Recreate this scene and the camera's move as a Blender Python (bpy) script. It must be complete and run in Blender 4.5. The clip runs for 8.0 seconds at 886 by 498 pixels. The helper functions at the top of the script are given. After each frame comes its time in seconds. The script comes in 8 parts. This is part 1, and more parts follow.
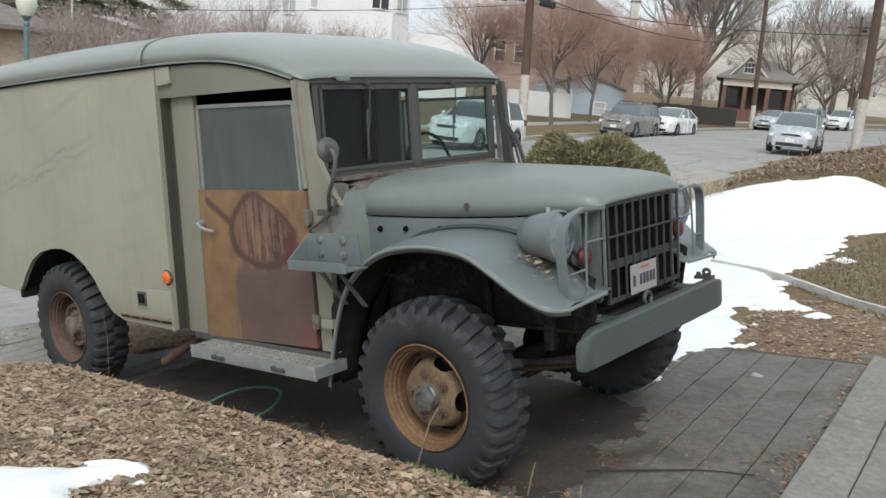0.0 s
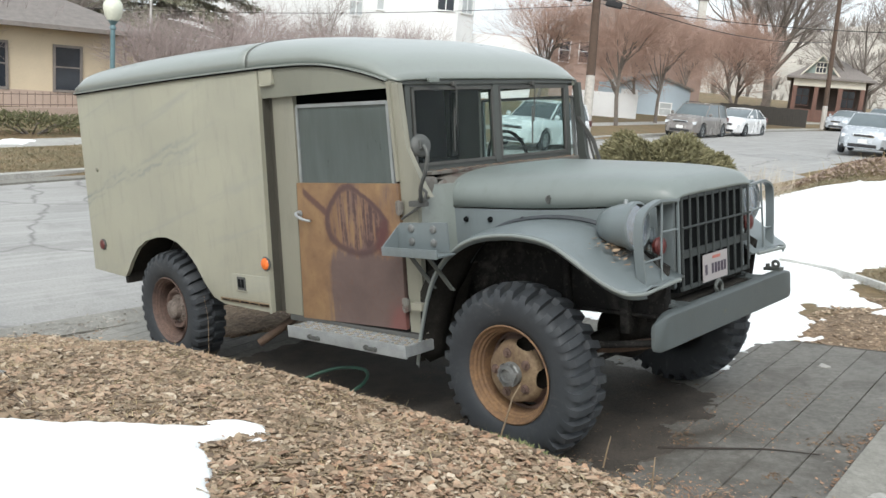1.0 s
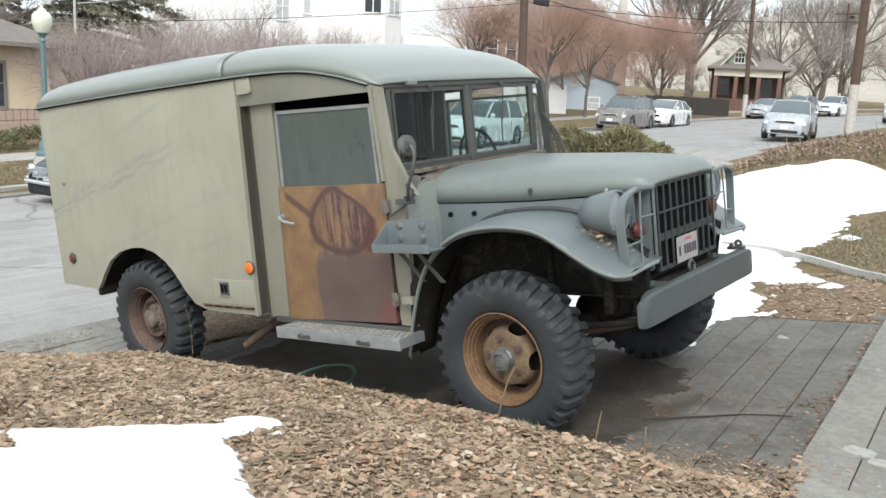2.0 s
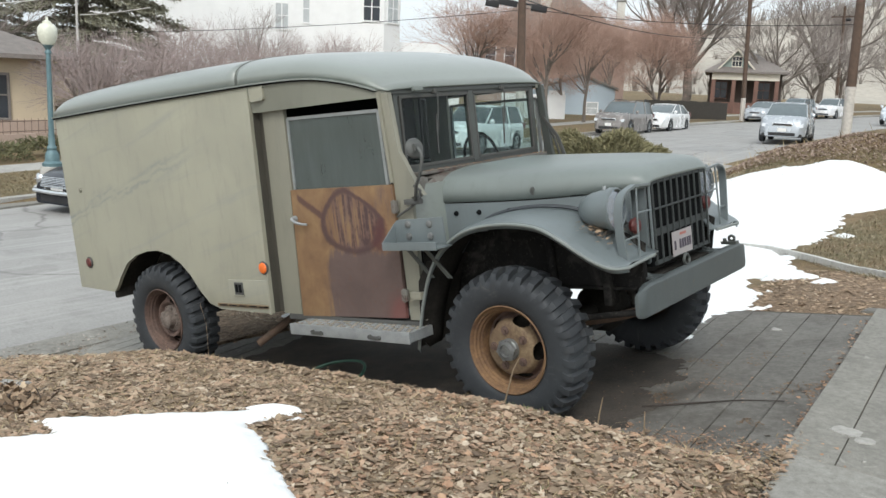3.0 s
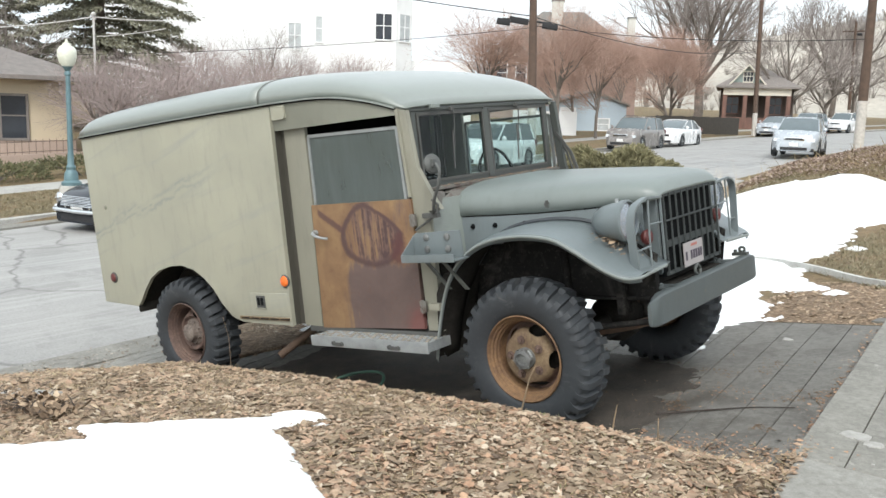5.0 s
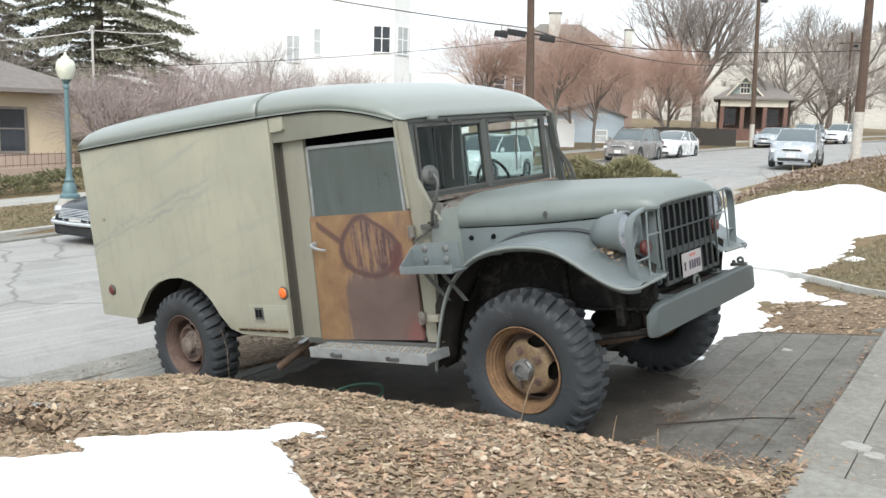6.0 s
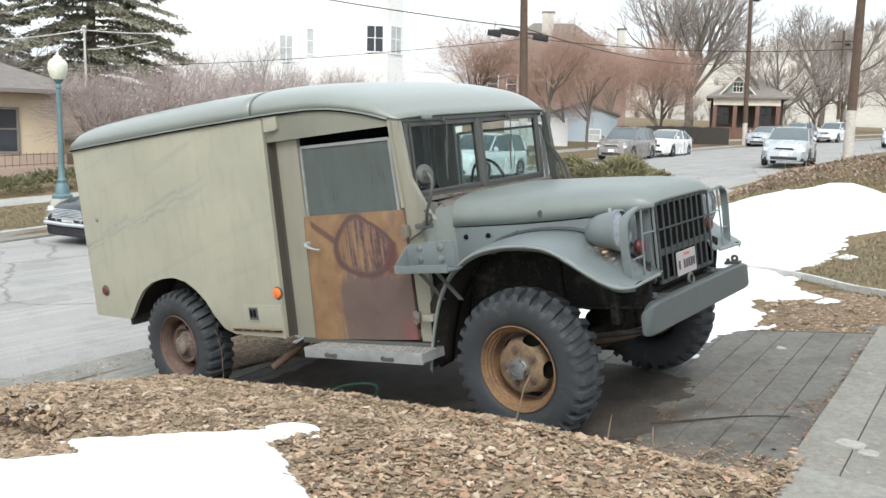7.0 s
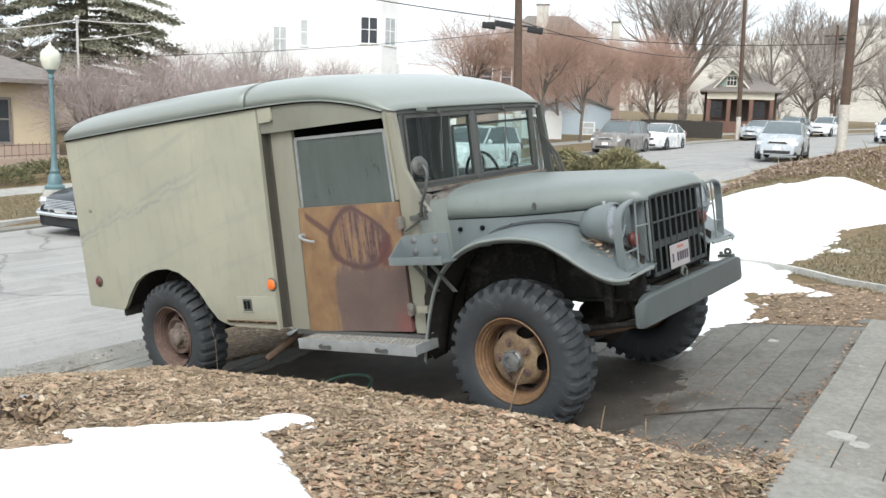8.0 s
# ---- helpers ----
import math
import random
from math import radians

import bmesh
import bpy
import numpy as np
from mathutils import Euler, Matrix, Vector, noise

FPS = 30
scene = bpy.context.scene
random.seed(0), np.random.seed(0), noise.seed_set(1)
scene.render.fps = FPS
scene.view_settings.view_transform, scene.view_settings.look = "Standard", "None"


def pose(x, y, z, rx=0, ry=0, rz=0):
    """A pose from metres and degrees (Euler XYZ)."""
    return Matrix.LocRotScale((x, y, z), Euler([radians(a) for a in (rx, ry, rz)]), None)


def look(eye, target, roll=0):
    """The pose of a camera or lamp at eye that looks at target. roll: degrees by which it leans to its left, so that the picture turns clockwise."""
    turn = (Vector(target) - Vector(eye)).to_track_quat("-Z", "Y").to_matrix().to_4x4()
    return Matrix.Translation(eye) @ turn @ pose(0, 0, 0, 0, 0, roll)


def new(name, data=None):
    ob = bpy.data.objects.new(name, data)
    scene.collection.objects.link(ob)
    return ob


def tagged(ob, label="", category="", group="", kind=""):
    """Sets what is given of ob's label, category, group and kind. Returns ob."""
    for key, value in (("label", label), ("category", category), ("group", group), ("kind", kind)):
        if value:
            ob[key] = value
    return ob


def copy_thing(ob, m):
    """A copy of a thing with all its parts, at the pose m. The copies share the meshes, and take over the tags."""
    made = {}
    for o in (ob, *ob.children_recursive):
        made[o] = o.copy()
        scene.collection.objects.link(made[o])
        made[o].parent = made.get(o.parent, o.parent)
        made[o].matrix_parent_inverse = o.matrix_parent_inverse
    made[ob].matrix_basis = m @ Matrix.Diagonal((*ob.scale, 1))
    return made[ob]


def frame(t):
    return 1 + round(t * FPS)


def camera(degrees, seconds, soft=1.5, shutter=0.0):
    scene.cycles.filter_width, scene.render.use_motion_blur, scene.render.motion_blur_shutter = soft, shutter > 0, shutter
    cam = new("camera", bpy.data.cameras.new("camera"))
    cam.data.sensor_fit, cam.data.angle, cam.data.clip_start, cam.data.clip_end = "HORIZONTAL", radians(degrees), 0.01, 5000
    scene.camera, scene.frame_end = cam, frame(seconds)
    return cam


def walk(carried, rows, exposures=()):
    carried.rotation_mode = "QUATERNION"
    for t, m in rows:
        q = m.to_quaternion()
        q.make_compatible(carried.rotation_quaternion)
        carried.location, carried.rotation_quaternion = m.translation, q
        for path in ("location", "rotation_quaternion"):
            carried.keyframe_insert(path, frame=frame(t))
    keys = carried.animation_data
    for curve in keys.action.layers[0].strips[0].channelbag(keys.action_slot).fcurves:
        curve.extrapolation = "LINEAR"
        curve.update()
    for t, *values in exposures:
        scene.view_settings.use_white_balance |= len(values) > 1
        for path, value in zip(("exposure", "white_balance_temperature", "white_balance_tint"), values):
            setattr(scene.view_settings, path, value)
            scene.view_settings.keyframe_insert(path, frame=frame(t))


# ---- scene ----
cam = camera(54.0, 8.0)
PATH = [
    (0, (2.316, -3.804, 1.771), (-0.157, -0.748, 1.032), 5.00),
    (0.5, (2.394, -3.965, 1.768), (-0.271, -1.080, 1.014), 5.13),
    (1, (2.449, -4.134, 1.763), (-0.231, -1.263, 1.003), 4.89),
    (1.5, (2.399, -4.313, 1.758), (-0.255, -1.419, 0.998), 4.62),
    (1.7, (2.369, -4.388, 1.752), (-0.148, -1.372, 0.996), 3.58),
    (2.8, (2.479, -4.649, 1.747), (0.059, -1.546, 1.023), 2.51),
    (3, (2.505, -4.689, 1.738), (0.042, -1.618, 1.033), 2.26),
    (3.5, (2.542, -4.779, 1.734), (0.069, -1.715, 1.033), 2.20),
    (4, (2.558, -4.806, 1.730), (0.079, -1.745, 1.033), 2.15),
    (4.5, (2.570, -4.823, 1.740), (0.075, -1.772, 1.060), 1.98),
    (5, (2.578, -4.825, 1.735), (0.060, -1.780, 1.105), 1.80),
    (6.5, (2.574, -4.824, 1.731), (0.062, -1.764, 1.162), 1.54),
    (7, (2.570, -4.824, 1.730), (0.074, -1.752, 1.152), 1.53),
    (7.5, (2.572, -4.830, 1.726), (0.099, -1.742, 1.135), 1.70),
    (8, (2.571, -4.834, 1.728), (0.102, -1.746, 1.117), 1.81),
]
walk(cam, [(t, look(eye, target, roll)) for t, eye, target, roll in PATH],
     exposures=[(0.0, 0.34), (0.5, 0.51), (1.0, 0.73), (1.5, 0.94), (2.2, 0.74), (3.0, 0.53), (3.5, 0.65), (4.0, 0.79), (4.5, 0.85), (5.0, 0.89), (8.0, 0.90)])

# ---- light: a bright, thinly overcast winter sky ----
world = bpy.data.worlds.new("sky")
scene.world = world
world.use_nodes = True
wn, wl = world.node_tree.nodes, world.node_tree.links
wn.clear()
sky = wn.new("ShaderNodeTexSky")
sky.sky_type = "NISHITA"
sky.sun_disc = False
sky.sun_elevation, sky.sun_rotation = radians(40), radians(150)
sky.air_density, sky.dust_density, sky.ozone_density = 1.0, 4.0, 0.6
pale = wn.new("ShaderNodeHueSaturation")
pale.inputs["Saturation"].default_value = 0.22
veil = wn.new("ShaderNodeMix")
veil.data_type = "RGBA"
veil.inputs[0].default_value = 0.55
veil.inputs[7].default_value = (8.4, 9.35, 9.9, 1)
back = wn.new("ShaderNodeBackground")
back.inputs["Strength"].default_value = 0.105
wout = wn.new("ShaderNodeOutputWorld")
wl.new(sky.outputs[0], pale.inputs["Color"])
wl.new(pale.outputs[0], veil.inputs[6])
wl.new(veil.outputs[2], back.inputs["Color"])
wl.new(back.outputs[0], wout.inputs["Surface"])

sun = new("sun", bpy.data.lights.new("sun", "SUN"))
sun.data.energy, sun.data.angle, sun.data.color = 1.2, radians(22), (0.99, 0.97, 0.92)
sun.matrix_world = look((6, -9, 12), (-0.5, 0, 0))

# ---- materials ----
def node_mat(name):
    m = bpy.data.materials.new(name)
    m.use_nodes = True
    nt = m.node_tree
    nt.nodes.clear()
    out = nt.nodes.new("ShaderNodeOutputMaterial")
    bsdf = nt.nodes.new("ShaderNodeBsdfPrincipled")
    nt.links.new(bsdf.outputs[0], out.inputs["Surface"])
    return m, nt, bsdf


def add(nt, kind, **inputs):
    n = nt.nodes.new(kind)
    for k, v in inputs.items():
        n.inputs[k.replace("_", " ")].default_value = v
    return n


def coords(nt, scale=(1, 1, 1), source="Object"):
    tc = nt.nodes.new("ShaderNodeTexCoord")
    mp = nt.nodes.new("ShaderNodeMapping")
    mp.inputs["Scale"].default_value = scale
    nt.links.new(tc.outputs[source], mp.inputs["Vector"])
    return mp.outputs[0]


def grain(nt, vec, scale, detail=6.0, rough=0.6, distortion=0.0):
    n = add(nt, "ShaderNodeTexNoise", Scale=scale, Detail=detail, Roughness=rough, Distortion=distortion)
    nt.links.new(vec, n.inputs["Vector"])
    return n.outputs["Fac"]


def ramp(nt, fac, stops):
    r = nt.nodes.new("ShaderNodeValToRGB")
    e = r.color_ramp.elements
    while len(e) < len(stops):
        e.new(0.5)
    for el, (pos, col) in zip(e, stops):
        el.position = pos
        el.color = (*col, 1) if len(col) == 3 else col
    nt.links.new(fac, r.inputs[0])
    return r.outputs[0]


def blend(nt, fac, a, b, mode="MIX"):
    n = nt.nodes.new("ShaderNodeMix")
    n.data_type, n.blend_type = "RGBA", mode
    for sock, v in ((n.inputs[0], fac), (n.inputs[6], a), (n.inputs[7], b)):
        if isinstance(v, bpy.types.NodeSocket):
            nt.links.new(v, sock)
        else:
            sock.default_value = v if isinstance(v, float) else (*v, 1)
    return n.outputs[2]


def bump(nt, bsdf, height, strength=0.3, distance=0.01):
    b = add(nt, "ShaderNodeBump", Strength=strength, Distance=distance)
    nt.links.new(height, b.inputs["Height"])
    nt.links.new(b.outputs[0], bsdf.inputs["Normal"])


def plain(name, col, rough=0.6, metal=0.0, var=0.12, scale=9.0, relief=0.15, dist=0.004):
    """A surface of one paint or stuff, with broad stains and fine grain."""
    m, nt, bs = node_mat(name)
    v = coords(nt)
    big, small = grain(nt, v, scale, 5), grain(nt, v, scale * 14, 4)
    lo, hi = tuple(c * (1 - var * 1.6) for c in col), tuple(min(1, c * (1 + var)) for c in col)
    c1 = ramp(nt, big, [(0.3, lo), (0.7, hi)])
    c2 = blend(nt, 0.35, c1, ramp(nt, small, [(0.3, lo), (0.7, hi)]))
    nt.links.new(c2, bs.inputs["Base Color"])
    rr = ramp(nt, big, [(0.3, (max(0, rough - 0.1),) * 3), (0.7, (min(1, rough + 0.1),) * 3)])
    nt.links.new(rr, bs.inputs["Roughness"])
    bs.inputs["Metallic"].default_value = metal
    if relief:
        bump(nt, bs, small, relief, dist)
    return m


def worn_paint(name, col, dark, rust_at=0.72, rough=0.5, streak=(3, 3, 0.6), smear=0.0, coat=0.0, stain=(0.11, 0.05, 0.025)):
    """Old vehicle paint: faded patches, vertical dirt streaks, scuffs and freckles of rust."""
    m, nt, bs = node_mat(name)
    v = coords(nt)
    vs = coords(nt, streak)
    fade = grain(nt, v, 1.7, 5, 0.55, 0.4)
    c = ramp(nt, fade, [(0.3, tuple(0.74 * a + 0.26 * b for a, b in zip(col, dark))), (0.72, tuple(min(1, a * 1.07) for a in col))])
    st = grain(nt, vs, 5.0, 6, 0.7)
    c = blend(nt, ramp(nt, st, [(0.52, (0, 0, 0)), (0.82, (0.40,) * 3)]), c, dark)
    sc = grain(nt, v, 34.0, 8, 0.75, 1.5)
    c = blend(nt, ramp(nt, sc, [(0.62, (0, 0, 0)), (0.75, (0.42,) * 3)]), c, tuple(min(1, a * 1.25) for a in col))
    if smear:
        # long slanting scuffs where something dragged along the side
        turn = nt.nodes.new("ShaderNodeMapping")
        turn.inputs["Rotation"].default_value = (0, radians(14), 0)
        nt.links.new(v, turn.inputs["Vector"])
        mp = nt.nodes.new("ShaderNodeMapping")
        mp.inputs["Scale"].default_value = (0.5, 1, 5.0)
        nt.links.new(turn.outputs[0], mp.inputs["Vector"])
        sl = grain(nt, mp.outputs[0], 1.5, 8, 0.65, 0.6)
        c = blend(nt, ramp(nt, sl, [(0.56, (0, 0, 0)), (0.70, (smear * 0.45,) * 3)]), c, (0.22, 0.235, 0.225))
        sp = nt.nodes.new("ShaderNodeSeparateXYZ")
        nt.links.new(turn.outputs[0], sp.inputs[0])
        off = nt.nodes.new("ShaderNodeMath")
        off.operation = "MULTIPLY_ADD"
        nt.links.new(grain(nt, v, 2.6, 6, 0.6), off.inputs[0])
        off.inputs[1].default_value = 0.30
        nt.links.new(sp.outputs[2], off.inputs[2])
        band = ramp(nt, off.outputs[0], [(0.0, (0, 0, 0)), (1.0, (1, 1, 1))])
        lines = band.node
        lo = nt.nodes.new("ShaderNodeMath")
        lo.operation = "SUBTRACT"
        nt.links.new(off.outputs[0], lo.inputs[0])
        lo.inputs[1].default_value = 2.0
        nt.links.new(lo.outputs[0], lines.inputs[0])
        e = lines.color_ramp.elements
        for pos in (0.3, 0.36, 0.41, 0.45, 0.49, 0.54):
            e.new(pos)
        for el, (pos, val) in zip(e, ((0.0, 0.0), (0.38, 0.0), (0.405, smear * 0.8), (0.425, 0.1), (0.44, 0.15), (0.46, smear), (0.50, 0.05), (0.54, 0.0))):
            el.position, el.color = pos, (val, val, val, 1)
        wide = nt.nodes.new("ShaderNodeMapRange")
        nt.links.new(sp.outputs[0], wide.inputs[0])
        wide.inputs[1].default_value, wide.inputs[2].default_value = -1.9, -2.6
        gap = blend(nt, 1.0, lines.outputs[0], ramp(nt, grain(nt, mp.outputs[0], 4.0, 5, 0.7), [(0.38, (0, 0, 0)), (0.6, (1, 1, 1))]), "MULTIPLY")
        c = blend(nt, blend(nt, 1.0, gap, wide.outputs[0], "MULTIPLY"), c, (0.17, 0.195, 0.19))
    ru = grain(nt, v, 11.0, 9, 0.8, 0.8)
    c = blend(nt, ramp(nt, ru, [(rust_at, (0, 0, 0)), (rust_at + 0.06, (0.85,) * 3)]), c, stain)
    bs.inputs["Coat Weight"].default_value, bs.inputs["Coat Roughness"].default_value = coat, 0.34
    nt.links.new(c, bs.inputs["Base Color"])
    nt.links.new(ramp(nt, fade, [(0.3, (rough - 0.08,) * 3), (0.7, (rough + 0.12,) * 3)]), bs.inputs["Roughness"])
    wav = grain(nt, v, 2.2, 2)
    mix = blend(nt, 0.25, wav, sc)
    bump(nt, bs, mix, 0.22, 0.02)
    return m


PANEL = worn_paint("greenish_khaki_paint", (0.20, 0.203, 0.165), (0.10, 0.10, 0.085))
BOX = worn_paint("faded_khaki_paint", (0.325, 0.318, 0.25), (0.17, 0.17, 0.15), smear=0.8)
CREAM = worn_paint("pale_khaki_paint", (0.235, 0.228, 0.182), (0.13, 0.125, 0.105))
GREEN = worn_paint("grey_green_paint", (0.165, 0.188, 0.172), (0.085, 0.09, 0.082), 0.76, 0.46, (0.7, 4, 4), coat=0.6)
BONNETP = worn_paint("stained_bonnet_paint", (0.160, 0.185, 0.176), (0.072, 0.078, 0.072), 0.70, 0.47, (2.2, 0.7, 1.2), coat=0.45)
BLUEGREY = worn_paint("blue_grey_paint", (0.135, 0.16, 0.166), (0.075, 0.083, 0.083), 0.69, 0.40, coat=0.25)
ROOFP = worn_paint("grey_green_roof_paint", (0.195, 0.218, 0.20), (0.125, 0.13, 0.112), 0.71, 0.34, (0.8, 4, 4), coat=1.0)
def tyre_rubber():
    """Black rubber greyed by dried mud and road dust."""
    m, nt, bs = node_mat("old_tyre_rubber")
    v = coords(nt)
    a, b, c = grain(nt, v, 4.0, 6, 0.6, 0.6), grain(nt, v, 28.0, 7, 0.75), grain(nt, v, 9.0, 8, 0.75, 1.0)
    col = ramp(nt, a, [(0.3, (0.019, 0.022, 0.026)), (0.7, (0.034, 0.039, 0.044))])
    col = blend(nt, ramp(nt, b, [(0.5, (0, 0, 0)), (0.75, (0.35,) * 3)]), col, (0.06, 0.063, 0.064))
    col = blend(nt, ramp(nt, c, [(0.57, (0, 0, 0)), (0.70, (0.55,) * 3)]), col, (0.10, 0.10, 0.097))
    nt.links.new(col, bs.inputs["Base Color"])
    nt.links.new(ramp(nt, a, [(0.3, (0.55,) * 3), (0.7, (0.75,) * 3)]), bs.inputs["Roughness"])
    bump(nt, bs, b, 0.2, 0.004)
    return m


RUBBER = tyre_rubber()
# grime made near-black to hold the shade under the truck as well
BLACK = plain("shaded_underside_grime", (0.03, 0.028, 0.025), 0.9, 0, 0.4, 6, 0.4, 0.01)
SEAL = plain("weathered_seal", (0.075, 0.076, 0.072), 0.85, 0, 0.2, 5)
# near-black that stands in for shade in the cab, nose, slots and gaps
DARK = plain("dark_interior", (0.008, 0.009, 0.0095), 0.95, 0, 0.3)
STEEL = plain("dull_steel", (0.36, 0.38, 0.385), 0.5, 0.5, 0.2, 12)
ALU = plain("window_frame_metal", (0.27, 0.285, 0.285), 0.5, 0.3, 0.15, 14)
IRON = plain("rusty_iron", (0.09, 0.058, 0.04), 0.85, 0.2, 0.4, 14, 0.5, 0.006)
# worn wing paint made paler, so the edge highlight sits in its colour
PALEEDGE = worn_paint("worn_edge_highlight_paint", (0.185, 0.205, 0.195), (0.10, 0.11, 0.105), 0.66, 0.5)
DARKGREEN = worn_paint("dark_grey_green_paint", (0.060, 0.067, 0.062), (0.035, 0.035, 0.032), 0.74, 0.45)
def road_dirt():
    """Oily black grime with dried grey mud splashes; near-black base holds the arch's shade."""
    m, nt, bs = node_mat("shaded_oily_dirt")
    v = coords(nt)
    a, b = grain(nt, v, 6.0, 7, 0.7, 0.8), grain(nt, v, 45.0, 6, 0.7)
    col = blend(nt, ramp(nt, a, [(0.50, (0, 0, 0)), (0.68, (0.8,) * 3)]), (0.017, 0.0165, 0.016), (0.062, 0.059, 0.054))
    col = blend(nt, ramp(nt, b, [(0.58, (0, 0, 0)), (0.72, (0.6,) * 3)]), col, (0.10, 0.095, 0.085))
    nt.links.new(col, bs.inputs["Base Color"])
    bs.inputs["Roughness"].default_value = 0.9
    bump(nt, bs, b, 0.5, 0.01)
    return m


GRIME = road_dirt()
COWLP = worn_paint("rust_stained_cowl_paint", (0.15, 0.145, 0.13), (0.075, 0.055, 0.045), 0.50, 0.6, stain=(0.075, 0.048, 0.038))
GRILLE = plain("dark_blue_grey_bars", (0.030, 0.036, 0.036), 0.7, 0, 0.3, 9)
# olive paint darkened to hold the shade of the narrow recess
RECESS = worn_paint("shaded_olive_recess", (0.066, 0.062, 0.05), (0.03, 0.029, 0.025))
GREASY = plain("greasy_hub_steel", (0.20, 0.205, 0.20), 0.5, 0.4, 0.45, 16, 0.4)
BUMPERP = worn_paint("scuffed_bumper_paint", (0.068, 0.081, 0.083), (0.036, 0.04, 0.038), 0.60, 0.5, stain=(0.16, 0.13, 0.06))
# little specular, so cab and underside stay as dark as shade
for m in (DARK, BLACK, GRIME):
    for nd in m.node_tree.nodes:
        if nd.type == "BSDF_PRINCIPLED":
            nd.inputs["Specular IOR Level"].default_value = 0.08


def rusty_door():
    """Bare rusting steel: ochre to the back and top, plum-brown below, with a sprayed ring and smears."""
    m, nt, bs = node_mat("rusty_door_steel")
    v = coords(nt)
    vs = coords(nt, (4, 4, 0.7))
    sp = nt.nodes.new("ShaderNodeSeparateXYZ")
    nt.links.new(v, sp.inputs[0])

    def mth(op, a, b=0.0, c=None):
        n = nt.nodes.new("ShaderNodeMath")
        n.operation = op
        for s, val in zip(n.inputs, (a, b) if c is None else (a, b, c)):
            if isinstance(val, bpy.types.NodeSocket):
                nt.links.new(val, s)
            else:
                s.default_value = val
        return n.outputs[0]

    big, fine, run = grain(nt, v, 3.4, 7, 0.6, 0.6), grain(nt, v, 40, 6, 0.7), grain(nt, vs, 5.0, 6, 0.65)
    ochre = ramp(nt, big, [(0.25, (0.125, 0.070, 0.040)), (0.5, (0.20, 0.118, 0.060)), (0.75, (0.27, 0.178, 0.085))])
    plum = ramp(nt, big, [(0.25, (0.080, 0.055, 0.050)), (0.6, (0.118, 0.080, 0.070)), (0.8, (0.15, 0.092, 0.072))])
    x, z = sp.outputs[0], sp.outputs[2]
    back = mth("MULTIPLY", mth("ADD", x, 1.42), 6.0)           # plum sets in away from the latch side
    low = mth("MULTIPLY", mth("SUBTRACT", 1.04, z), 7.0)       # and below the ring
    wob = mth("MULTIPLY", mth("SUBTRACT", run, 0.5), 2.2)
    back.node.use_clamp = low.node.use_clamp = True
    both = mth("ADD", mth("MULTIPLY", back, low), wob)
    both = mth("ADD", both, mth("MULTIPLY", back, 0.22))
    col = blend(nt, ramp(nt, both, [(0.25, (0, 0, 0)), (0.75, (1, 1, 1))]), ochre, plum)
    # sprayed pear-shaped loop, narrow at the top
    up = mth("MULTIPLY", mth("SUBTRACT", z, 1.17), 5.2)
    up.node.use_clamp = True
    half = mth("MULTIPLY_ADD", up, -0.11, 0.262)
    cx = mth("MULTIPLY_ADD", up, -0.045, -1.095)
    ex, ez = mth("DIVIDE", mth("SUBTRACT", x, cx), half), mth("DIVIDE", mth("SUBTRACT", z, 1.165), 0.198)
    rad = mth("SQRT", mth("ADD", mth("MULTIPLY", ex, ex), mth("MULTIPLY", ez, ez)))
    rad = mth("ADD", rad, mth("MULTIPLY", mth("SUBTRACT", big, 0.5), 0.28))
    rad = mth("ADD", rad, mth("MULTIPLY", mth("SUBTRACT", grain(nt, v, 16, 5, 0.7), 0.5), 0.16))
    ring = ramp(nt, mth("ABSOLUTE", mth("SUBTRACT", rad, 0.95)), [(0.05, (0.92,) * 3), (0.15, (0, 0, 0))])
    col = blend(nt, ring, col, (0.060, 0.032, 0.033))
    # runs of paint inside it, heavier towards the hinge
    vv = coords(nt, (22, 22, 1.6))
    sm = mth("ADD", grain(nt, vv, 1.6, 4, 0.6), mth("MULTIPLY", mth("ADD", x, 1.16), 0.42))
    blot = mth("ADD", sm, mth("MULTIPLY", mth("SUBTRACT", grain(nt, v, 26, 5, 0.7), 0.5), 0.55))
    inside = ramp(nt, rad, [(0.80, (1, 1, 1)), (0.95, (0, 0, 0))])
    veil_c = ramp(nt, sm, [(0.40, (0, 0, 0)), (0.56, (0.72,) * 3)])
    col = blend(nt, blend(nt, 1.0, inside, veil_c, "MULTIPLY"), col, (0.105, 0.062, 0.058))
    col = blend(nt, blend(nt, 1.0, inside, ramp(nt, blot, [(0.53, (0, 0, 0)), (0.62, (0.9,) * 3)]), "MULTIPLY"), col, (0.052, 0.028, 0.03))
    # a dark splash where the loop ends by the hinge
    sx, sz = mth("DIVIDE", mth("ADD", x, 0.865), 0.085), mth("DIVIDE", mth("SUBTRACT", z, 1.075), 0.12)
    blob = mth("ADD", mth("SQRT", mth("ADD", mth("MULTIPLY", sx, sx), mth("MULTIPLY", sz, sz))), mth("MULTIPLY", mth("SUBTRACT", grain(nt, v, 11, 6, 0.7), 0.5), 1.5))
    col = blend(nt, ramp(nt, blob, [(0.55, (0.85,) * 3), (1.0, (0, 0, 0))]), col, (0.075, 0.026, 0.025))
    # a stroke from the loop to the upper latch corner
    t = mth("ABSOLUTE", mth("SUBTRACT", mth("ADD", mth("MULTIPLY", mth("ADD", x, 1.60), -0.60), 1.355), z))
    t = mth("ADD", t, mth("MULTIPLY", mth("SUBTRACT", fine, 0.5), 0.03))
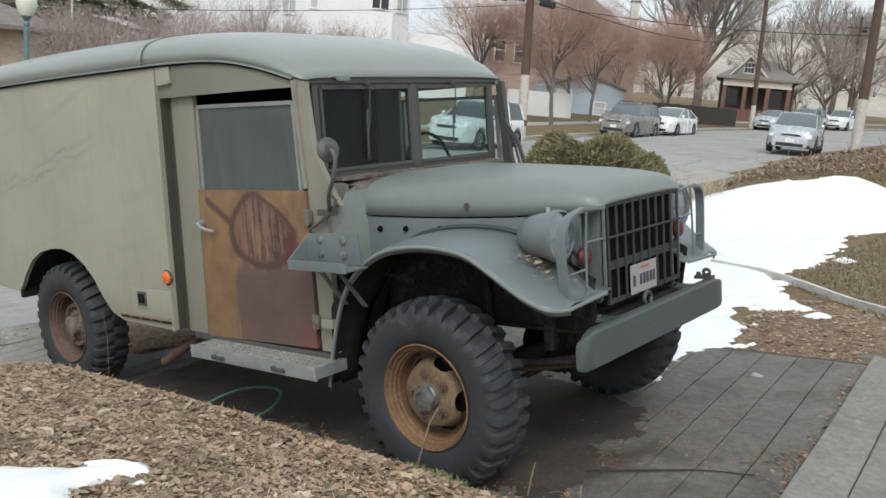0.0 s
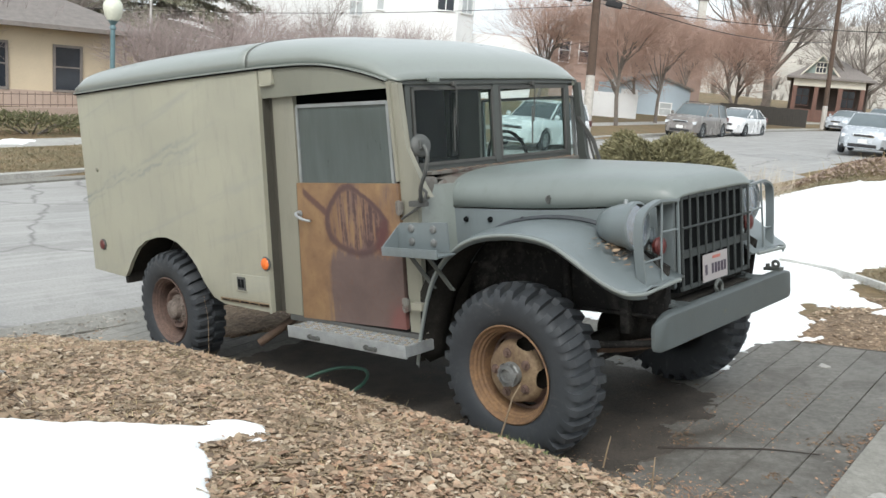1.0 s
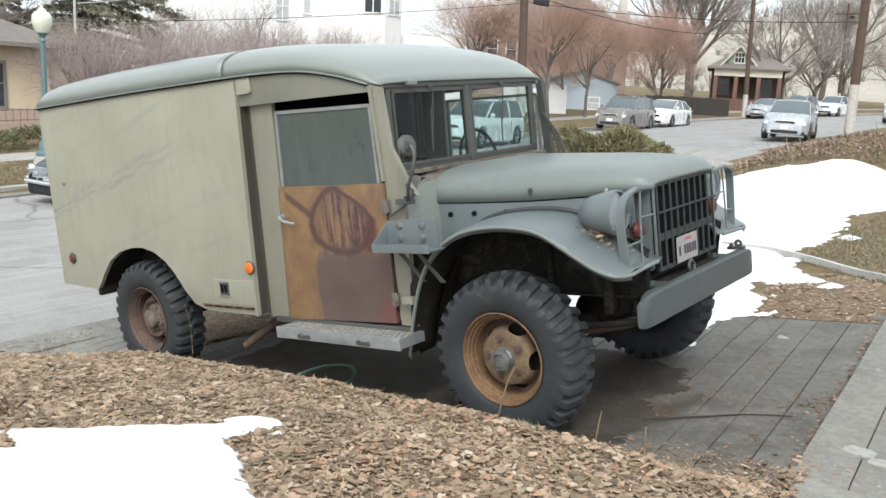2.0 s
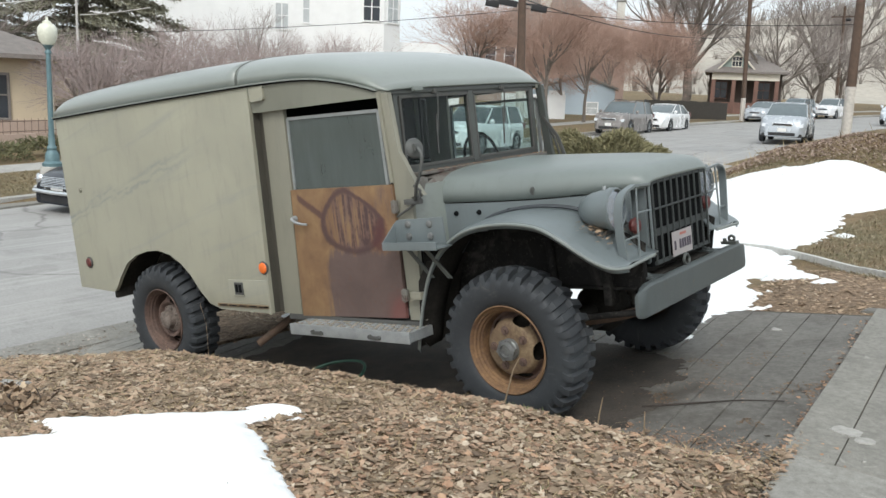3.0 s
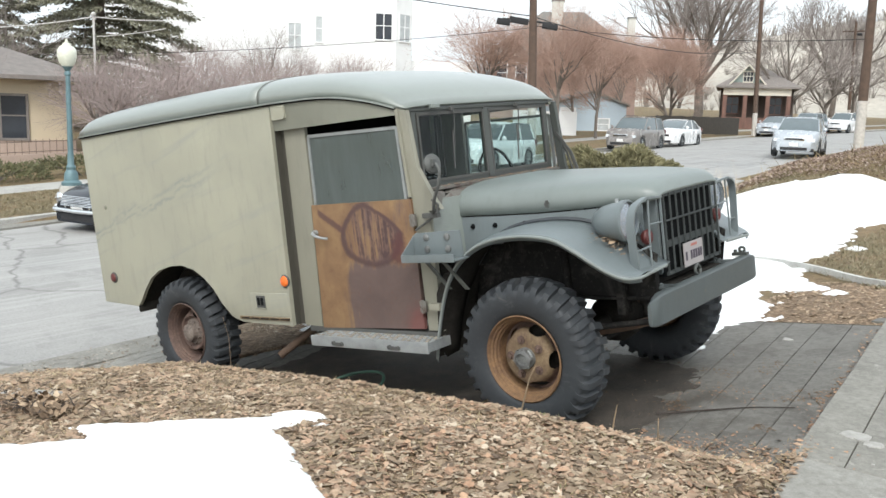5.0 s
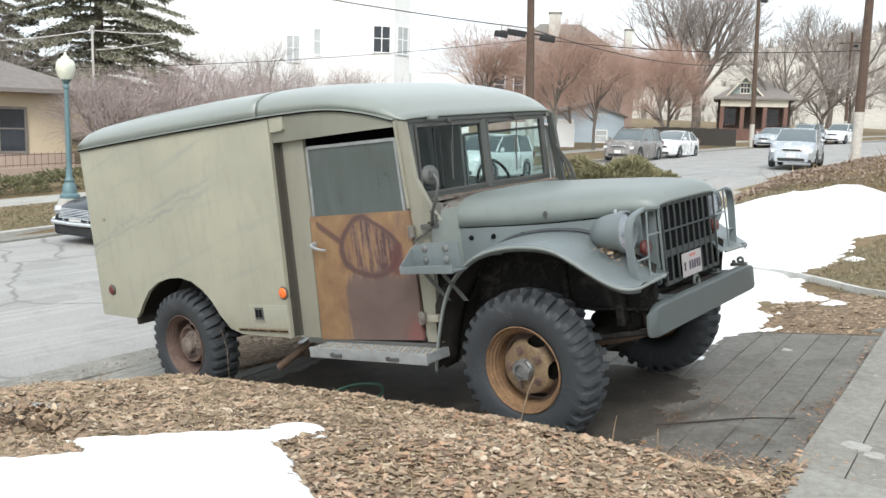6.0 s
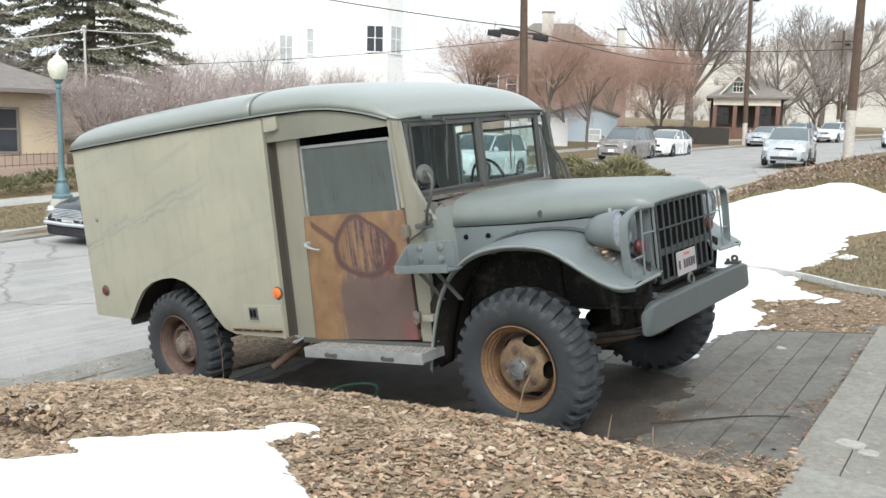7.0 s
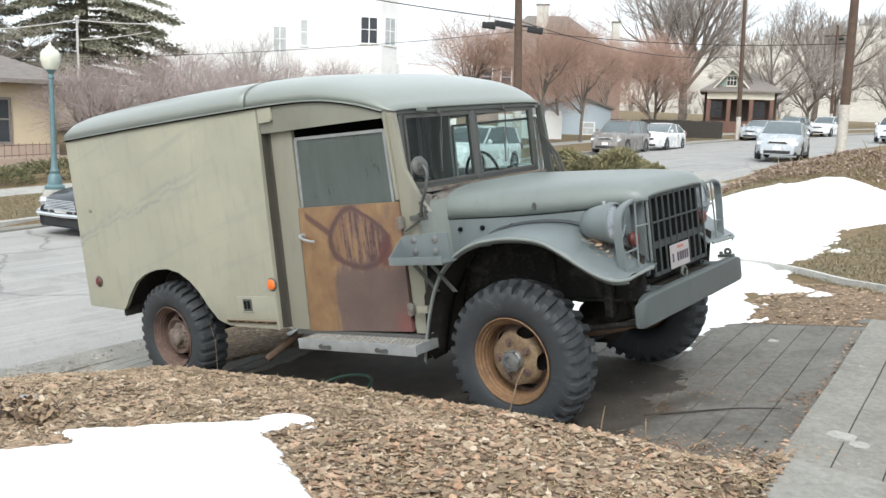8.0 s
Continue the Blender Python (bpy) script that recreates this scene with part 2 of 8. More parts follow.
    stroke = ramp(nt, t, [(0.014, (0.85,) * 3), (0.034, (0, 0, 0))])
    lim = ramp(nt, mth("ADD", x, 1.6), [(0.24, (1, 1, 1)), (0.28, (0, 0, 0))])
    lim2 = ramp(nt, mth("ADD", x, 1.6), [(0.03, (0, 0, 0)), (0.05, (1, 1, 1))])
    col = blend(nt, blend(nt, 1.0, blend(nt, 1.0, stroke, lim, "MULTIPLY"), lim2, "MULTIPLY"), col, (0.07, 0.034, 0.033))
    col = blend(nt, ramp(nt, fine, [(0.55, (0, 0, 0)), (0.75, (0.5,) * 3)]), col, (0.12, 0.05, 0.025))
    # scraped red primer by the lower hinge corner
    near = mth("MULTIPLY", mth("ADD", x, 0.98), 5.0)
    foot = mth("MULTIPLY", mth("SUBTRACT", 0.86, z), 4.0)
    near.node.use_clamp = foot.node.use_clamp = True
    red = mth("ADD", mth("MULTIPLY", near, foot), mth("MULTIPLY", mth("SUBTRACT", big, 0.5), 1.6))
    col = blend(nt, ramp(nt, red, [(0.35, (0, 0, 0)), (0.8, (0.55,) * 3)]), col, (0.17, 0.05, 0.045))
    nt.links.new(col, bs.inputs["Base Color"])
    bs.inputs["Roughness"].default_value = 0.62
    bump(nt, bs, fine, 0.2, 0.003)
    return m


def glass(name, dust=0.0, tint=(0.85, 0.9, 0.9), dust_col=(0.35, 0.37, 0.36), gloss=0.005, streak=0.3, weight=0.6):
    """Clear pane; dust: how much of it is a film of dirt, with sky for the side pane."""
    m, nt, bs = node_mat(name)
    out = next(n for n in nt.nodes if n.type == "OUTPUT_MATERIAL")
    clear = add(nt, "ShaderNodeBsdfTransparent")
    clear.inputs[0].default_value = (*tint, 1)
    shine = add(nt, "ShaderNodeBsdfGlossy", Roughness=0.03)
    lw = add(nt, "ShaderNodeLayerWeight", Blend=0.5)
    fres = nt.nodes.new("ShaderNodeMath")
    fres.operation = "POWER"
    fres.inputs[1].default_value = 4.0
    nt.links.new(lw.outputs["Facing"], fres.inputs[0])
    fadd = nt.nodes.new("ShaderNodeMath")
    fadd.operation = "MULTIPLY_ADD"
    fadd.inputs[1].default_value, fadd.inputs[2].default_value = weight, gloss
    nt.links.new(fres.outputs[0], fadd.inputs[0])
    fres = fadd
    mx = nt.nodes.new("ShaderNodeMixShader")
    nt.links.new(fres.outputs[0], mx.inputs[0])
    nt.links.new(clear.outputs[0], mx.inputs[1])
    nt.links.new(shine.outputs[0], mx.inputs[2])
    bs.inputs["Base Color"].default_value = (*dust_col, 1)
    bs.inputs["Roughness"].default_value = 0.4
    v = coords(nt, (3, 3, 0.5))
    g = grain(nt, v, 4.0, 7, 0.65, 0.5)
    film = ramp(nt, g, [(0.3, (dust * (1 - streak),) * 3), (0.75, (min(1, dust * (1 + streak)),) * 3)])
    m2 = nt.nodes.new("ShaderNodeMixShader")
    nt.links.new(film, m2.inputs[0])
    nt.links.new(mx.outputs[0], m2.inputs[1])
    nt.links.new(bs.outputs[0], m2.inputs[2])
    nt.links.new(m2.outputs[0], out.inputs["Surface"])
    return m


def rust_wheel(name, col, dark):
    m, nt, bs = node_mat(name)
    v = coords(nt)
    a, b = grain(nt, v, 7, 8, 0.7, 0.5), grain(nt, v, 60, 5, 0.7)
    c = ramp(nt, a, [(0.3, dark), (0.55, col), (0.8, tuple(min(1, k * 1.25) for k in col))])
    c = blend(nt, ramp(nt, b, [(0.4, (0.5,) * 3), (0.6, (0, 0, 0))]), c, dark)
    nt.links.new(c, bs.inputs["Base Color"])
    bs.inputs["Roughness"].default_value = 0.75
    bump(nt, bs, b, 0.35, 0.004)
    return m


RUSTDOOR = rusty_door()
WINDSCREEN = glass("windscreen_glass", 0.016, (0.82, 0.88, 0.87), (0.30, 0.34, 0.34), gloss=0.008, streak=0.7, weight=0.42)
# film colour carries the reflected sky of the side window besides its dust
SIDEGLASS = glass("dusty_sky_film_glass", 0.62, (0.6, 0.65, 0.63), (0.105, 0.126, 0.121), 0.07, 0.12)
OCHRE = rust_wheel("ochre_rust", (0.21, 0.12, 0.056), (0.07, 0.038, 0.024))
BROWNRUST = rust_wheel("brown_rust", (0.135, 0.085, 0.065), (0.05, 0.032, 0.028))
GREYRUST = rust_wheel("grey_brown_rust", (0.20, 0.165, 0.14), (0.05, 0.036, 0.03))
CREAMRUST = rust_wheel("stained_cream_paint", (0.215, 0.155, 0.09), (0.08, 0.045, 0.028))
LENSGLASS = glass("headlamp_glass", 0.03, (0.95, 0.97, 1.0), (0.5, 0.5, 0.5))
AMBER = plain("amber_lens", (0.75, 0.16, 0.03), 0.25, 0, 0.08, 30)
RED = plain("red_lens", (0.105, 0.022, 0.019), 0.45, 0, 0.25, 30)
WHITEP = plain("white_enamel", (0.72, 0.72, 0.7), 0.45, 0, 0.06)
INK = plain("dark_ink", (0.05, 0.04, 0.06), 0.6)
MIRROR = plain("mirror_back", (0.10, 0.104, 0.10), 0.5, 0.3, 0.3, 20)
PLATE = plain("pale_plate", (0.31, 0.29, 0.29), 0.5, 0, 0.06)
PLATERED = plain("faded_red_ink", (0.35, 0.12, 0.1), 0.6)
TREADRUST = plain("rusty_tread", (0.34, 0.30, 0.24), 0.7, 0.2, 0.3, 20)
SILVER = plain("dull_reflector", (0.7, 0.71, 0.72), 0.2, 0.9, 0.05)

# ---- mesh helpers ----
def part(name, bm, material, parent=None, label="", smooth=True, crease=35, kind="", recalc=True):
    """Links a bmesh as ONE mesh object, under a thing or part where one is given."""
    me = bpy.data.meshes.new(name)
    if recalc:
        bmesh.ops.recalc_face_normals(bm, faces=bm.faces)
    bm.to_mesh(me)
    bm.free()
    for m in material if isinstance(material, (list, tuple)) else (material,):
        me.materials.append(m)
    if smooth:
        me.shade_smooth()
        me.set_sharp_from_angle(angle=radians(crease))
    ob = new(name, me)
    ob.parent = parent
    if label or kind:
        tagged(ob, label, kind=kind)
    return ob


def thing(name, m, label, category, group=""):
    """An Empty at the base of a thing, to which its parts are parented."""
    e = new(name)
    e.empty_display_size = 0.2
    e.matrix_world = m
    return tagged(e, label, category, group)


def join(*bms):
    out = bmesh.new()
    for b in bms:
        me = bpy.data.meshes.new("tmp")
        b.to_mesh(me)
        b.free()
        out.from_mesh(me)
        bpy.data.meshes.remove(me)
    return out


def box(x0, x1, y0, y1, z0, z1, bevel=0.0, seg=2):
    bm = bmesh.new()
    bmesh.ops.create_cube(bm, size=1.0)
    bmesh.ops.scale(bm, vec=(x1 - x0, y1 - y0, z1 - z0), verts=bm.verts)
    bmesh.ops.translate(bm, vec=((x0 + x1) / 2, (y0 + y1) / 2, (z0 + z1) / 2), verts=bm.verts)
    if bevel:
        bmesh.ops.bevel(bm, geom=bm.edges[:], offset=bevel, segments=seg, affect="EDGES", profile=0.7)
    return bm


def moved(bm, m):
    bmesh.ops.transform(bm, matrix=m, verts=bm.verts)
    return bm


def basis(d):
    d = Vector(d).normalized()
    a = d.cross(Vector((0, 0, 1)) if abs(d.z) < 0.9 else Vector((1, 0, 0))).normalized()
    return d, a, d.cross(a)


def loft(rings, closed=True, caps=True):
    """Rings of points joined by faces."""
    bm = bmesh.new()
    vs = [[bm.verts.new(p) for p in ring] for ring in rings]
    n = len(vs[0])
    for a, b in zip(vs, vs[1:]):
        for i in range(n if closed else n - 1):
            j = (i + 1) % n
            try:
                bm.faces.new((a[i], a[j], b[j], b[i]))
            except ValueError:
                pass
    if caps and closed:
        for ring in (vs[0], vs[-1]):
            try:
                bm.faces.new(ring)
            except ValueError:
                pass
    return bm


def cyl(p0, p1, r0, r1=None, seg=16):
    r1 = r0 if r1 is None else r1
    p0, p1 = Vector(p0), Vector(p1)
    _, a, b = basis(p1 - p0)
    ring = lambda p, r: [p + r * (math.cos(t) * a + math.sin(t) * b) for t in (2 * math.pi * k / seg for k in range(seg))]
    return loft([ring(p0, r0), ring(p1, r1)])


def tube(points, r, seg=8, closed=False):
    """A round rod along a line of points."""
    pts = [Vector(p) for p in points]
    rings, last = [], None
    for i, p in enumerate(pts):
        d = (pts[min(i + 1, len(pts) - 1)] - pts[max(i - 1, 0)]).normalized()
        a = basis(d)[1] if last is None else (last - last.dot(d) * d).normalized()
        last, b = a, d.cross(a)
        rr = r[i] if isinstance(r, (list, tuple)) else r
        rings.append([p + rr * (math.cos(t) * a + math.sin(t) * b) for t in (2 * math.pi * k / seg for k in range(seg))])
    return loft(rings)


def strip(points, width_dir, w, t_dir, t):
    """A flat bar along a line of points."""
    wd, td = Vector(width_dir) * w / 2, Vector(t_dir) * t / 2
    return loft([[Vector(p) - wd - td, Vector(p) + wd - td, Vector(p) + wd + td, Vector(p) - wd + td] for p in points])


def spin(profile, centre, axis, seg=32, caps=True):
    """A turned body: profile of (radius, distance along the axis)."""
    d, a, b = basis(axis)
    c = Vector(centre)
    return loft([[c + d * h + r * (math.cos(t) * a + math.sin(t) * b) for t in (2 * math.pi * k / seg for k in range(seg))] for r, h in profile], True, caps)


def slab(outline, axis, v0, v1, bevel=0.0):
    """A flat plate: an outline in the two other axes, given thickness along one."""
    def at(u, w, v):
        return {0: (v, u, w), 1: (u, v, w), 2: (u, w, v)}[axis]
    bm = bmesh.new()
    a = [bm.verts.new(at(u, w, v0)) for u, w in outline]
    b = [bm.verts.new(at(u, w, v1)) for u, w in outline]
    bm.faces.new(a), bm.faces.new(b)
    for i in range(len(a)):
        j = (i + 1) % len(a)
        bm.faces.new((a[i], a[j], b[j], b[i]))
    if bevel:
        es = [e for e in bm.edges if abs((e.verts[0].co - e.verts[1].co)[axis]) < 1e-6]
        bmesh.ops.bevel(bm, geom=es, offset=bevel, segments=2, affect="EDGES", profile=0.7)
    return bm


def mirror_y(bm):
    bmesh.ops.scale(bm, vec=(1, -1, 1), verts=bm.verts)
    bmesh.ops.reverse_faces(bm, faces=bm.faces)
    return bm


def curve_at(keys, x):
    """Smooth value at x through (x, value) keys."""
    xs = [k[0] for k in keys]
    if x <= xs[0]:
        return keys[0][1]
    if x >= xs[-1]:
        return keys[-1][1]
    i = max(k for k in range(len(xs) - 1) if xs[k] <= x)
    def slope(k):
        lo, hi = max(k - 1, 0), min(k + 1, len(xs) - 1)
        return (keys[hi][1] - keys[lo][1]) / (xs[hi] - xs[lo])
    h = xs[i + 1] - xs[i]
    t = (x - xs[i]) / h
    m0, m1 = slope(i) * h, slope(i + 1) * h
    t2, t3 = t * t, t * t * t
    return (2 * t3 - 3 * t2 + 1) * keys[i][1] + (t3 - 2 * t2 + t) * m0 + (3 * t2 - 2 * t3) * keys[i + 1][1] + (t3 - t2) * m1


def along(points, n):
    """n points on a smooth line through the given ones."""
    pts = [Vector(p) for p in points]
    k = [(i, None) for i in range(len(pts))]
    out = []
    for j in range(n):
        u = j * (len(pts) - 1) / (n - 1)
        out.append(Vector([curve_at([(i, p[c]) for i, p in enumerate(pts)], u) for c in range(len(pts[0]))]))
    return out

# ---- the lie of the land ----
NEAR = [(-80, -2.2), (-20, -4.4), (-3, -5.1), (3, -5.25), (15, -6.4), (34, -8.6), (60, -8.6), (130, 2.0)]
FAR = [(-80, -4.6), (-20, -11.2), (-3, -13.7), (3.5, -14.75), (18, -17.4), (34, -19.8), (57, -21.0), (130, -13.0)]


def near_edge(y):
    return curve_at(NEAR, y)


def far_edge(y):
    return curve_at(FAR, y)


def road_z(y):
    return -0.80 + curve_at([(-80, -1.6), (0, 0.0), (34, 0.72), (60, 1.35), (130, 3.0)], y)


def tip(y):
    """How much higher the near edge of the street lies than the far one."""
    return 0.45 * step(6.0, 30.0, y)


def step(a, b, v):
    t = min(1.0, max(0.0, (v - a) / (b - a)))
    return t * t * (3 - 2 * t)


def drive_z(x, y):
    return 0.1461 * x + 0.0611 * y


def walk_edge(y):
    """The street side edge of the footpath."""
    return 1.325 - 0.095 * y


def ground_z(x, y):
    n, f, r = near_edge(y), far_edge(y), road_z(y)
    if x > n:
        d = x - n
        up = 0.145 * min(d, 6.6) + 0.03 * max(0.0, d - 6.6)
        z = r + 0.05 + up + tip(y) + 0.5 * step(0.3, 3.0, d) * step(8.5, 14.0, y) * (1 - step(17.0, 24.0, y)) * (1 - step(-2.5, -0.8, x))
        # the drive lies in a dip of its own slope
        on = step(-2.9, -1.6, y) * (1 - step(2.2, 4.5, y)) * step(-6.5, -5.4, x) * (1 - step(1.6, 3.2, x))
        z = z * (1 - on) + (drive_z(x, y) - 0.035) * on
        # the leaf-covered bank beside the drive
        b = (1 - step(-1.36, -0.74, y)) * step(-9.0, -4.0, y)
        keys = [(-5.2, -0.75), (-4.0, -0.48), (-3.4, -0.33), (-3.05, -0.23), (-2.7, -0.14), (-2.35, -0.09), (-2.0, -0.04), (-1.65, 0.01), (-1.3, 0.06), (-0.95, 0.11), (-0.6, 0.145), (-0.25, 0.175), (0.1, 0.215), (0.4, 0.235), (1.4, 0.25), (3.2, 0.16), (6.0, 0.3)]
        z = z * (1 - b) + (curve_at(keys, x) + 0.08 * (1 - step(-2.1, -1.36, y))) * b
        # the footpath lies a little below the bank
        if -12.2 < y < 2.06:
            on = step(walk_edge(y) - 0.12, walk_edge(y) + 0.01, x) * (1 - step(walk_edge(y) + 1.5, walk_edge(y) + 1.9, x))
            z = z * (1 - on) + min(z, 0.21 + 0.02 * (x - 1.35) + 0.045 * y) * on
        return z
    if x < f:
        d = f - x
        return r + 0.11 + 0.012 * min(d, 7.0) + 0.02 * max(0.0, d - 7.0)
    return r - 0.06 + tip(y) * (x - f) / (n - f)


def sheet(xs, ys, fz):
    bm = bmesh.new()
    g = [[bm.verts.new((x, y, fz(x, y))) for x in xs] for y in ys]
    for a, b in zip(g, g[1:]):
        for i in range(len(xs) - 1):
            bm.faces.new((a[i], a[i + 1], b[i + 1], b[i]))
    return bm


def spread(*runs):
    out = []
    for a, b, n in runs:
        out += [a + (b - a) * k / n for k in range(n)]
    return out + [runs[-1][1]]


def soil():
    m, nt, bs = node_mat("winter_lawn")
    v = coords(nt)
    a, b, c = grain(nt, v, 0.9, 6, 0.6), grain(nt, v, 9.0, 8, 0.7), grain(nt, v, 70.0, 4, 0.7)
    col = ramp(nt, b, [(0.3, (0.13, 0.085, 0.045)), (0.5, (0.24, 0.165, 0.085)), (0.72, (0.34, 0.25, 0.13))])
    col = blend(nt, ramp(nt, a, [(0.42, (0, 0, 0)), (0.62, (0.6,) * 3)]), col, (0.12, 0.115, 0.055))
    col = blend(nt, ramp(nt, c, [(0.35, (0.6,) * 3), (0.6, (0, 0, 0))]), col, (0.06, 0.045, 0.03))
    nt.links.new(col, bs.inputs["Base Color"])
    bs.inputs["Roughness"].default_value = 0.95
    bump(nt, bs, c, 0.7, 0.03)
    return m


def asphalt():
    m, nt, bs = node_mat("worn_asphalt")
    v = coords(nt)
    a, b = grain(nt, v, 0.35, 6, 0.6, 0.6), grain(nt, v, 45.0, 5, 0.7)
    col = ramp(nt, a, [(0.32, (0.225, 0.218, 0.205)), (0.68, (0.345, 0.335, 0.315))])
    col = blend(nt, 0.4, col, ramp(nt, b, [(0.3, (0.18,) * 3), (0.7, (0.44, 0.44, 0.44))]))
    cr = nt.nodes.new("ShaderNodeTexVoronoi")
    cr.feature, cr.inputs["Scale"].default_value = "DISTANCE_TO_EDGE", 0.42
    w = nt.nodes.new("ShaderNodeTexNoise")
    w.inputs["Scale"].default_value = 1.3
    nt.links.new(v, w.inputs["Vector"])
    mixv = blend(nt, 0.35, v, w.outputs["Color"])
    nt.links.new(mixv, cr.inputs["Vector"])
    col = blend(nt, ramp(nt, cr.outputs["Distance"], [(0.0, (0.6,) * 3), (0.012, (0, 0, 0))]), col, (0.07, 0.067, 0.062))
    pt = grain(nt, v, 0.9, 7, 0.7, 0.4)
    col = blend(nt, ramp(nt, pt, [(0.54, (0, 0, 0)), (0.60, (0.35,) * 3)]), col, (0.19, 0.185, 0.175))
    ln = nt.nodes.new("ShaderNodeMapping")
    ln.inputs["Scale"].default_value = (7.0, 0.25, 1)
    nt.links.new(v, ln.inputs["Vector"])
    col = blend(nt, ramp(nt, grain(nt, ln.outputs[0], 1.0, 6, 0.65), [(0.5, (0, 0, 0)), (0.68, (0.4,) * 3)]), col, (0.47, 0.46, 0.45))
    nt.links.new(col, bs.inputs["Base Color"])
    nt.links.new(ramp(nt, a, [(0.35, (0.5,) * 3), (0.6, (0.85,) * 3)]), bs.inputs["Roughness"])
    bump(nt, bs, b, 0.35, 0.01)
    return m


SOIL, ASPHALT = soil(), asphalt()
xs = spread((-400, -60, 10), (-60, -22, 12), (-22, -5.6, 30), (-5.6, 2.0, 76), (2.0, 12, 14), (12, 300, 8))
ys = spread((-200, -25, 8), (-25, -4.5, 14), (-4.5, 4.0, 80), (4.0, 16, 60), (16, 30, 20), (30, 130, 24), (130, 420, 10))
tagged(part("ground", sheet(xs, ys, ground_z), SOIL), "brown winter lawn and soil under dead leaves", "ground", kind="structure")


def road_mesh():
    bm = bmesh.new()
    rows = []
    for y in spread((-80, -10, 14), (-10, 40, 50), (40, 130, 18)):
        n, f, r = near_edge(y), far_edge(y), road_z(y)
        rows.append([bm.verts.new((f + (n - f) * u, y, r - 0.02 + tip(y) * u + 0.10 * (1 - (2 * u - 1) ** 2))) for u in (k / 16 for k in range(17))])
    for a, b in zip(rows, rows[1:]):
        for i in range(16):
            bm.faces.new((a[i], a[i + 1], b[i + 1], b[i]))
    return bm


tagged(part("road", road_mesh(), ASPHALT), "pale grey worn asphalt street with cracks", "road", kind="structure")

# ---- the old military ambulance truck, built in its own frame: x ahead, y to its left, z up from the tyres ----
TRUCK = Matrix(((0.98954, -0.00879, -0.14402, 0), (0, 0.99814, -0.06094, 0), (0.14429, 0.0603, 0.9877, 0), (0, 0, 0, 1)))
truck = thing("military_truck", TRUCK, "faded olive military ambulance truck with rusty door parked on drive", "truck")
SIDE = 0.918   # half width of the box body
DOOR = 0.853   # half width across the cab doors

ARCH = [(-3.89, 0.655), (-3.855, 0.66), (-3.80, 0.71), (-3.745, 0.78), (-3.615, 0.895), (-3.47, 0.962), (-3.32, 0.994), (-3.15, 1.0), (-3.0, 0.968), (-2.875, 0.902), (-2.775, 0.814), (-2.681, 0.697), (-2.582, 0.606), (-2.455, 0.57)]


def box_side():
    top = 2.125
    outline = [(-4.39, 0.685), *ARCH, (-1.90, 0.56), (-1.838, top), (-4.365, top)]
    return slab(outline, 1, -SIDE, -SIDE + 0.03, 0.004)


part("side_panel", box_side(), BOX, truck, "faded khaki sheet metal box side with scuffs")
part("side_panel", mirror_y(box_side()), BOX, truck)
part("rear_panel", box(-4.36, -4.325, -SIDE + 0.03, SIDE - 0.03, 0.685, 2.125), BOX, truck)
part("front_panel", box(-1.945, -1.913, -DOOR + 0.05, DOOR - 0.05, 0.57, 2.12), DARK, truck, "bulkhead between cab and box, near-black for the cab's shade")
for sgn in (-1, 1):
    # the box's folded front edge, seen beside the door post
    part("front_return", slab([(-1.925, 0.562), (-1.902, 0.562), (-1.842, 1.93), (-1.865, 1.93)], 1, *sorted((sgn * (SIDE - 0.031), sgn * (DOOR - 0.045)))), RECESS, truck, "olive edge of the box beside the door, darkened for the recess's shade")
part("box_floor", box(-4.34, -1.9, -0.62, 0.62, 0.72, 0.76), BLACK, truck)

ROOF_W = [(-4.37, 0.925), (-1.95, 0.925), (-1.5, 0.912), (-1.1, 0.892), (-0.9, 0.868), (-0.78, 0.84), (-0.715, 0.805)]
ROOF_E = [(-4.37, 2.124), (-3.0, 2.112), (-1.85, 2.090), (-1.70, 2.085), (-1.388, 2.070), (-1.182, 2.046), (-0.989, 2.004), (-0.852, 1.962), (-0.76, 1.926), (-0.715, 1.912)]
ROOF_C = [(-4.39, 2.20), (-4.33, 2.285), (-4.1, 2.325), (-3.0, 2.325), (-1.9, 2.285), (-1.4, 2.235), (-1.1, 2.165), (-0.9, 2.095), (-0.79, 2.022), (-0.71, 1.93)]


def roof_ring(x, sink=0.0):
    w, e, c = (curve_at(k, x) for k in (ROOF_W, ROOF_E, ROOF_C))
    pts = []
    for k in range(33):
        a = math.pi * k / 32
        cy, sz = math.cos(a), math.sin(a)
        y = -w * math.copysign(abs(cy) ** 0.56, cy)
        pts.append((x, y, e + (c - e) * abs(sz) ** 0.62 - sink))
    return pts


def roof_mesh(x0, x1, n):
    outer = [roof_ring(x0 + (x1 - x0) * k / n) for k in range(n + 1)]
    return loft(outer, closed=False, caps=False)


rear_roof, cab_roof = roof_mesh(-4.37, -1.94, 24), roof_mesh(-1.94, -0.705, 30)
for r, nm in ((rear_roof, "rear_roof"), (cab_roof, "cab_roof")):
    ob = part(nm, r, ROOFP, truck, "grey-green rounded sheet metal roof")
    so = ob.modifiers.new("thick", "SOLIDIFY")
    so.thickness, so.offset = 0.012, -1
part("rear_roof_end", slab([(y, z) for _, y, z in roof_ring(-4.37)], 0, -4.362, -4.345), ROOFP, truck)
part("roof_seam", tube([(x, y, z + 0.0005) for x, y, z in roof_ring(-1.94)], 0.0028, 6), RECESS, truck, "thin dark seam across the roof")

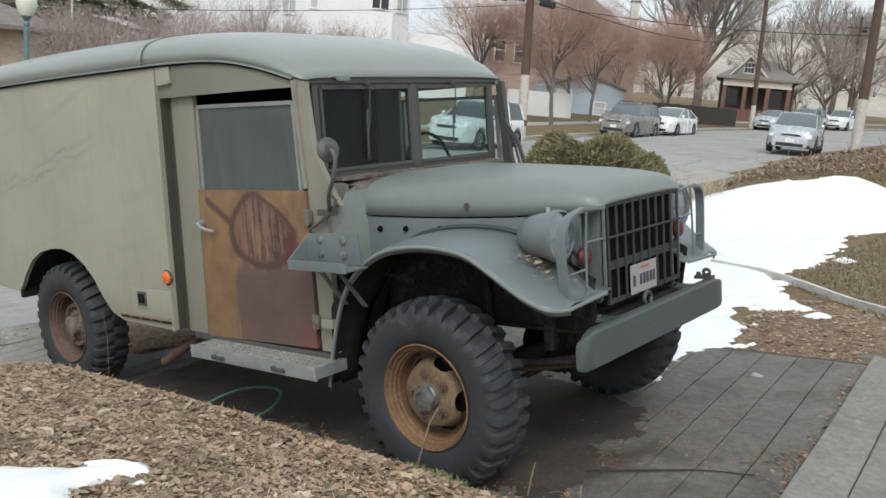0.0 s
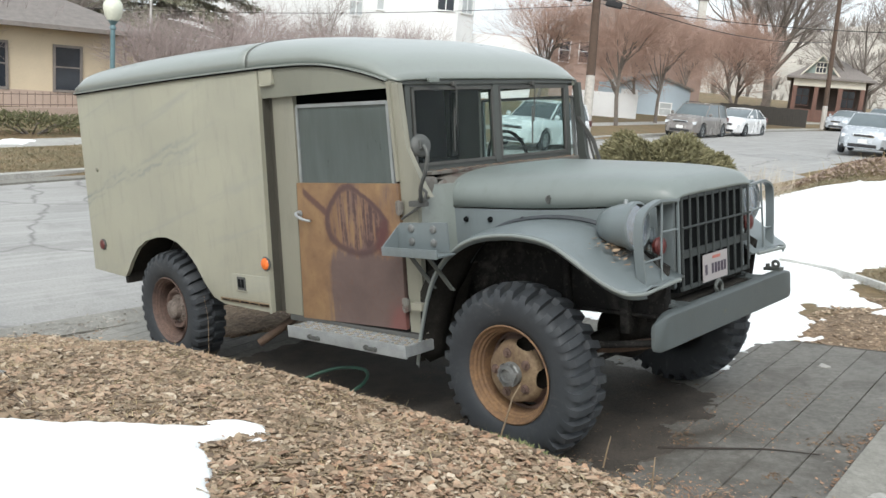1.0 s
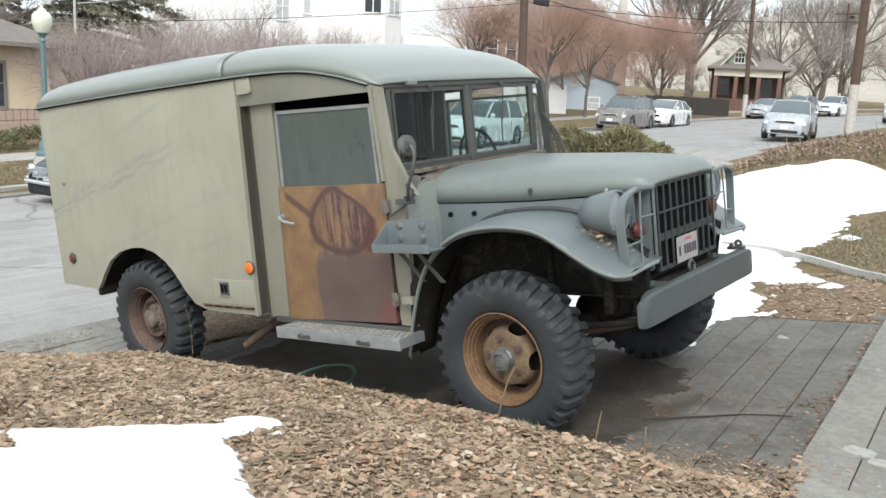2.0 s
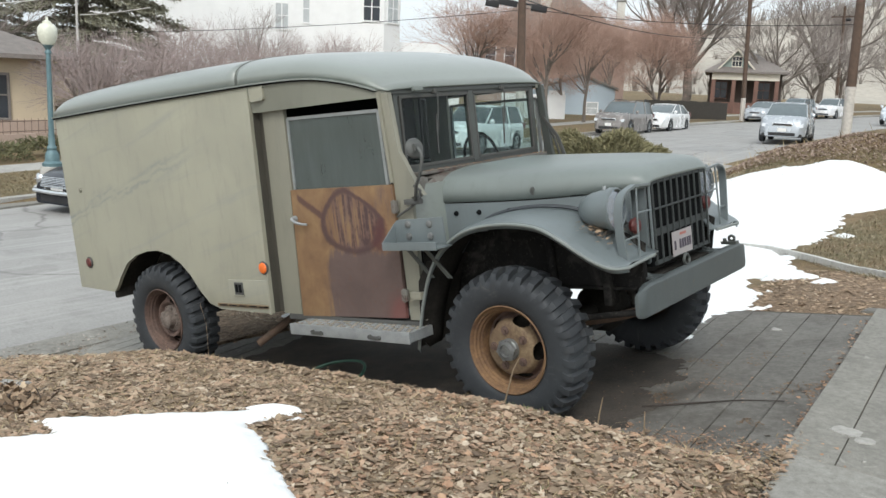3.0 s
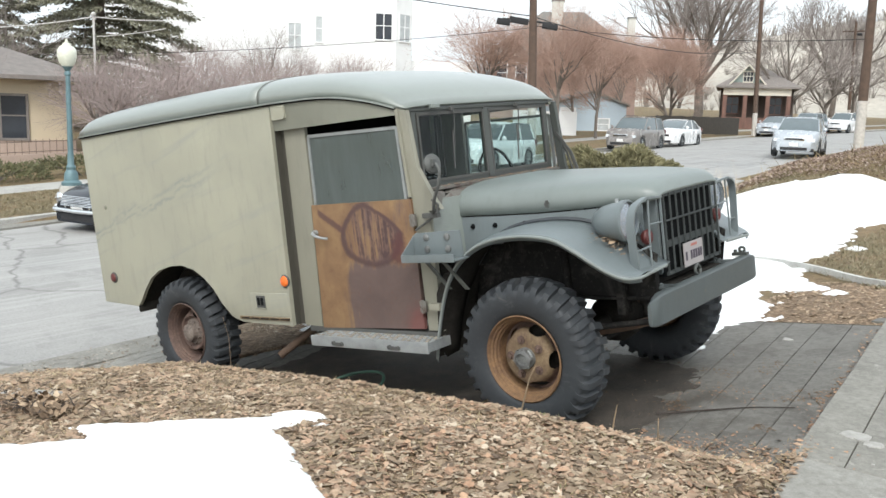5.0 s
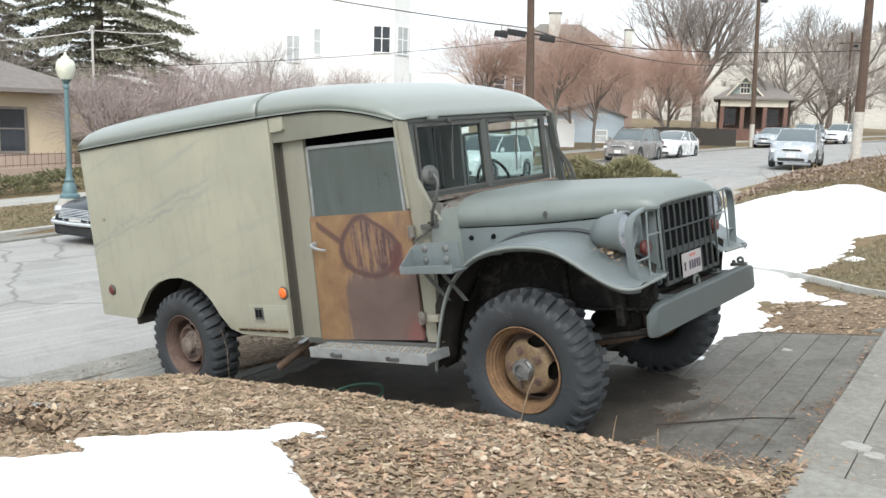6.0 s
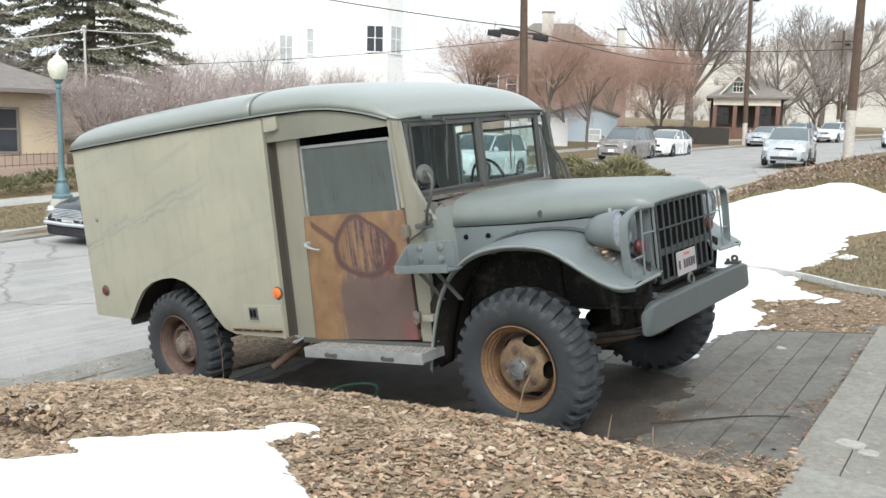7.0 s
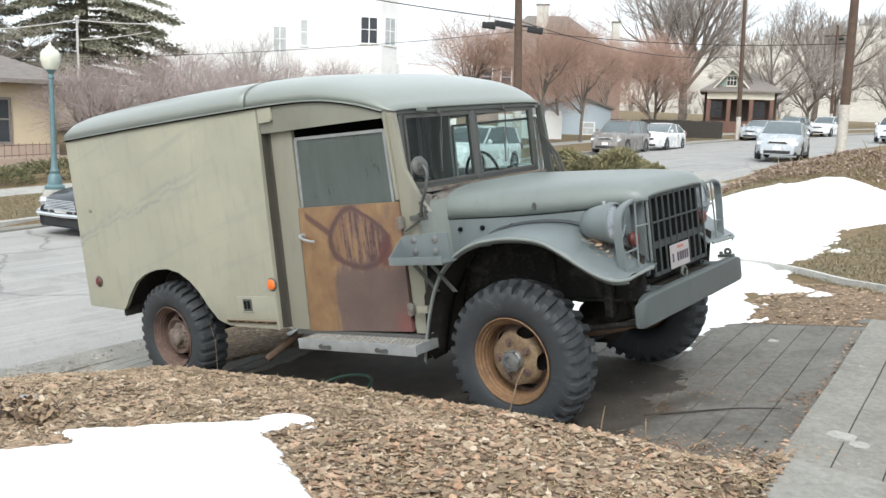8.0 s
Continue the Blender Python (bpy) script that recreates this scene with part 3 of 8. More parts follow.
# drip rails along the roof's edge
for sgn in (-1, 1):
    pts = [(x, sgn * (curve_at(ROOF_W, x) + 0.008), curve_at(ROOF_E, x) - 0.004) for x in [-4.37 + 0.05 * k for k in range(73)]]
    part("drip_rail", strip(pts, (0, 1, 0), 0.018, (0, 0, 1), 0.010), ROOFP, truck)
    pts = [(x, sgn * (curve_at(ROOF_W, x) + 0.003), z - 0.009) for x, _, z in pts]
    # solid near-black strip in place of the shaded gap under the rail
    part("roof_gap", strip(pts, (0, 1, 0), 0.012, (0, 0, 1), 0.012), DARK, truck)

# cab sides
GUT = [(x, curve_at(ROOF_E, x) - 0.006) for x in (-1.84, -1.75, -1.6, -1.45, -1.3, -1.15, -1.0, -0.9, -0.8, -0.72)]


def upper_side(sgn):
    bm = bmesh.new()
    rows = []
    for x, z in GUT:
        w = curve_at(ROOF_W, x) - 0.004
        lo = 1.902 - 0.018 * (x + 1.84)
        rows.append([bm.verts.new((x, sgn * yy, zz)) for yy, zz in ((w, max(z, lo + 0.002)), (min(w, DOOR + 0.04), lo), (min(w, DOOR + 0.04) - 0.03, lo), (w - 0.03, max(z, lo + 0.002)))])
    for a, b in zip(rows, rows[1:]):
        for i in range(4):
            bm.faces.new((a[i], a[(i + 1) % 4], b[(i + 1) % 4], b[i]))
    bm.faces.new(rows[0]), bm.faces.new(rows[-1])
    return bm


for sgn in (-1, 1):
    part("upper_cab_panel", upper_side(sgn), PANEL, truck)
    yy = sorted((sgn * DOOR, sgn * (DOOR - 0.03)))
    part("rear_door_post", slab([(-1.845, 0.553), (-1.664, 0.553), (-1.628, 1.376), (-1.604, 1.382), (-1.588, 1.915), (-1.795, 1.915)], 1, *yy, 0.005), CREAM, truck)
    # strip closing the recess, with its shade put into the colour
    part("jamb_strip", slab([(-1.902, 0.56), (-1.847, 0.56), (-1.797, 1.915), (-1.842, 1.915)], 1, *sorted((sgn * (DOOR - 0.04), sgn * (DOOR - 0.012)))), RECESS, truck)
    # far pillar and trim are coloured darker than their near twins
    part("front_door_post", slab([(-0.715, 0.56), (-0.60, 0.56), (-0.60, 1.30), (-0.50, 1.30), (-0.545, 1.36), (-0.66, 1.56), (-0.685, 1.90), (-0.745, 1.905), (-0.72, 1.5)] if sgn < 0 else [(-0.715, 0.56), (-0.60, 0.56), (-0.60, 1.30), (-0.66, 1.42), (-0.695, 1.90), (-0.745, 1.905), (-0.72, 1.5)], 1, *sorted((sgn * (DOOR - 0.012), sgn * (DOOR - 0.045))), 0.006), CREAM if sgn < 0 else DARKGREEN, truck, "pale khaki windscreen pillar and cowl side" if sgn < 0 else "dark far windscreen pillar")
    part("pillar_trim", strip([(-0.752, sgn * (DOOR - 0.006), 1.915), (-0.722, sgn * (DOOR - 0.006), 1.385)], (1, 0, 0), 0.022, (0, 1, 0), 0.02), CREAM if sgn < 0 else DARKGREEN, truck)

# roof patch plate by the box corner
part("patch_plate", join(box(-1.822, -1.684, -SIDE - 0.004, -SIDE + 0.02, 1.975, 2.088, 0.012), tube([(-1.684, -SIDE - 0.004, 2.09), (-1.684, -SIDE - 0.004, 1.99), (-1.70, -SIDE - 0.004, 1.974), (-1.80, -SIDE - 0.004, 1.974), (-1.82, -SIDE - 0.004, 1.985)], 0.004, 6)), BOX, truck, "small plate with a dark raised edge")


def door(sgn):
    """A cab door: rusted lower sheet, framed window above."""
    y0, y1 = sgn * (DOOR + 0.004), sgn * (DOOR - 0.026)
    d = part("door", slab([(-1.656, 0.545), (-0.733, 0.572), (-0.719, 1.374), (-1.616, 1.382)], 1, *sorted((y0, y1)), 0.004), RUSTDOOR if sgn < 0 else BOX, truck, "rusty ochre and plum-brown door with sprayed ring" if sgn < 0 else "faded khaki door")
    yf = sgn * (DOOR - 0.012)
    co = [(-1.578, 1.384), (-1.563, 1.836), (-0.772, 1.809), (-0.762, 1.376)]
    bars = [strip([(a[0], yf, a[1]), (b[0], yf, b[1])], (0.9 if i != 1 else 0, 0, 0.0 if i != 1 else 0.9), 0.022, (0, 1, 0), 0.022) for i, (a, b) in enumerate(zip(co, co[1:]))]
    part("window_frame", join(*bars), ALU, d, "dull metal window frame")
    part("pane", slab([(-1.575, 1.378), (-1.56, 1.832), (-0.777, 1.805), (-0.767, 1.372)], 1, yf - 0.003, yf + 0.003), SIDEGLASS if sgn < 0 else WINDSCREEN, d, "side window glass with dust and reflected sky in its film" if sgn < 0 else "")
    for z in (1.245, 0.715):
        part("hinge", join(box(-0.735, -0.69, *sorted((sgn * DOOR, sgn * (DOOR + 0.022))), z - 0.035, z + 0.035, 0.005), cyl((-0.712, sgn * (DOOR + 0.018), z - 0.04), (-0.712, sgn * (DOOR + 0.018), z + 0.04), 0.011, None, 10)), COWLP if sgn < 0 else BOX, d)
    h = along([(-1.60, sgn * (DOOR + 0.004), 1.195), (-1.595, sgn * (DOOR + 0.04), 1.197), (-1.56, sgn * (DOOR + 0.05), 1.178), (-1.50, sgn * (DOOR + 0.048), 1.163), (-1.46, sgn * (DOOR + 0.04), 1.158)], 12)
    part("handle", join(tube(h, [0.013] * 4 + [0.010] * 4 + [0.008] * 4, 8), cyl((-1.60, sgn * DOOR, 1.195), (-1.60, sgn * (DOOR + 0.015), 1.195), 0.021)), STEEL, d, "bare metal door handle")
    return d


door(-1)
door(1)
part("sill_plate", box(-1.80, -0.62, -DOOR + 0.0, -0.70, 0.515, 0.552, 0.005), SEAL, truck)
part("sill_plate", box(-1.80, -0.62, 0.70, DOOR, 0.515, 0.552, 0.005), SEAL, truck)

# windscreen
WX = -0.750
def ws_frame():
    z0, z1, w = 1.432, 1.905, 0.748
    bars = [strip([(WX, -w, z0 - 0.002), (WX, w, z0 - 0.002)], (0, 0, 1), 0.05, (1, 0, 0), 0.035),
            strip([(WX, -w, z1 - 0.01), (WX, w, z1 - 0.01)], (0, 0, 1), 0.04, (1, 0, 0), 0.035)]
    for y in (-w + 0.018, w - 0.018):
        bars.append(strip([(WX + 0.002, y, z0), (WX + 0.002, y, z1)], (0, 1, 0), 0.036, (1, 0, 0), 0.035))
    bars.append(strip([(WX + 0.004, 0, z0), (WX + 0.004, 0, z1)], (0, 1, 0), 0.05, (1, 0, 0), 0.04))
    return join(*bars)


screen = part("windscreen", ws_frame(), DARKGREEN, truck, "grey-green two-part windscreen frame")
for s in (-1, 1):
    for y in (0.034, 0.695):
        part("sash_bar", strip([(WX + 0.02, s * y, 1.455), (WX + 0.02, s * y, 1.88)], (0, 1, 0), 0.016, (1, 0, 0), 0.012), SEAL, screen)
    for z in (1.46, 1.875):
        part("sash_bar", strip([(WX + 0.02, s * 0.03, z), (WX + 0.02, s * 0.702, z)], (0, 0, 1), 0.018, (1, 0, 0), 0.012), SEAL, screen)
    part("pane", box(WX + 0.008, WX + 0.013, *sorted((s * 0.03, s * 0.705)), 1.44, 1.885), WINDSCREEN, screen)
    part("wiper", join(tube([(WX + 0.05, s * 0.36 - 0.02, 1.895), (WX + 0.05, s * 0.36 - 0.012, 1.86), (WX + 0.036, s * 0.36 - 0.02, 1.66)], 0.004, 6),
                       tube([(WX + 0.032, s * 0.36 - 0.022, 1.76), (WX + 0.028, s * 0.36 - 0.034, 1.52)], 0.005, 6),
                       box(WX + 0.02, WX + 0.05, s * 0.36 - 0.035, s * 0.36 - 0.005, 1.885, 1.91, 0.005)), SEAL, screen, "windscreen wiper hung from the top")
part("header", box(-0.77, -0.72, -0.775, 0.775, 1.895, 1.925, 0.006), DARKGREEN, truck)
part("top_bracket", box(-0.70, -0.675, -0.61, -0.53, 1.905, 1.93, 0.005), GREEN, truck)

# cowl and bonnet
def ring_at(x, w, e, c, p=0.6, q=0.72, n=24, drop=0.0):
    pts = []
    for k in range(n + 1):
        a = math.pi * k / n
        cy, sz = math.cos(a), math.sin(a)
        pts.append((x, -w * math.copysign(abs(cy) ** p, cy), e + (c - e) * abs(sz) ** q))
    if drop:
        pts = [(x, pts[0][1], e - drop), *pts, (x, pts[-1][1], e - drop)]
    return pts


HOOD_W = [(-0.54, 0.655), (-0.2, 0.605), (0.2, 0.535), (0.50, 0.468), (0.61, 0.436), (0.668, 0.392)]
HOOD_E = [(-0.54, 1.233), (0.0, 1.222), (0.45, 1.229), (0.60, 1.231), (0.645, 1.238), (0.668, 1.243)]
HOOD_C = [(-0.54, 1.426), (-0.2, 1.412), (0.3, 1.388), (0.48, 1.372), (0.565, 1.36), (0.615, 1.345), (0.652, 1.312), (0.668, 1.268)]
xs_h = [-0.54, -0.53] + [-0.50 + 0.05 * k for k in range(22)] + [0.575, 0.595, 0.615, 0.632, 0.645, 0.655, 0.663, 0.668]
hood = part("bonnet", loft([ring_at(x, curve_at(HOOD_W, x) - (0.012 if x < -0.535 else 0), curve_at(HOOD_E, x), curve_at(HOOD_C, x) - (0.012 if x < -0.535 else 0), 0.46, 0.52) for x in xs_h], False, False), BONNETP, truck, "grey-green rounded bonnet with water stains")
hs = hood.modifiers.new("thick", "SOLIDIFY")
hs.thickness, hs.offset = 0.014, -1
part("cowl", loft([ring_at(x, w, 1.20, c, 0.45, 0.5, 24, 0.15) for x, w, c in ((-0.78, 0.80, 1.415), (-0.70, 0.80, 1.415), (-0.63, 0.76, 1.41), (-0.535, 0.66, 1.395))]), COWLP, truck, "cowl with rusty leaf-strewn channel")
part("cowl_corner", box(-0.745, -0.565, -0.832, -0.70, 1.28, 1.402, 0.035, 4), COWLP, truck)
part("cowl_side", loft([[(x, y, 0.98), (x, y, 1.30), (x + 0.004, y + 0.04, 1.36), (x + 0.02, y + 0.06, 1.36), (x + 0.02, y + 0.03, 0.98)] for x, y in ((-0.63, -0.836), (-0.585, -0.80), (-0.545, -0.735), (-0.525, -0.66))]), GREEN, truck, "grey-green curved cowl side")
part("cowl_channel", box(-0.715, -0.625, -0.69, 0.69, 1.405, 1.424, 0.006), COWLP, truck, "rust-brown channel at the foot of the windscreen")
for s in (-1, 1):
    rows = []
    for x in [-0.62 + 0.06 * k for k in range(21)]:
        w, e = curve_at(HOOD_W, x) - 0.006, curve_at(HOOD_E, x)
        lo = 1.14 if -0.25 < x < 0.3 else 1.05 if -0.5 < x < 0.45 else 0.95
        rows.append([(x, s * w, e - 0.008), (x, s * w, lo), (x, s * (w - 0.012), lo), (x, s * (w - 0.012), e - 0.008)])
    pan = part("engine_side", loft(rows), BLUEGREY if s < 0 else GREEN, truck, "blue-grey side panel below the bonnet")
    for x in (-0.44, -0.29, -0.1):
        w = curve_at(HOOD_W, x) - 0.004
        part("bolt", spin([(0.0, 0.016), (0.011, 0.014), (0.016, 0.0)], (x, s * w, 1.165), (0, s, 0), 10), DARK, pan)
    x = 0.055
    w = curve_at(HOOD_W, x)
    part("hood_latch", join(box(x - 0.006, x + 0.006, *sorted((s * (w - 0.012), s * (w + 0.010))), 1.245, 1.288, 0.003), box(x - 0.013, x + 0.013, *sorted((s * (w - 0.012), s * (w + 0.006))), 1.268, 1.276, 0.002), tube([(x + 0.004, s * (w + 0.016), 1.287), (x - 0.002, s * (w + 0.024), 1.268), (x + 0.006, s * (w + 0.018), 1.25)], 0.004, 6)), SEAL, hood, "small spring latch")

# front wings
ARC = [(-0.645, 0.40), (-0.605, 0.56), (-0.545, 0.725), (-0.475, 0.865), (-0.38, 0.985), (-0.27, 1.065), (-0.15, 1.112), (0.0, 1.133), (0.15, 1.132), (0.29, 1.108), (0.40, 1.05), (0.49, 0.987), (0.56, 0.935), (0.615, 0.902), (0.655, 0.886), (0.68, 0.880), (0.695, 0.879)]


def along2(pts, n):
    return [tuple(curve_at([(i, p[j]) for i, p in enumerate(pts)], (len(pts) - 1) * k / n) for j in (0, 1)) for k in range(n + 1)]


def wing_out(x):
    """Half width of the wings at x, with the front corners rounded off."""
    return 0.905 - 0.10 * step(0.3, 0.76, x) ** 2 - 0.03 * (1 - step(-0.66, -0.4, x)) - 0.075 * max(0.0, (x - 0.635) / 0.06) ** 2


def wing(s):
    rows = []
    for k in range(41):
        u = k / 40 * (len(ARC) - 1)
        x = curve_at([(i, a[0]) for i, a in enumerate(ARC)], u)
        z = curve_at([(i, a[1]) for i, a in enumerate(ARC)], u)
        out = wing_out(x)
        inn = curve_at(HOOD_W, max(-0.6, min(x, 0.78))) - 0.02 if x > -0.5 else 0.66
        rise = 0.035 + 0.018 * step(0.3, 0.55, x) * (1 - step(0.5, 0.68, x)) - 0.02 * step(0.58, 0.69, x)
        dip = 0.04 * (1 - step(-0.55, -0.2, x))
        back = 0.008 * step(0.6, 0.74, x)
        rows.append([(x, s * (out - 0.012), z - 0.03), (x, s * out, z - 0.006), (x, s * (out - 0.01), z + 0.008), (x - back * 0.3, s * (out - 0.06), z + 0.02),
                     (x - back, s * (out * 0.6 + inn * 0.4), z + rise * 0.8 - dip), (x - back * 1.6, s * (out * 0.25 + inn * 0.75), z + rise - dip), (x - back * 2, s * inn, z + rise + 0.002 - dip)])
    bm = loft(rows, False, False)
    if s < 0:
        bmesh.ops.reverse_faces(bm, faces=bm.faces)
    return bm


for s in (-1, 1):
    # near wing's underside is near-black for the shade in the wheel arch
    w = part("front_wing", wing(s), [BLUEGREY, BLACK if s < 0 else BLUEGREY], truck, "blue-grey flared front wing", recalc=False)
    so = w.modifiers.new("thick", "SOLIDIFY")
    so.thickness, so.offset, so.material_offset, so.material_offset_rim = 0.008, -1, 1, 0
    part("wing_edge", tube([(x, s * (wing_out(x) - 0.002), z - 0.006) for x, z in along2(ARC, 40)] + [(0.693, s * 0.66, 0.877), (0.689, s * 0.54, 0.880), (0.686, s * 0.42, 0.884)], 0.009, 8), PALEEDGE, w, "worn rolled edge, paler for its highlight")
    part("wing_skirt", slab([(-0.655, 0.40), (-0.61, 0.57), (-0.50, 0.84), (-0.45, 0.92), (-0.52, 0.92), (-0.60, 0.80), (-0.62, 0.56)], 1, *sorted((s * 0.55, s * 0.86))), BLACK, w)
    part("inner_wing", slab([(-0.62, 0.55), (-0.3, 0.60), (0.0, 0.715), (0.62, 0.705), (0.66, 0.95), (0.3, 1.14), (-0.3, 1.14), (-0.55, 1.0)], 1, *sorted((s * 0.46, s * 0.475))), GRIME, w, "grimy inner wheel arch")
    bead = []
    for x, z in along2(ARC, 60):
        if -0.44 < x < 0.44:
            bead.append((x, s * (curve_at(HOOD_W, x) + 0.001), z + 0.042 - 0.04 * (1 - step(-0.55, -0.2, x))))
    part("wing_beading", tube(bead, 0.014, 6), plain("blue_black_beading", (0.040, 0.046, 0.052), 0.7), w, "dark beading between wing and bonnet side")

# nose: radiator, guard bars, lamps
GX = 0.656
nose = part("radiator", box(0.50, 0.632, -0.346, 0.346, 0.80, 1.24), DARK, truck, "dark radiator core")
for s in (-1, 1):
    part("nose_panel", slab([(0.26, 0.90), (0.62, 0.82), (0.63, 0.83), (0.63, 1.245), (0.26, 1.245)], 1, *sorted((s * 0.372, s * 0.348)), 0.004), BLUEGREY, truck, "blue-grey side wall of the radiator shell")
part("nose_apron", slab([(-0.46, 0.80), (0.46, 0.80), (0.46, 0.62), (-0.46, 0.62)], 0, 0.55, 0.58), BLACK, truck)
guard = part("grille_guard", join(
    strip([(GX, -0.355, 1.258), (GX, 0.355, 1.258)], (0, 0, 1), 0.02, (1, 0, 0), 0.012),
    strip([(GX, -0.355, 0.985), (GX, 0.355, 0.985)], (0, 0, 1), 0.038, (1, 0, 0), 0.010),
    strip([(GX, -0.355, 0.822), (GX, 0.355, 0.822)], (0, 0, 1), 0.02, (1, 0, 0), 0.012)), GRILLE, truck, "dark grey bar grille guard")
tube_r = 0.0065
for k in range(10):
    y = -0.35 + 0.70 * k / 9
    part("bar", tube([(GX + 0.008, y, 0.815), (GX + 0.008, y, 1.26)], tube_r, 8), GRILLE, guard)
part("cross_rod", tube([(GX + 0.016, -0.36, 1.115), (GX + 0.016, 0.36, 1.115)], 0.006, 6), GRILLE, guard)

def lamp_guard(s):
    y0, y1 = 0.365, 0.693
    pts = along([(GX, s * y0, 1.252), (GX + 0.005, s * (y0 + 0.15), 1.262), (GX + 0.0, s * (y1 - 0.13), 1.262), (GX - 0.012, s * (y1 - 0.03), 1.225), (GX - 0.02, s * y1, 1.14), (GX - 0.02, s * (y1 - 0.004), 1.02), (GX - 0.018, s * (y1 - 0.02), 0.88)], 26)
    rings = []
    for i, p in enumerate(pts):
        d = (pts[min(i + 1, 25)] - pts[max(i - 1, 0)]).normalized()
        wdir = Vector((1, 0, 0)).cross(d).normalized()
        k = 0.5 + 0.5 * step(4, 14, i)
        a, b = Vector((1, 0, 0)) * 0.022 * k, wdir * 0.006
        rings.append([p - a - b, p + a - b, p + a + b, p - a + b])
    rods = [loft(rings)]
    # one upright rod with a short stay to either side of it, and a strip along the shell
    rods.append(tube([(GX + 0.004, s * 0.522, 1.262), (GX + 0.004, s * 0.535, 1.1), (GX + 0.006, s * 0.545, 0.885)], 0.0055, 6))
    rods.append(tube([(GX + 0.004, s * 0.54, 1.005), (GX - 0.016, s * (y1 - 0.004), 0.995)], 0.0055, 6))
    rods.append(tube([(GX, s * y0, 1.115), (GX + 0.004, s * 0.53, 1.12)], 0.0055, 6))
    rods.append(strip([(GX, s * 0.372, 1.25), (GX, s * 0.372, 0.86)], (0, 1, 0), 0.014, (1, 0, 0), 0.01))
    rods.append(tube([(GX + 0.004, s * 0.375, 0.885), (GX + 0.002, s * 0.65, 0.882)], 0.005, 6))
    return join(*rods)


for s in (-1, 1):
    part("lamp_guard", lamp_guard(s), BLUEGREY, truck, "flat-bar headlamp guard")
    hx, hy, hz = 0.566, s * 0.592, 1.152
    lamp = part("headlamp", spin([(0.0, -0.205), (0.03, -0.198), (0.062, -0.174), (0.088, -0.13), (0.100, -0.08), (0.105, -0.03), (0.105, 0.0), (0.10, 0.004), (0.098, -0.01), (0.0, -0.06)], (hx, hy, hz), (1, 0, 0), 28), BLUEGREY, truck, "bullet-shaped blue-grey headlamp")
    part("rim", spin([(0.108, -0.022), (0.113, -0.02), (0.114, 0.008), (0.104, 0.014), (0.10, 0.004)], (hx, hy, hz), (1, 0, 0), 28, False), BLUEGREY, lamp, "painted headlamp rim")
    part("lens", spin([(0.101, 0.0), (0.085, 0.018), (0.05, 0.03), (0.0, 0.034)], (hx, hy, hz), (1, 0, 0), 24), LENSGLASS, lamp, "clear ribbed headlamp glass")
    part("reflector", spin([(0.098, -0.004), (0.07, -0.035), (0.0, -0.055)], (hx, hy, hz), (1, 0, 0), 24), SILVER, lamp)
    part("foot", join(box(hx - 0.14, hx - 0.05, hy - 0.07, hy + 0.05, 0.965, 1.045, 0.01), cyl((hx - 0.16, hy - 0.075, 0.965), (hx - 0.16, hy - 0.075, 1.0), 0.018, None, 8), cyl((hx - 0.08, hy - 0.085, 0.965), (hx - 0.08, hy - 0.085, 0.995), 0.014, None, 8), box(hx - 0.20, hx - 0.03, hy - 0.08, hy + 0.06, 0.955, 0.972, 0.004), tube([(hx - 0.2, hy - 0.06, 1.03), (hx - 0.13, hy - 0.07, 1.02), (hx - 0.08, hy - 0.06, 1.035)], 0.012, 6)), SEAL, lamp, "bolted lamp bracket")
    part("top_bolt", cyl((hx - 0.05, hy, hz + 0.10), (hx - 0.05, hy, hz + 0.122), 0.012, 0.010, 8), STEEL, lamp)
    # small side lamp inside the guard
    sl = part("side_lamp", spin([(0.0, -0.06), (0.028, -0.05), (0.035, -0.01), (0.035, 0.0)], (0.568, s * 0.45, 1.088), (1, 0, 0), 16), BLUEGREY, truck)
    part("stalk", tube([(0.545, s * 0.45, 1.06), (0.54, s * 0.45, 0.92)], 0.012, 6), BLUEGREY, sl)
    part("lens", spin([(0.033, 0.0), (0.02, 0.014), (0.0, 0.017)], (0.568, s * 0.45, 1.088), (1, 0, 0), 16), LENSGLASS, sl)
    rl = part("marker_lamp", spin([(0.0, -0.03), (0.036, -0.02), (0.044, 0.0), (0.038, 0.014), (0.0, 0.024)], (0.612, s * 0.468, 1.046), (1, 0, 0), 18), RED, truck, "red marker lamp inside the guard")
    part("stalk", box(0.594, 0.606, s * 0.468 - 0.01, s * 0.468 + 0.01, 0.90, 1.03), SEAL, rl)

plate = part("number_plate", box(GX + 0.018, GX + 0.022, -0.178, 0.077, 0.825, 0.96, 0.0), PLATE, truck, "white number plate with dark marks")
for k, (y0, y1) in enumerate(((-0.125, -0.105), (-0.06, -0.04), (-0.028, -0.006), (0.004, 0.026), (0.038, 0.06), (0.07, 0.09))):
    part("plate_bar", box(GX + 0.0225, GX + 0.0245, y0 - 0.033, y1 - 0.033, 0.86, 0.91), INK, plate)
part("plate_bar", box(GX + 0.0225, GX + 0.0245, -0.083, -0.003, 0.933, 0.947), PLATERED, plate)

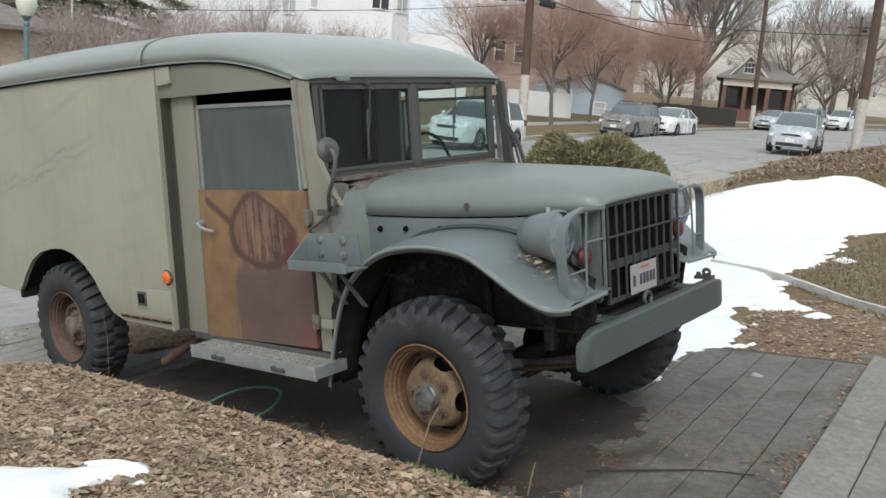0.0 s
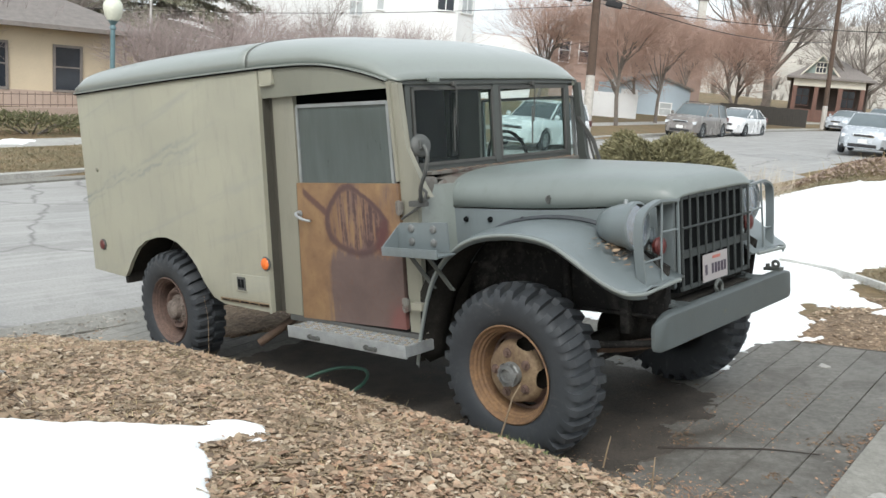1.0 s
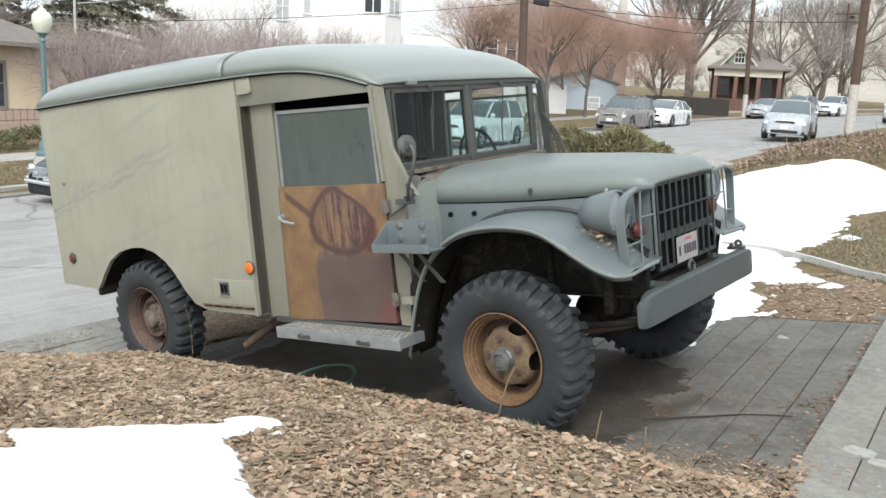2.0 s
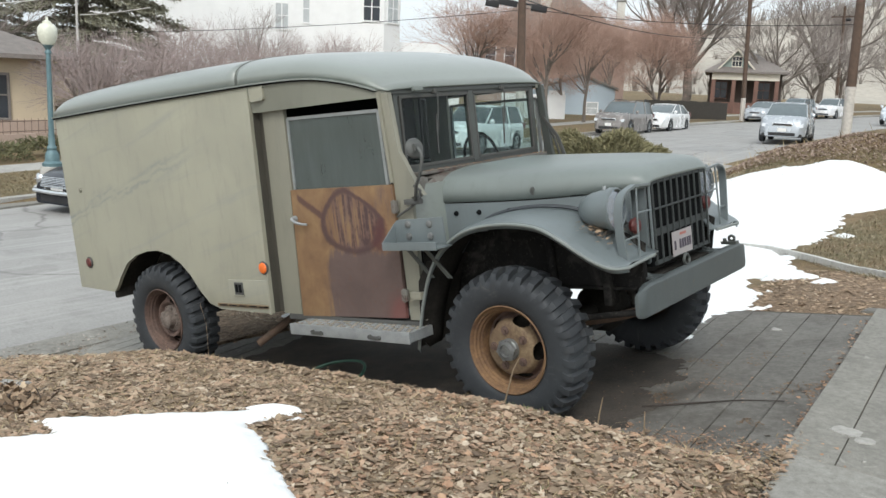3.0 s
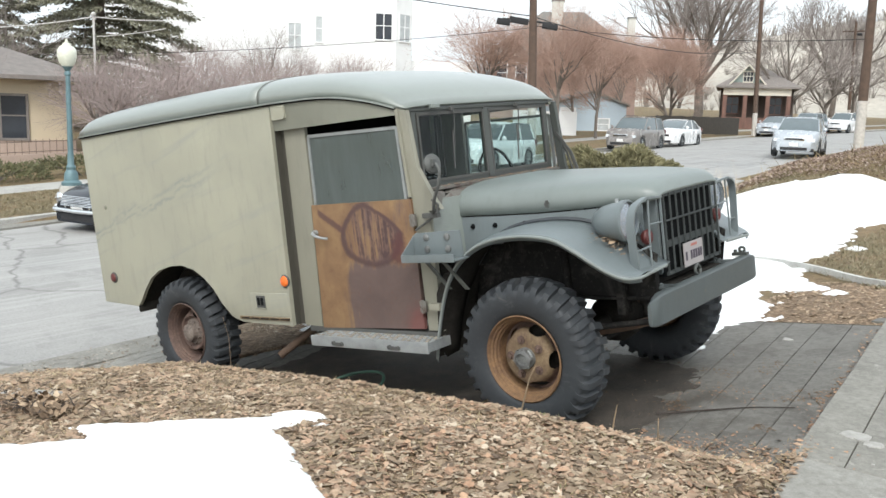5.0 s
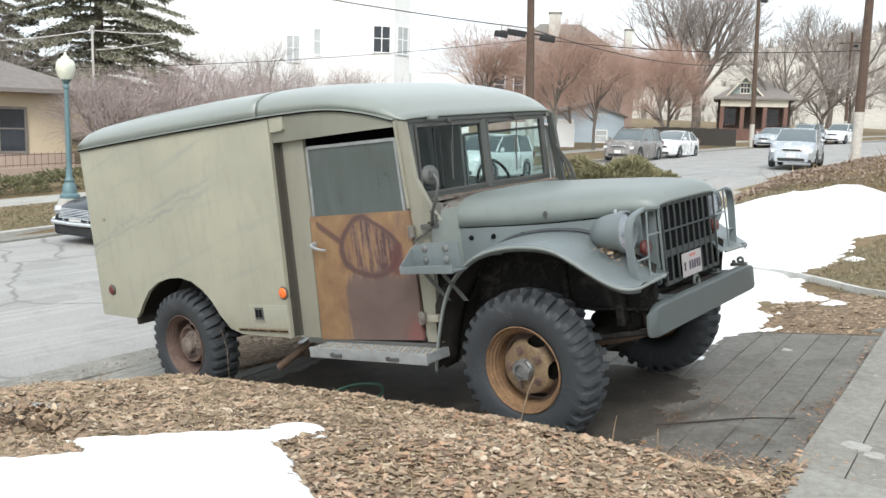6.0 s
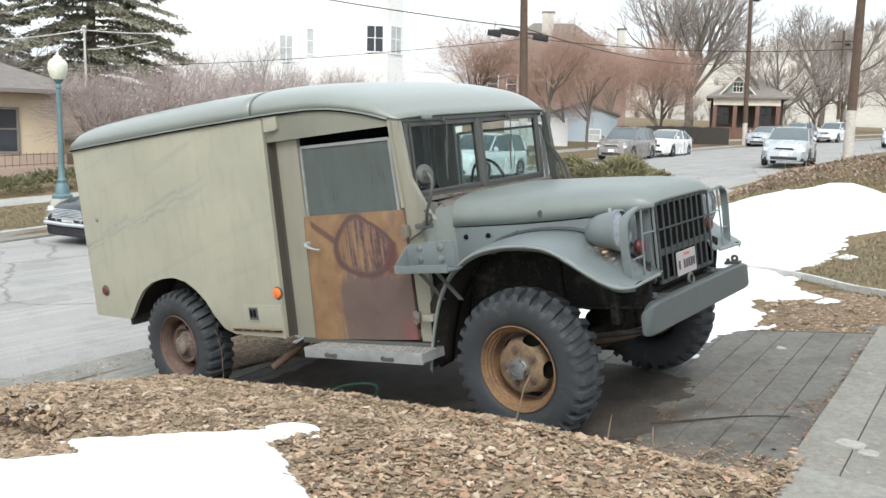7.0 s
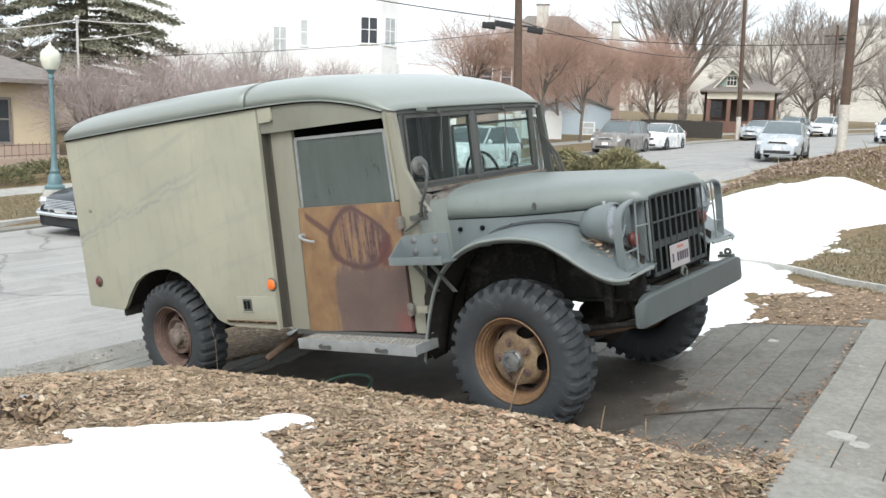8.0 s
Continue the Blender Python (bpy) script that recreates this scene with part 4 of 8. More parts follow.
# bumper and tow gear
def bumper():
    """Pressed channel whose ends are bent back and closed."""
    st = []
    for y, back, lo, hi, deep in ((0.738, 0.030, 0.632, 0.722, 0.006), (0.734, 0.018, 0.616, 0.735, 0.014), (0.70, 0.008, 0.604, 0.748, 0.03), (0.63, 0.002, 0.600, 0.764, 0.062), (0.58, 0.0, 0.600, 0.766, 0.074)):
        st += [(-y, back, lo, hi, deep), (y, back, lo, hi, deep)]
    rings = []
    for y, back, lo, hi, deep in sorted(st):
        xf = 0.748 - back
        xb = xf - deep
        rings.append([(xb, y, lo), (xf - deep * 0.2, y, lo), (xf, y, lo + 0.010), (xf, y, hi - 0.010), (xf - deep * 0.2, y, hi), (xf - deep * 0.7, y, hi), (xf - deep * 0.72, y, hi - 0.012), (xb, y, hi - 0.02)])
    return loft(rings)


part("bumper", bumper(), BUMPERP, truck, "scuffed blue-grey steel channel bumper")
for s in (-1, 1):
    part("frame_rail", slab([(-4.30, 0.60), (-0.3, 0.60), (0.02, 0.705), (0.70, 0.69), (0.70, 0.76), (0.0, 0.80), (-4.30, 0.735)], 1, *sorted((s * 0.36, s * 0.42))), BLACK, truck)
    if s > 0:
        eye = [(0.70 + 0.017 * math.cos(a), 0.61, 0.799 + 0.015 * math.sin(a)) for a in (2 * math.pi * k / 14 for k in range(15))]
        part("tow_eye", join(tube(eye, 0.009, 8), box(0.64, 0.735, 0.585, 0.635, 0.764, 0.782, 0.004), cyl((0.66, 0.60, 0.78), (0.66, 0.60, 0.80), 0.012, None, 8)), DARKGREEN, truck, "dark tow eye on the bumper")
    part("bumper_bracket", join(box(0.56, 0.72, s * 0.40 - 0.05, s * 0.40 + 0.05, 0.752, 0.766, 0.004), cyl((0.64, s * 0.40 - 0.02, 0.766), (0.64, s * 0.40 - 0.02, 0.782), 0.014, None, 6), cyl((0.60, s * 0.40 + 0.02, 0.766), (0.60, s * 0.40 + 0.02, 0.78), 0.012, None, 6)), BUMPERP, truck, "bolted bumper bracket")
part("crossmember", box(0.50, 0.66, -0.42, 0.42, 0.66, 0.76, 0.01), BLACK, truck)
part("shackle", tube(along([(0.70, -0.075, 0.762), (0.70, -0.10, 0.795), (0.695, -0.058, 0.822), (0.69, -0.012, 0.795), (0.70, -0.035, 0.762)], 16), 0.009, 8), DARKGREEN, truck)

# wheels
def tyre_bm():
    """One surface: carcass with two staggered rows of lugs raised from it."""
    prof = [(0.234, -0.085, 0), (0.246, -0.102, 0), (0.275, -0.119, 0), (0.330, -0.127, 0), (0.350, -0.126, 0), (0.362, -0.124, 0.6), (0.388, -0.117, 1), (0.404, -0.104, 1), (0.416, -0.07, 1), (0.424, -0.012, 1), (0.425, -0.006, 0.9)]
    prof = prof + [(r, -y, lift) for r, y, lift in reversed(prof)] + [(0.21, 0.0, 0)]
    n, marks = 32, (0.02, 0.07, 0.30, 0.515, 0.565, 0.80)
    rings = []
    for r, y, lift in prof + prof[:1]:
        ring = []
        for k in range(n):
            for mk in marks:
                on = mk in (0.07, 0.30, 0.515) if y < 0 else mk in (0.565, 0.80, 0.02)
                d = (0.020 if on else -0.010) * lift
                a = 2 * math.pi * (k + mk) / n + 0.05 * lift * abs(y) / 0.12
                side = d * (0.22 if abs(y) > 0.1 else 0.0)
                rr = r + d * (1.0 if abs(y) < 0.115 else 0.55)
                ring.append((rr * math.sin(a), y + math.copysign(side, y) if y else 0.0, rr * math.cos(a)))
        rings.append(ring)
    return loft(rings, True, False)


def disc_bm(rear, well):
    """Pressed steel disc with rounded hand holes: its raised dome, or the well round it; seen from -y."""
    rk = [(0.05, -0.074), (0.115, -0.076), (0.135, -0.072), (0.148, -0.064), (0.159, -0.046), (0.166, -0.024), (0.174, 0.0), (0.184, 0.01), (0.20, 0.012)]
    if rear:
        rk = [(0.05, -0.02), (0.105, -0.024), (0.13, -0.048), (0.145, -0.05), (0.155, -0.034), (0.165, -0.008), (0.18, 0.02), (0.20, 0.03)]
    seg = 180
    r0, r1, n = (0.164, 0.20, 12) if well else (0.05, 0.164, 33)
    rs = [r0 + (r1 - r0) * k / n for k in range(n + 1)]
    bm = bmesh.new()
    vs = [[bm.verts.new((r * math.sin(2 * math.pi * k / seg), curve_at(rk, r), r * math.cos(2 * math.pi * k / seg))) for k in range(seg)] for r in rs]
    for i in range(n):
        for k in range(seg):
            off = (k + 0.5) % 36
            da, dr = (off if off < 18 else off - 36) / 8.6, ((rs[i] + rs[i + 1]) / 2 - 0.164) / 0.021
            if da * da + dr * dr < 1:
                continue
            bm.faces.new((vs[i][k], vs[i][(k + 1) % seg], vs[i + 1][(k + 1) % seg], vs[i + 1][k]))
    bmesh.ops.delete(bm, geom=[v for v in bm.verts if not v.link_faces], context="VERTS")
    return bm


def rim_bm():
    return spin([(0.19, 0.10), (0.199, 0.06), (0.201, -0.02), (0.205, -0.052), (0.211, -0.058), (0.213, -0.072), (0.222, -0.078), (0.225, -0.09), (0.234, -0.095), (0.237, -0.107), (0.244, -0.115), (0.250, -0.111), (0.244, -0.098)], (0, 0, 0), (0, 1, 0), 60, False)


TYRE_ME = tyre_bm()
tm = bpy.data.meshes.new("tyre")
bmesh.ops.recalc_face_normals(TYRE_ME, faces=TYRE_ME.faces)
TYRE_ME.to_mesh(tm)
TYRE_ME.free()
tm.materials.append(RUBBER)
tm.shade_smooth()
tm.set_sharp_from_angle(angle=radians(35))


def wheel(x, y, rear, mat, hubmat, spin_deg):
    flip = 0 if y < 0 else 180
    w = part("wheel", rim_bm(), mat, truck, "rusty steel wheel rim")
    part("disc", disc_bm(rear, False), CREAMRUST if not rear else BROWNRUST, w, "rust-stained pressed disc with hand holes")
    # darker rust than the disc's, to hold the shadow of this groove
    part("rim_well", disc_bm(rear, True), BROWNRUST, w, "rusty well between disc and rim, darker for the groove's shadow")
    w.matrix_local = pose(x, y, 0.44, 0, spin_deg, flip)
    t = new("tyre", tm)
    t.parent = w
    tagged(t, "worn black off-road tyre with chunky lugs")
    part("brake_drum", spin([(0.0, 0.03), (0.185, 0.03), (0.185, 0.12), (0.0, 0.12)], (0, 0, 0), (0, 1, 0), 24), BLACK, w)
    if not rear:
        part("hub", join(spin([(0.074, -0.048), (0.072, -0.066), (0.060, -0.070), (0.060, -0.096), (0.054, -0.102), (0.054, -0.122), (0.034, -0.126), (0.032, -0.114), (0.0, -0.114)], (0, 0, 0), (0, 1, 0), 24),
                         *[cyl((0.052 * math.sin(a), -0.098, 0.052 * math.cos(a)), (0.052 * math.sin(a), -0.120, 0.052 * math.cos(a)), 0.011, None, 6) for a in (math.pi * k / 3 for k in range(6))]), GREASY, w, "greasy metal locking hub")
    else:
        part("hub", join(spin([(0.11, -0.01), (0.105, -0.03), (0.075, -0.05), (0.068, -0.088), (0.055, -0.096), (0.0, -0.098)], (0, 0, 0), (0, 1, 0), 24),
                         *[cyl((0.085 * math.sin(a), -0.03, 0.085 * math.cos(a)), (0.085 * math.sin(a), -0.052, 0.085 * math.cos(a)), 0.011, None, 6) for a in (math.pi * k / 4 for k in range(8))]), GREYRUST, w, "greyish rusty hub with studs")
    for k in range(5):
        a = 2 * math.pi * (k + 0.5) / 5
        r = 0.103 if not rear else 0.135
        h = -0.074 if not rear else -0.03
        part("lug_nut", join(spin([(0.027, h + 0.006), (0.025, h - 0.006), (0.016, h - 0.008)], (r * math.sin(a), 0, r * math.cos(a)), (0, 1, 0), 10), cyl((r * math.sin(a), h, r * math.cos(a)), (r * math.sin(a), h - 0.022, r * math.cos(a)), 0.014, None, 6)), hubmat, w)
    return w


TW = 0.787
wheel(0.008, -TW, False, OCHRE, BROWNRUST, 23)
wheel(0, TW, False, OCHRE, BROWNRUST, 40)
wheel(-3.262, -TW, True, BROWNRUST, BROWNRUST, 25)
wheel(-3.262, TW, True, BROWNRUST, BROWNRUST, 55)

# running gear
for x in (0.0, -3.262):
    part("axle", join(cyl((x, -0.68, 0.44), (x, 0.68, 0.44), 0.05), spin([(0.0, -0.17), (0.10, -0.14), (0.16, -0.05), (0.16, 0.05), (0.1, 0.14), (0.0, 0.17)], (x, 0.2, 0.44), (1, 0, 0), 20)), BLACK, truck)
    for s in (-1, 1):
        leaf = [(x + dx, s * 0.45, 0.585 - 0.09 * (1 - (dx / 0.6) ** 2)) for dx in [-0.6 + 0.1 * k for k in range(13)]]
        part("leaf_spring", strip(leaf, (0, 1, 0), 0.06, (0, 0, 1), 0.045), IRON, truck, "rusty leaf spring")
part("drag_link", tube([(0.28, -0.60, 0.56), (0.68, -0.52, 0.60)], 0.018, 8), GRIME, truck, "dirty steering rod")
part("shock_absorber", join(cyl((0.14, -0.53, 0.46), (0.10, -0.50, 0.74), 0.034), cyl((0.10, -0.50, 0.74), (0.08, -0.485, 0.98), 0.026)), GRIME, truck)
part("frame_horn", join(box(0.02, 0.64, -0.47, -0.425, 0.705, 0.86, 0.01), box(0.02, 0.60, -0.50, -0.47, 0.702, 0.72, 0.004), box(0.42, 0.47, -0.53, -0.44, 0.62, 0.86, 0.01)), GRIME, truck, "dirt-caked front frame member")
for z in (0.75, 0.82):
    for x in (0.12, 0.22, 0.46, 0.56):
        part("rivet", spin([(0.0, 0.008), (0.01, 0.006), (0.013, 0.0)], (x, -0.47, z), (0, -1, 0), 8), BLACK, truck)
part("track_rod", tube([(0.20, -0.66, 0.43), (0.20, 0.66, 0.43)], 0.016, 8), GRIME, truck)
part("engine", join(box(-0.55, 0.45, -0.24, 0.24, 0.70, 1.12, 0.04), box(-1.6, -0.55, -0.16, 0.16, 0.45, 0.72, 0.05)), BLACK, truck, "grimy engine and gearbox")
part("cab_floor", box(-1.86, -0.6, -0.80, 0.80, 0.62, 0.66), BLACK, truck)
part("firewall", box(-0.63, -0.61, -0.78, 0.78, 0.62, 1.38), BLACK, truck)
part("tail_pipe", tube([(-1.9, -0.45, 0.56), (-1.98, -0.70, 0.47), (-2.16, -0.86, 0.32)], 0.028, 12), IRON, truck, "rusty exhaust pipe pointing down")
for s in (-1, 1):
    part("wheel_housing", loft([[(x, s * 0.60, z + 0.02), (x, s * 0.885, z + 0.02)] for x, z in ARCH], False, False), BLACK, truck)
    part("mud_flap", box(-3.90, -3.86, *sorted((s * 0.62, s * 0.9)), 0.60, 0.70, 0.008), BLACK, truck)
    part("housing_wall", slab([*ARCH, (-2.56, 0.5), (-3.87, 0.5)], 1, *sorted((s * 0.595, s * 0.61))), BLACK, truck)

# running board
stepb = part("running_board", join(box(-1.62, -0.585, -1.005, -0.80, 0.515, 0.527, 0.003), box(-1.62, -0.585, -1.012, -1.0, 0.462, 0.532, 0.004), box(-1.62, -1.608, -1.0, -0.80, 0.47, 0.527, 0.002), box(-0.597, -0.585, -1.0, -0.80, 0.47, 0.527, 0.002)), STEEL, truck, "grey metal running board with raised tread and rust")
for i in range(26):
    for j in range(5):
        x, y = -1.58 + i * 0.0385 + (0.019 if j % 2 else 0), -0.975 + j * 0.036
        part("tread_stud", box(x - 0.011, x + 0.011, y - 0.006, y + 0.006, 0.527, 0.5325), TREADRUST if (i * 7 + j * 3) % 5 < 3 else STEEL, stepb, smooth=False)
for x in (-1.36, -0.86):
    part("clamp", join(box(x - 0.05, x + 0.05, -1.022, -1.01, 0.475, 0.495, 0.003), cyl((x - 0.035, -1.012, 0.492), (x - 0.035, -1.03, 0.492), 0.012, None, 8), cyl((x + 0.035, -1.012, 0.488), (x + 0.035, -1.03, 0.488), 0.012, None, 8)), SEAL, stepb)
part("step_bracket", box(-1.3, -1.26, -0.98, -0.42, 0.49, 0.514), BLACK, stepb)
part("step_bracket", box(-0.9, -0.86, -0.98, -0.42, 0.49, 0.514), BLACK, stepb)

# can tray on the wing's rear
tray = part("can_tray", join(slab([(-0.685, 1.03), (-0.685, 1.15), (-0.665, 1.172), (-0.325, 1.182), (-0.315, 1.03)], 1, -0.915, -0.903, 0.003), box(-0.685, -0.285, -1.035, -0.90, 1.018, 1.028, 0.002),
                           box(-0.685, -0.285, -1.04, -1.03, 1.014, 1.06, 0.003), slab([(-0.903, 1.02), (-1.035, 1.02), (-1.035, 1.055), (-0.903, 1.16)], 0, -0.69, -0.683)), BLUEGREY, truck, "blue-grey bolted metal can tray")
for x in (-0.58, -0.42):
    for z in (1.075, 1.145):
        part("bolt", spin([(0.022, 0.0), (0.02, 0.008), (0.012, 0.012), (0.0, 0.012)], (x, -0.915, z), (0, -1, 0), 12), GREASY, tray)
for x in (-0.60, -0.47):
    part("strut", strip([(x, -0.93, 1.015), (x + 0.13, -0.88, 0.83)], (1, 0, 0), 0.028, (0, 1, 0), 0.012), DARKGREEN, tray)
part("wing_stay", box(-0.64, -0.56, -0.90, -0.865, 0.70, 0.742, 0.004), CREAM, truck)

# mirror
arm = along([(-0.55, -0.865, 1.275), (-0.50, -0.91, 1.30), (-0.455, -0.95, 1.36), (-0.40, -0.965, 1.44), (-0.375, -0.965, 1.53), (-0.40, -0.963, 1.575)], 20)
mir = part("mirror", spin([(0.0, 0.016), (0.03, 0.014), (0.052, 0.006), (0.058, -0.004), (0.054, -0.01), (0.0, -0.011)], (-0.437, -0.945, 1.573), (0.93, -0.28, 0.12), 28), MIRROR, truck, "round chrome door mirror")
part("arm", join(tube(arm, 0.010, 8), box(-0.425, -0.405, -0.975, -0.95, 1.555, 1.60, 0.006)), MIRROR, mir)
part("bracket", join(box(-0.62, -0.50, -0.885, -0.853, 1.255, 1.285, 0.006), tube([(-0.52, -0.87, 1.27), (-0.505, -0.86, 1.33), (-0.55, -0.86, 1.36)], 0.008, 6), tube([(-0.70, -0.865, 1.185), (-0.56, -0.87, 1.25), (-0.50, -0.87, 1.29)], 0.007, 6)), SEAL, mir)

# fittings on the box side
def disc_lamp(name, x, z, mat, label):
    base = part(name, spin([(0.0, 0.0), (0.044, 0.0), (0.047, 0.008), (0.040, 0.014), (0.0, 0.014)], (x, -SIDE, z), (0, -1, 0), 24), SEAL, truck, label)
    part("lens", spin([(0.039, 0.012), (0.034, 0.022), (0.018, 0.027), (0.0, 0.028)], (x, -SIDE, z), (0, -1, 0), 24), mat, base)
    return base


disc_lamp("side_marker", -1.912, 0.878, AMBER, "round amber side marker lamp")
disc_lamp("side_marker", -4.175, 0.90, RED, "round red side reflector")
hatch = part("hatch", box(-2.33, -1.905, -SIDE - 0.004, -SIDE + 0.01, 0.625, 0.79, 0.004), BOX, truck, "small hatch with vent and hinge strip")
part("vent", box(-2.26, -2.165, -SIDE - 0.009, -SIDE, 0.682, 0.772, 0.003), SEAL, hatch, "small dark vent plate")
for x in (-2.246, -2.208):
    part("vent_slot", box(x, x + 0.028, -SIDE - 0.012, -SIDE - 0.008, 0.702, 0.758), DARK, hatch)
part("vent_lip", box(-2.268, -2.157, -SIDE - 0.014, -SIDE - 0.003, 0.674, 0.684, 0.002), CREAM, hatch)
part("hinge_strip", box(-2.475, -1.92, -SIDE - 0.012, -SIDE, 0.596, 0.618, 0.004), CREAMRUST, hatch, "rust-stained hinge strip")
for k in range(5):
    part("slot", box(-2.45 + k * 0.11, -2.36 + k * 0.11, -SIDE - 0.0145, -SIDE, 0.602, 0.611), DARK, hatch)
part("dent_rail", slab([(-1.922, 0.556), (-1.900, 0.556), (-1.838, 1.93), (-1.860, 1.93)], 1, -SIDE - 0.005, -SIDE + 0.003, 0.002), BOX, truck)
part("key_lock", spin([(0.0, 0.012), (0.016, 0.01), (0.018, 0.0)], (-4.14, -SIDE, 1.505), (0, -1, 0), 12), CREAM, truck)

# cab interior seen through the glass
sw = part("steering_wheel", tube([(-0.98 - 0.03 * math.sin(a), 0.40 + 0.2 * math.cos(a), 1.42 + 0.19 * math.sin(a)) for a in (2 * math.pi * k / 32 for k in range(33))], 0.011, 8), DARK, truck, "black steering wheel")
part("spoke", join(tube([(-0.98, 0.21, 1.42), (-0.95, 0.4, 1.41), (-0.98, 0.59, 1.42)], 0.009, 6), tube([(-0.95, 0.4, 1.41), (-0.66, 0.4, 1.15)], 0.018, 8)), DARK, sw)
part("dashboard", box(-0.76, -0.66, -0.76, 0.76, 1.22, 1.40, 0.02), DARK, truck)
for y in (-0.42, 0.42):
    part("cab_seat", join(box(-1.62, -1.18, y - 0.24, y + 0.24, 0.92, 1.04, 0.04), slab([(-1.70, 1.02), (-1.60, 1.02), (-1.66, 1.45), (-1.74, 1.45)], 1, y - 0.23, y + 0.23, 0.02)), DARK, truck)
# brace behind the far windscreen pillar
part("pillar_brace", join(strip([(-0.705, 0.80, 1.68), (-0.60, 0.815, 1.52), (-0.52, 0.80, 1.30)], (1, 0, 0), 0.026, (0, 1, 0), 0.012), tube([(-0.705, 0.83, 1.62), (-0.64, 0.83, 1.52), (-0.58, 0.82, 1.32)], 0.008, 6)), SEAL, truck, "thin dark brace beside the windscreen")

# ---- drive, footpath, snow and litter round the truck ----
def concrete(name, lo, hi, damp=0.35):
    m, nt, bs = node_mat(name)
    v = coords(nt, source="Object")
    oi = nt.nodes.new("ShaderNodeObjectInfo")
    geo = nt.nodes.new("ShaderNodeNewGeometry")
    a, b, c = grain(nt, geo.outputs["Position"], 1.6, 7, 0.62, 0.7), grain(nt, geo.outputs["Position"], 26, 6, 0.7), grain(nt, geo.outputs["Position"], 160, 3, 0.7)
    col = ramp(nt, a, [(0.3, lo), (0.7, hi)])
    col = blend(nt, 0.45, col, ramp(nt, b, [(0.3, tuple(0.55 * k for k in lo)), (0.7, tuple(1.25 * k for k in hi))]))
    col = blend(nt, ramp(nt, c, [(0.3, (0.4,) * 3), (0.5, (0, 0, 0))]), col, tuple(0.5 * k for k in lo))
    st = grain(nt, geo.outputs["Position"], 2.7, 9, 0.74, 0.3)
    col = blend(nt, ramp(nt, st, [(0.50, (0, 0, 0)), (0.64, (damp,) * 3)]), col, (0.055, 0.045, 0.035))
    sp = grain(nt, geo.outputs["Position"], 7.0, 9, 0.75, 0.8)
    col = blend(nt, ramp(nt, sp, [(0.60, (0, 0, 0)), (0.66, (0.35,) * 3)]), col, tuple(min(0.6, 1.7 * k) for k in hi))
    one = ramp(nt, oi.outputs["Random"], [(0.0, (0.92,) * 3), (1.0, (1.04,) * 3)])
    nt.links.new(blend(nt, 1.0, col, one, "MULTIPLY"), bs.inputs["Base Color"])
    nt.links.new(ramp(nt, st, [(0.45, (0.88,) * 3), (0.68, (0.6,) * 3)]), bs.inputs["Roughness"])
    bump(nt, bs, c, 0.3, 0.006)
    return m


CONC_DRIVE = concrete("damp_drive_concrete", (0.105, 0.100, 0.090), (0.195, 0.187, 0.168), 0.75)
CONC_WALK = concrete("footpath_concrete", (0.175, 0.168, 0.148), (0.265, 0.256, 0.228), 0.4)
JOINT = plain("dirt_in_the_joints", (0.075, 0.062, 0.047), 0.95, 0, 0.4, 12, 0.5, 0.004)
CONC_SLAB = concrete("worn_slab_concrete", (0.20, 0.193, 0.173), (0.305, 0.296, 0.268), 0.4)
CONC_PALE = concrete("pale_kerb_concrete", (0.32, 0.31, 0.29), (0.45, 0.44, 0.41), 0.3)


def slab_piece(corners, zf, thick, lift=0.0):
    """A cast slab with slightly rounded upper edges over four plan corners, subdivided to follow the slope."""
    bm = bmesh.new()
    (ax, ay), (bx, by), (cx, cy), (dx, dy) = corners
    mx, my = sum(p[0] for p in corners) / 4, sum(p[1] for p in corners) / 4

    def ring(shrink, dz):
        out = []
        for (px, py), (qx, qy) in zip(corners, corners[1:] + corners[:1]):
            for t in (0.0, 0.25, 0.5, 0.75):
                x, y = px + (qx - px) * t, py + (qy - py) * t
                d = math.hypot(x - mx, y - my) or 1.0
                x, y = x + (mx - x) * shrink / d, y + (my - y) * shrink / d
                out.append(bm.verts.new((x, y, zf(x, y) + lift + dz)))
        return out
    low, edge, top = ring(0.0, -thick), ring(0.0, -0.006), ring(0.008, 0.0)
    n = len(low)
    for a, b in ((low, edge), (edge, top)):
        for i in range(n):
            bm.faces.new((a[i], a[(i + 1) % n], b[(i + 1) % n], b[i]))
    bm.faces.new(top)
    return bm


def ledge(y, k):
    """Line k of the drive's scored joints, counted back from the footpath."""
    return walk_edge(y) - 0.215 * k


drive = tagged(part("pavement", sheet(spread((-5.4, 1.25, 26)), spread((-1.5, 2.05, 14)), lambda x, y: drive_z(x, y) - 0.012), JOINT), "scored concrete drive under the truck", "driveway", kind="structure")
for k in range(31):
    y0, y1 = -1.45, 1.98
    c = [(ledge(y0, k + 1) + 0.003, y0), (ledge(y0, k) - 0.003, y0), (ledge(y1, k) - 0.003, y1), (ledge(y1, k + 1) + 0.003, y1)]
    part("slab", slab_piece(c, drive_z, 0.035, random.uniform(-0.0015, 0.0015)), CONC_DRIVE if k < 24 else CONC_SLAB, drive, smooth=False)


def walk_z(x, y):
    return 0.243 + 0.02 * (x - 1.35) + 0.045 * y + 0.008


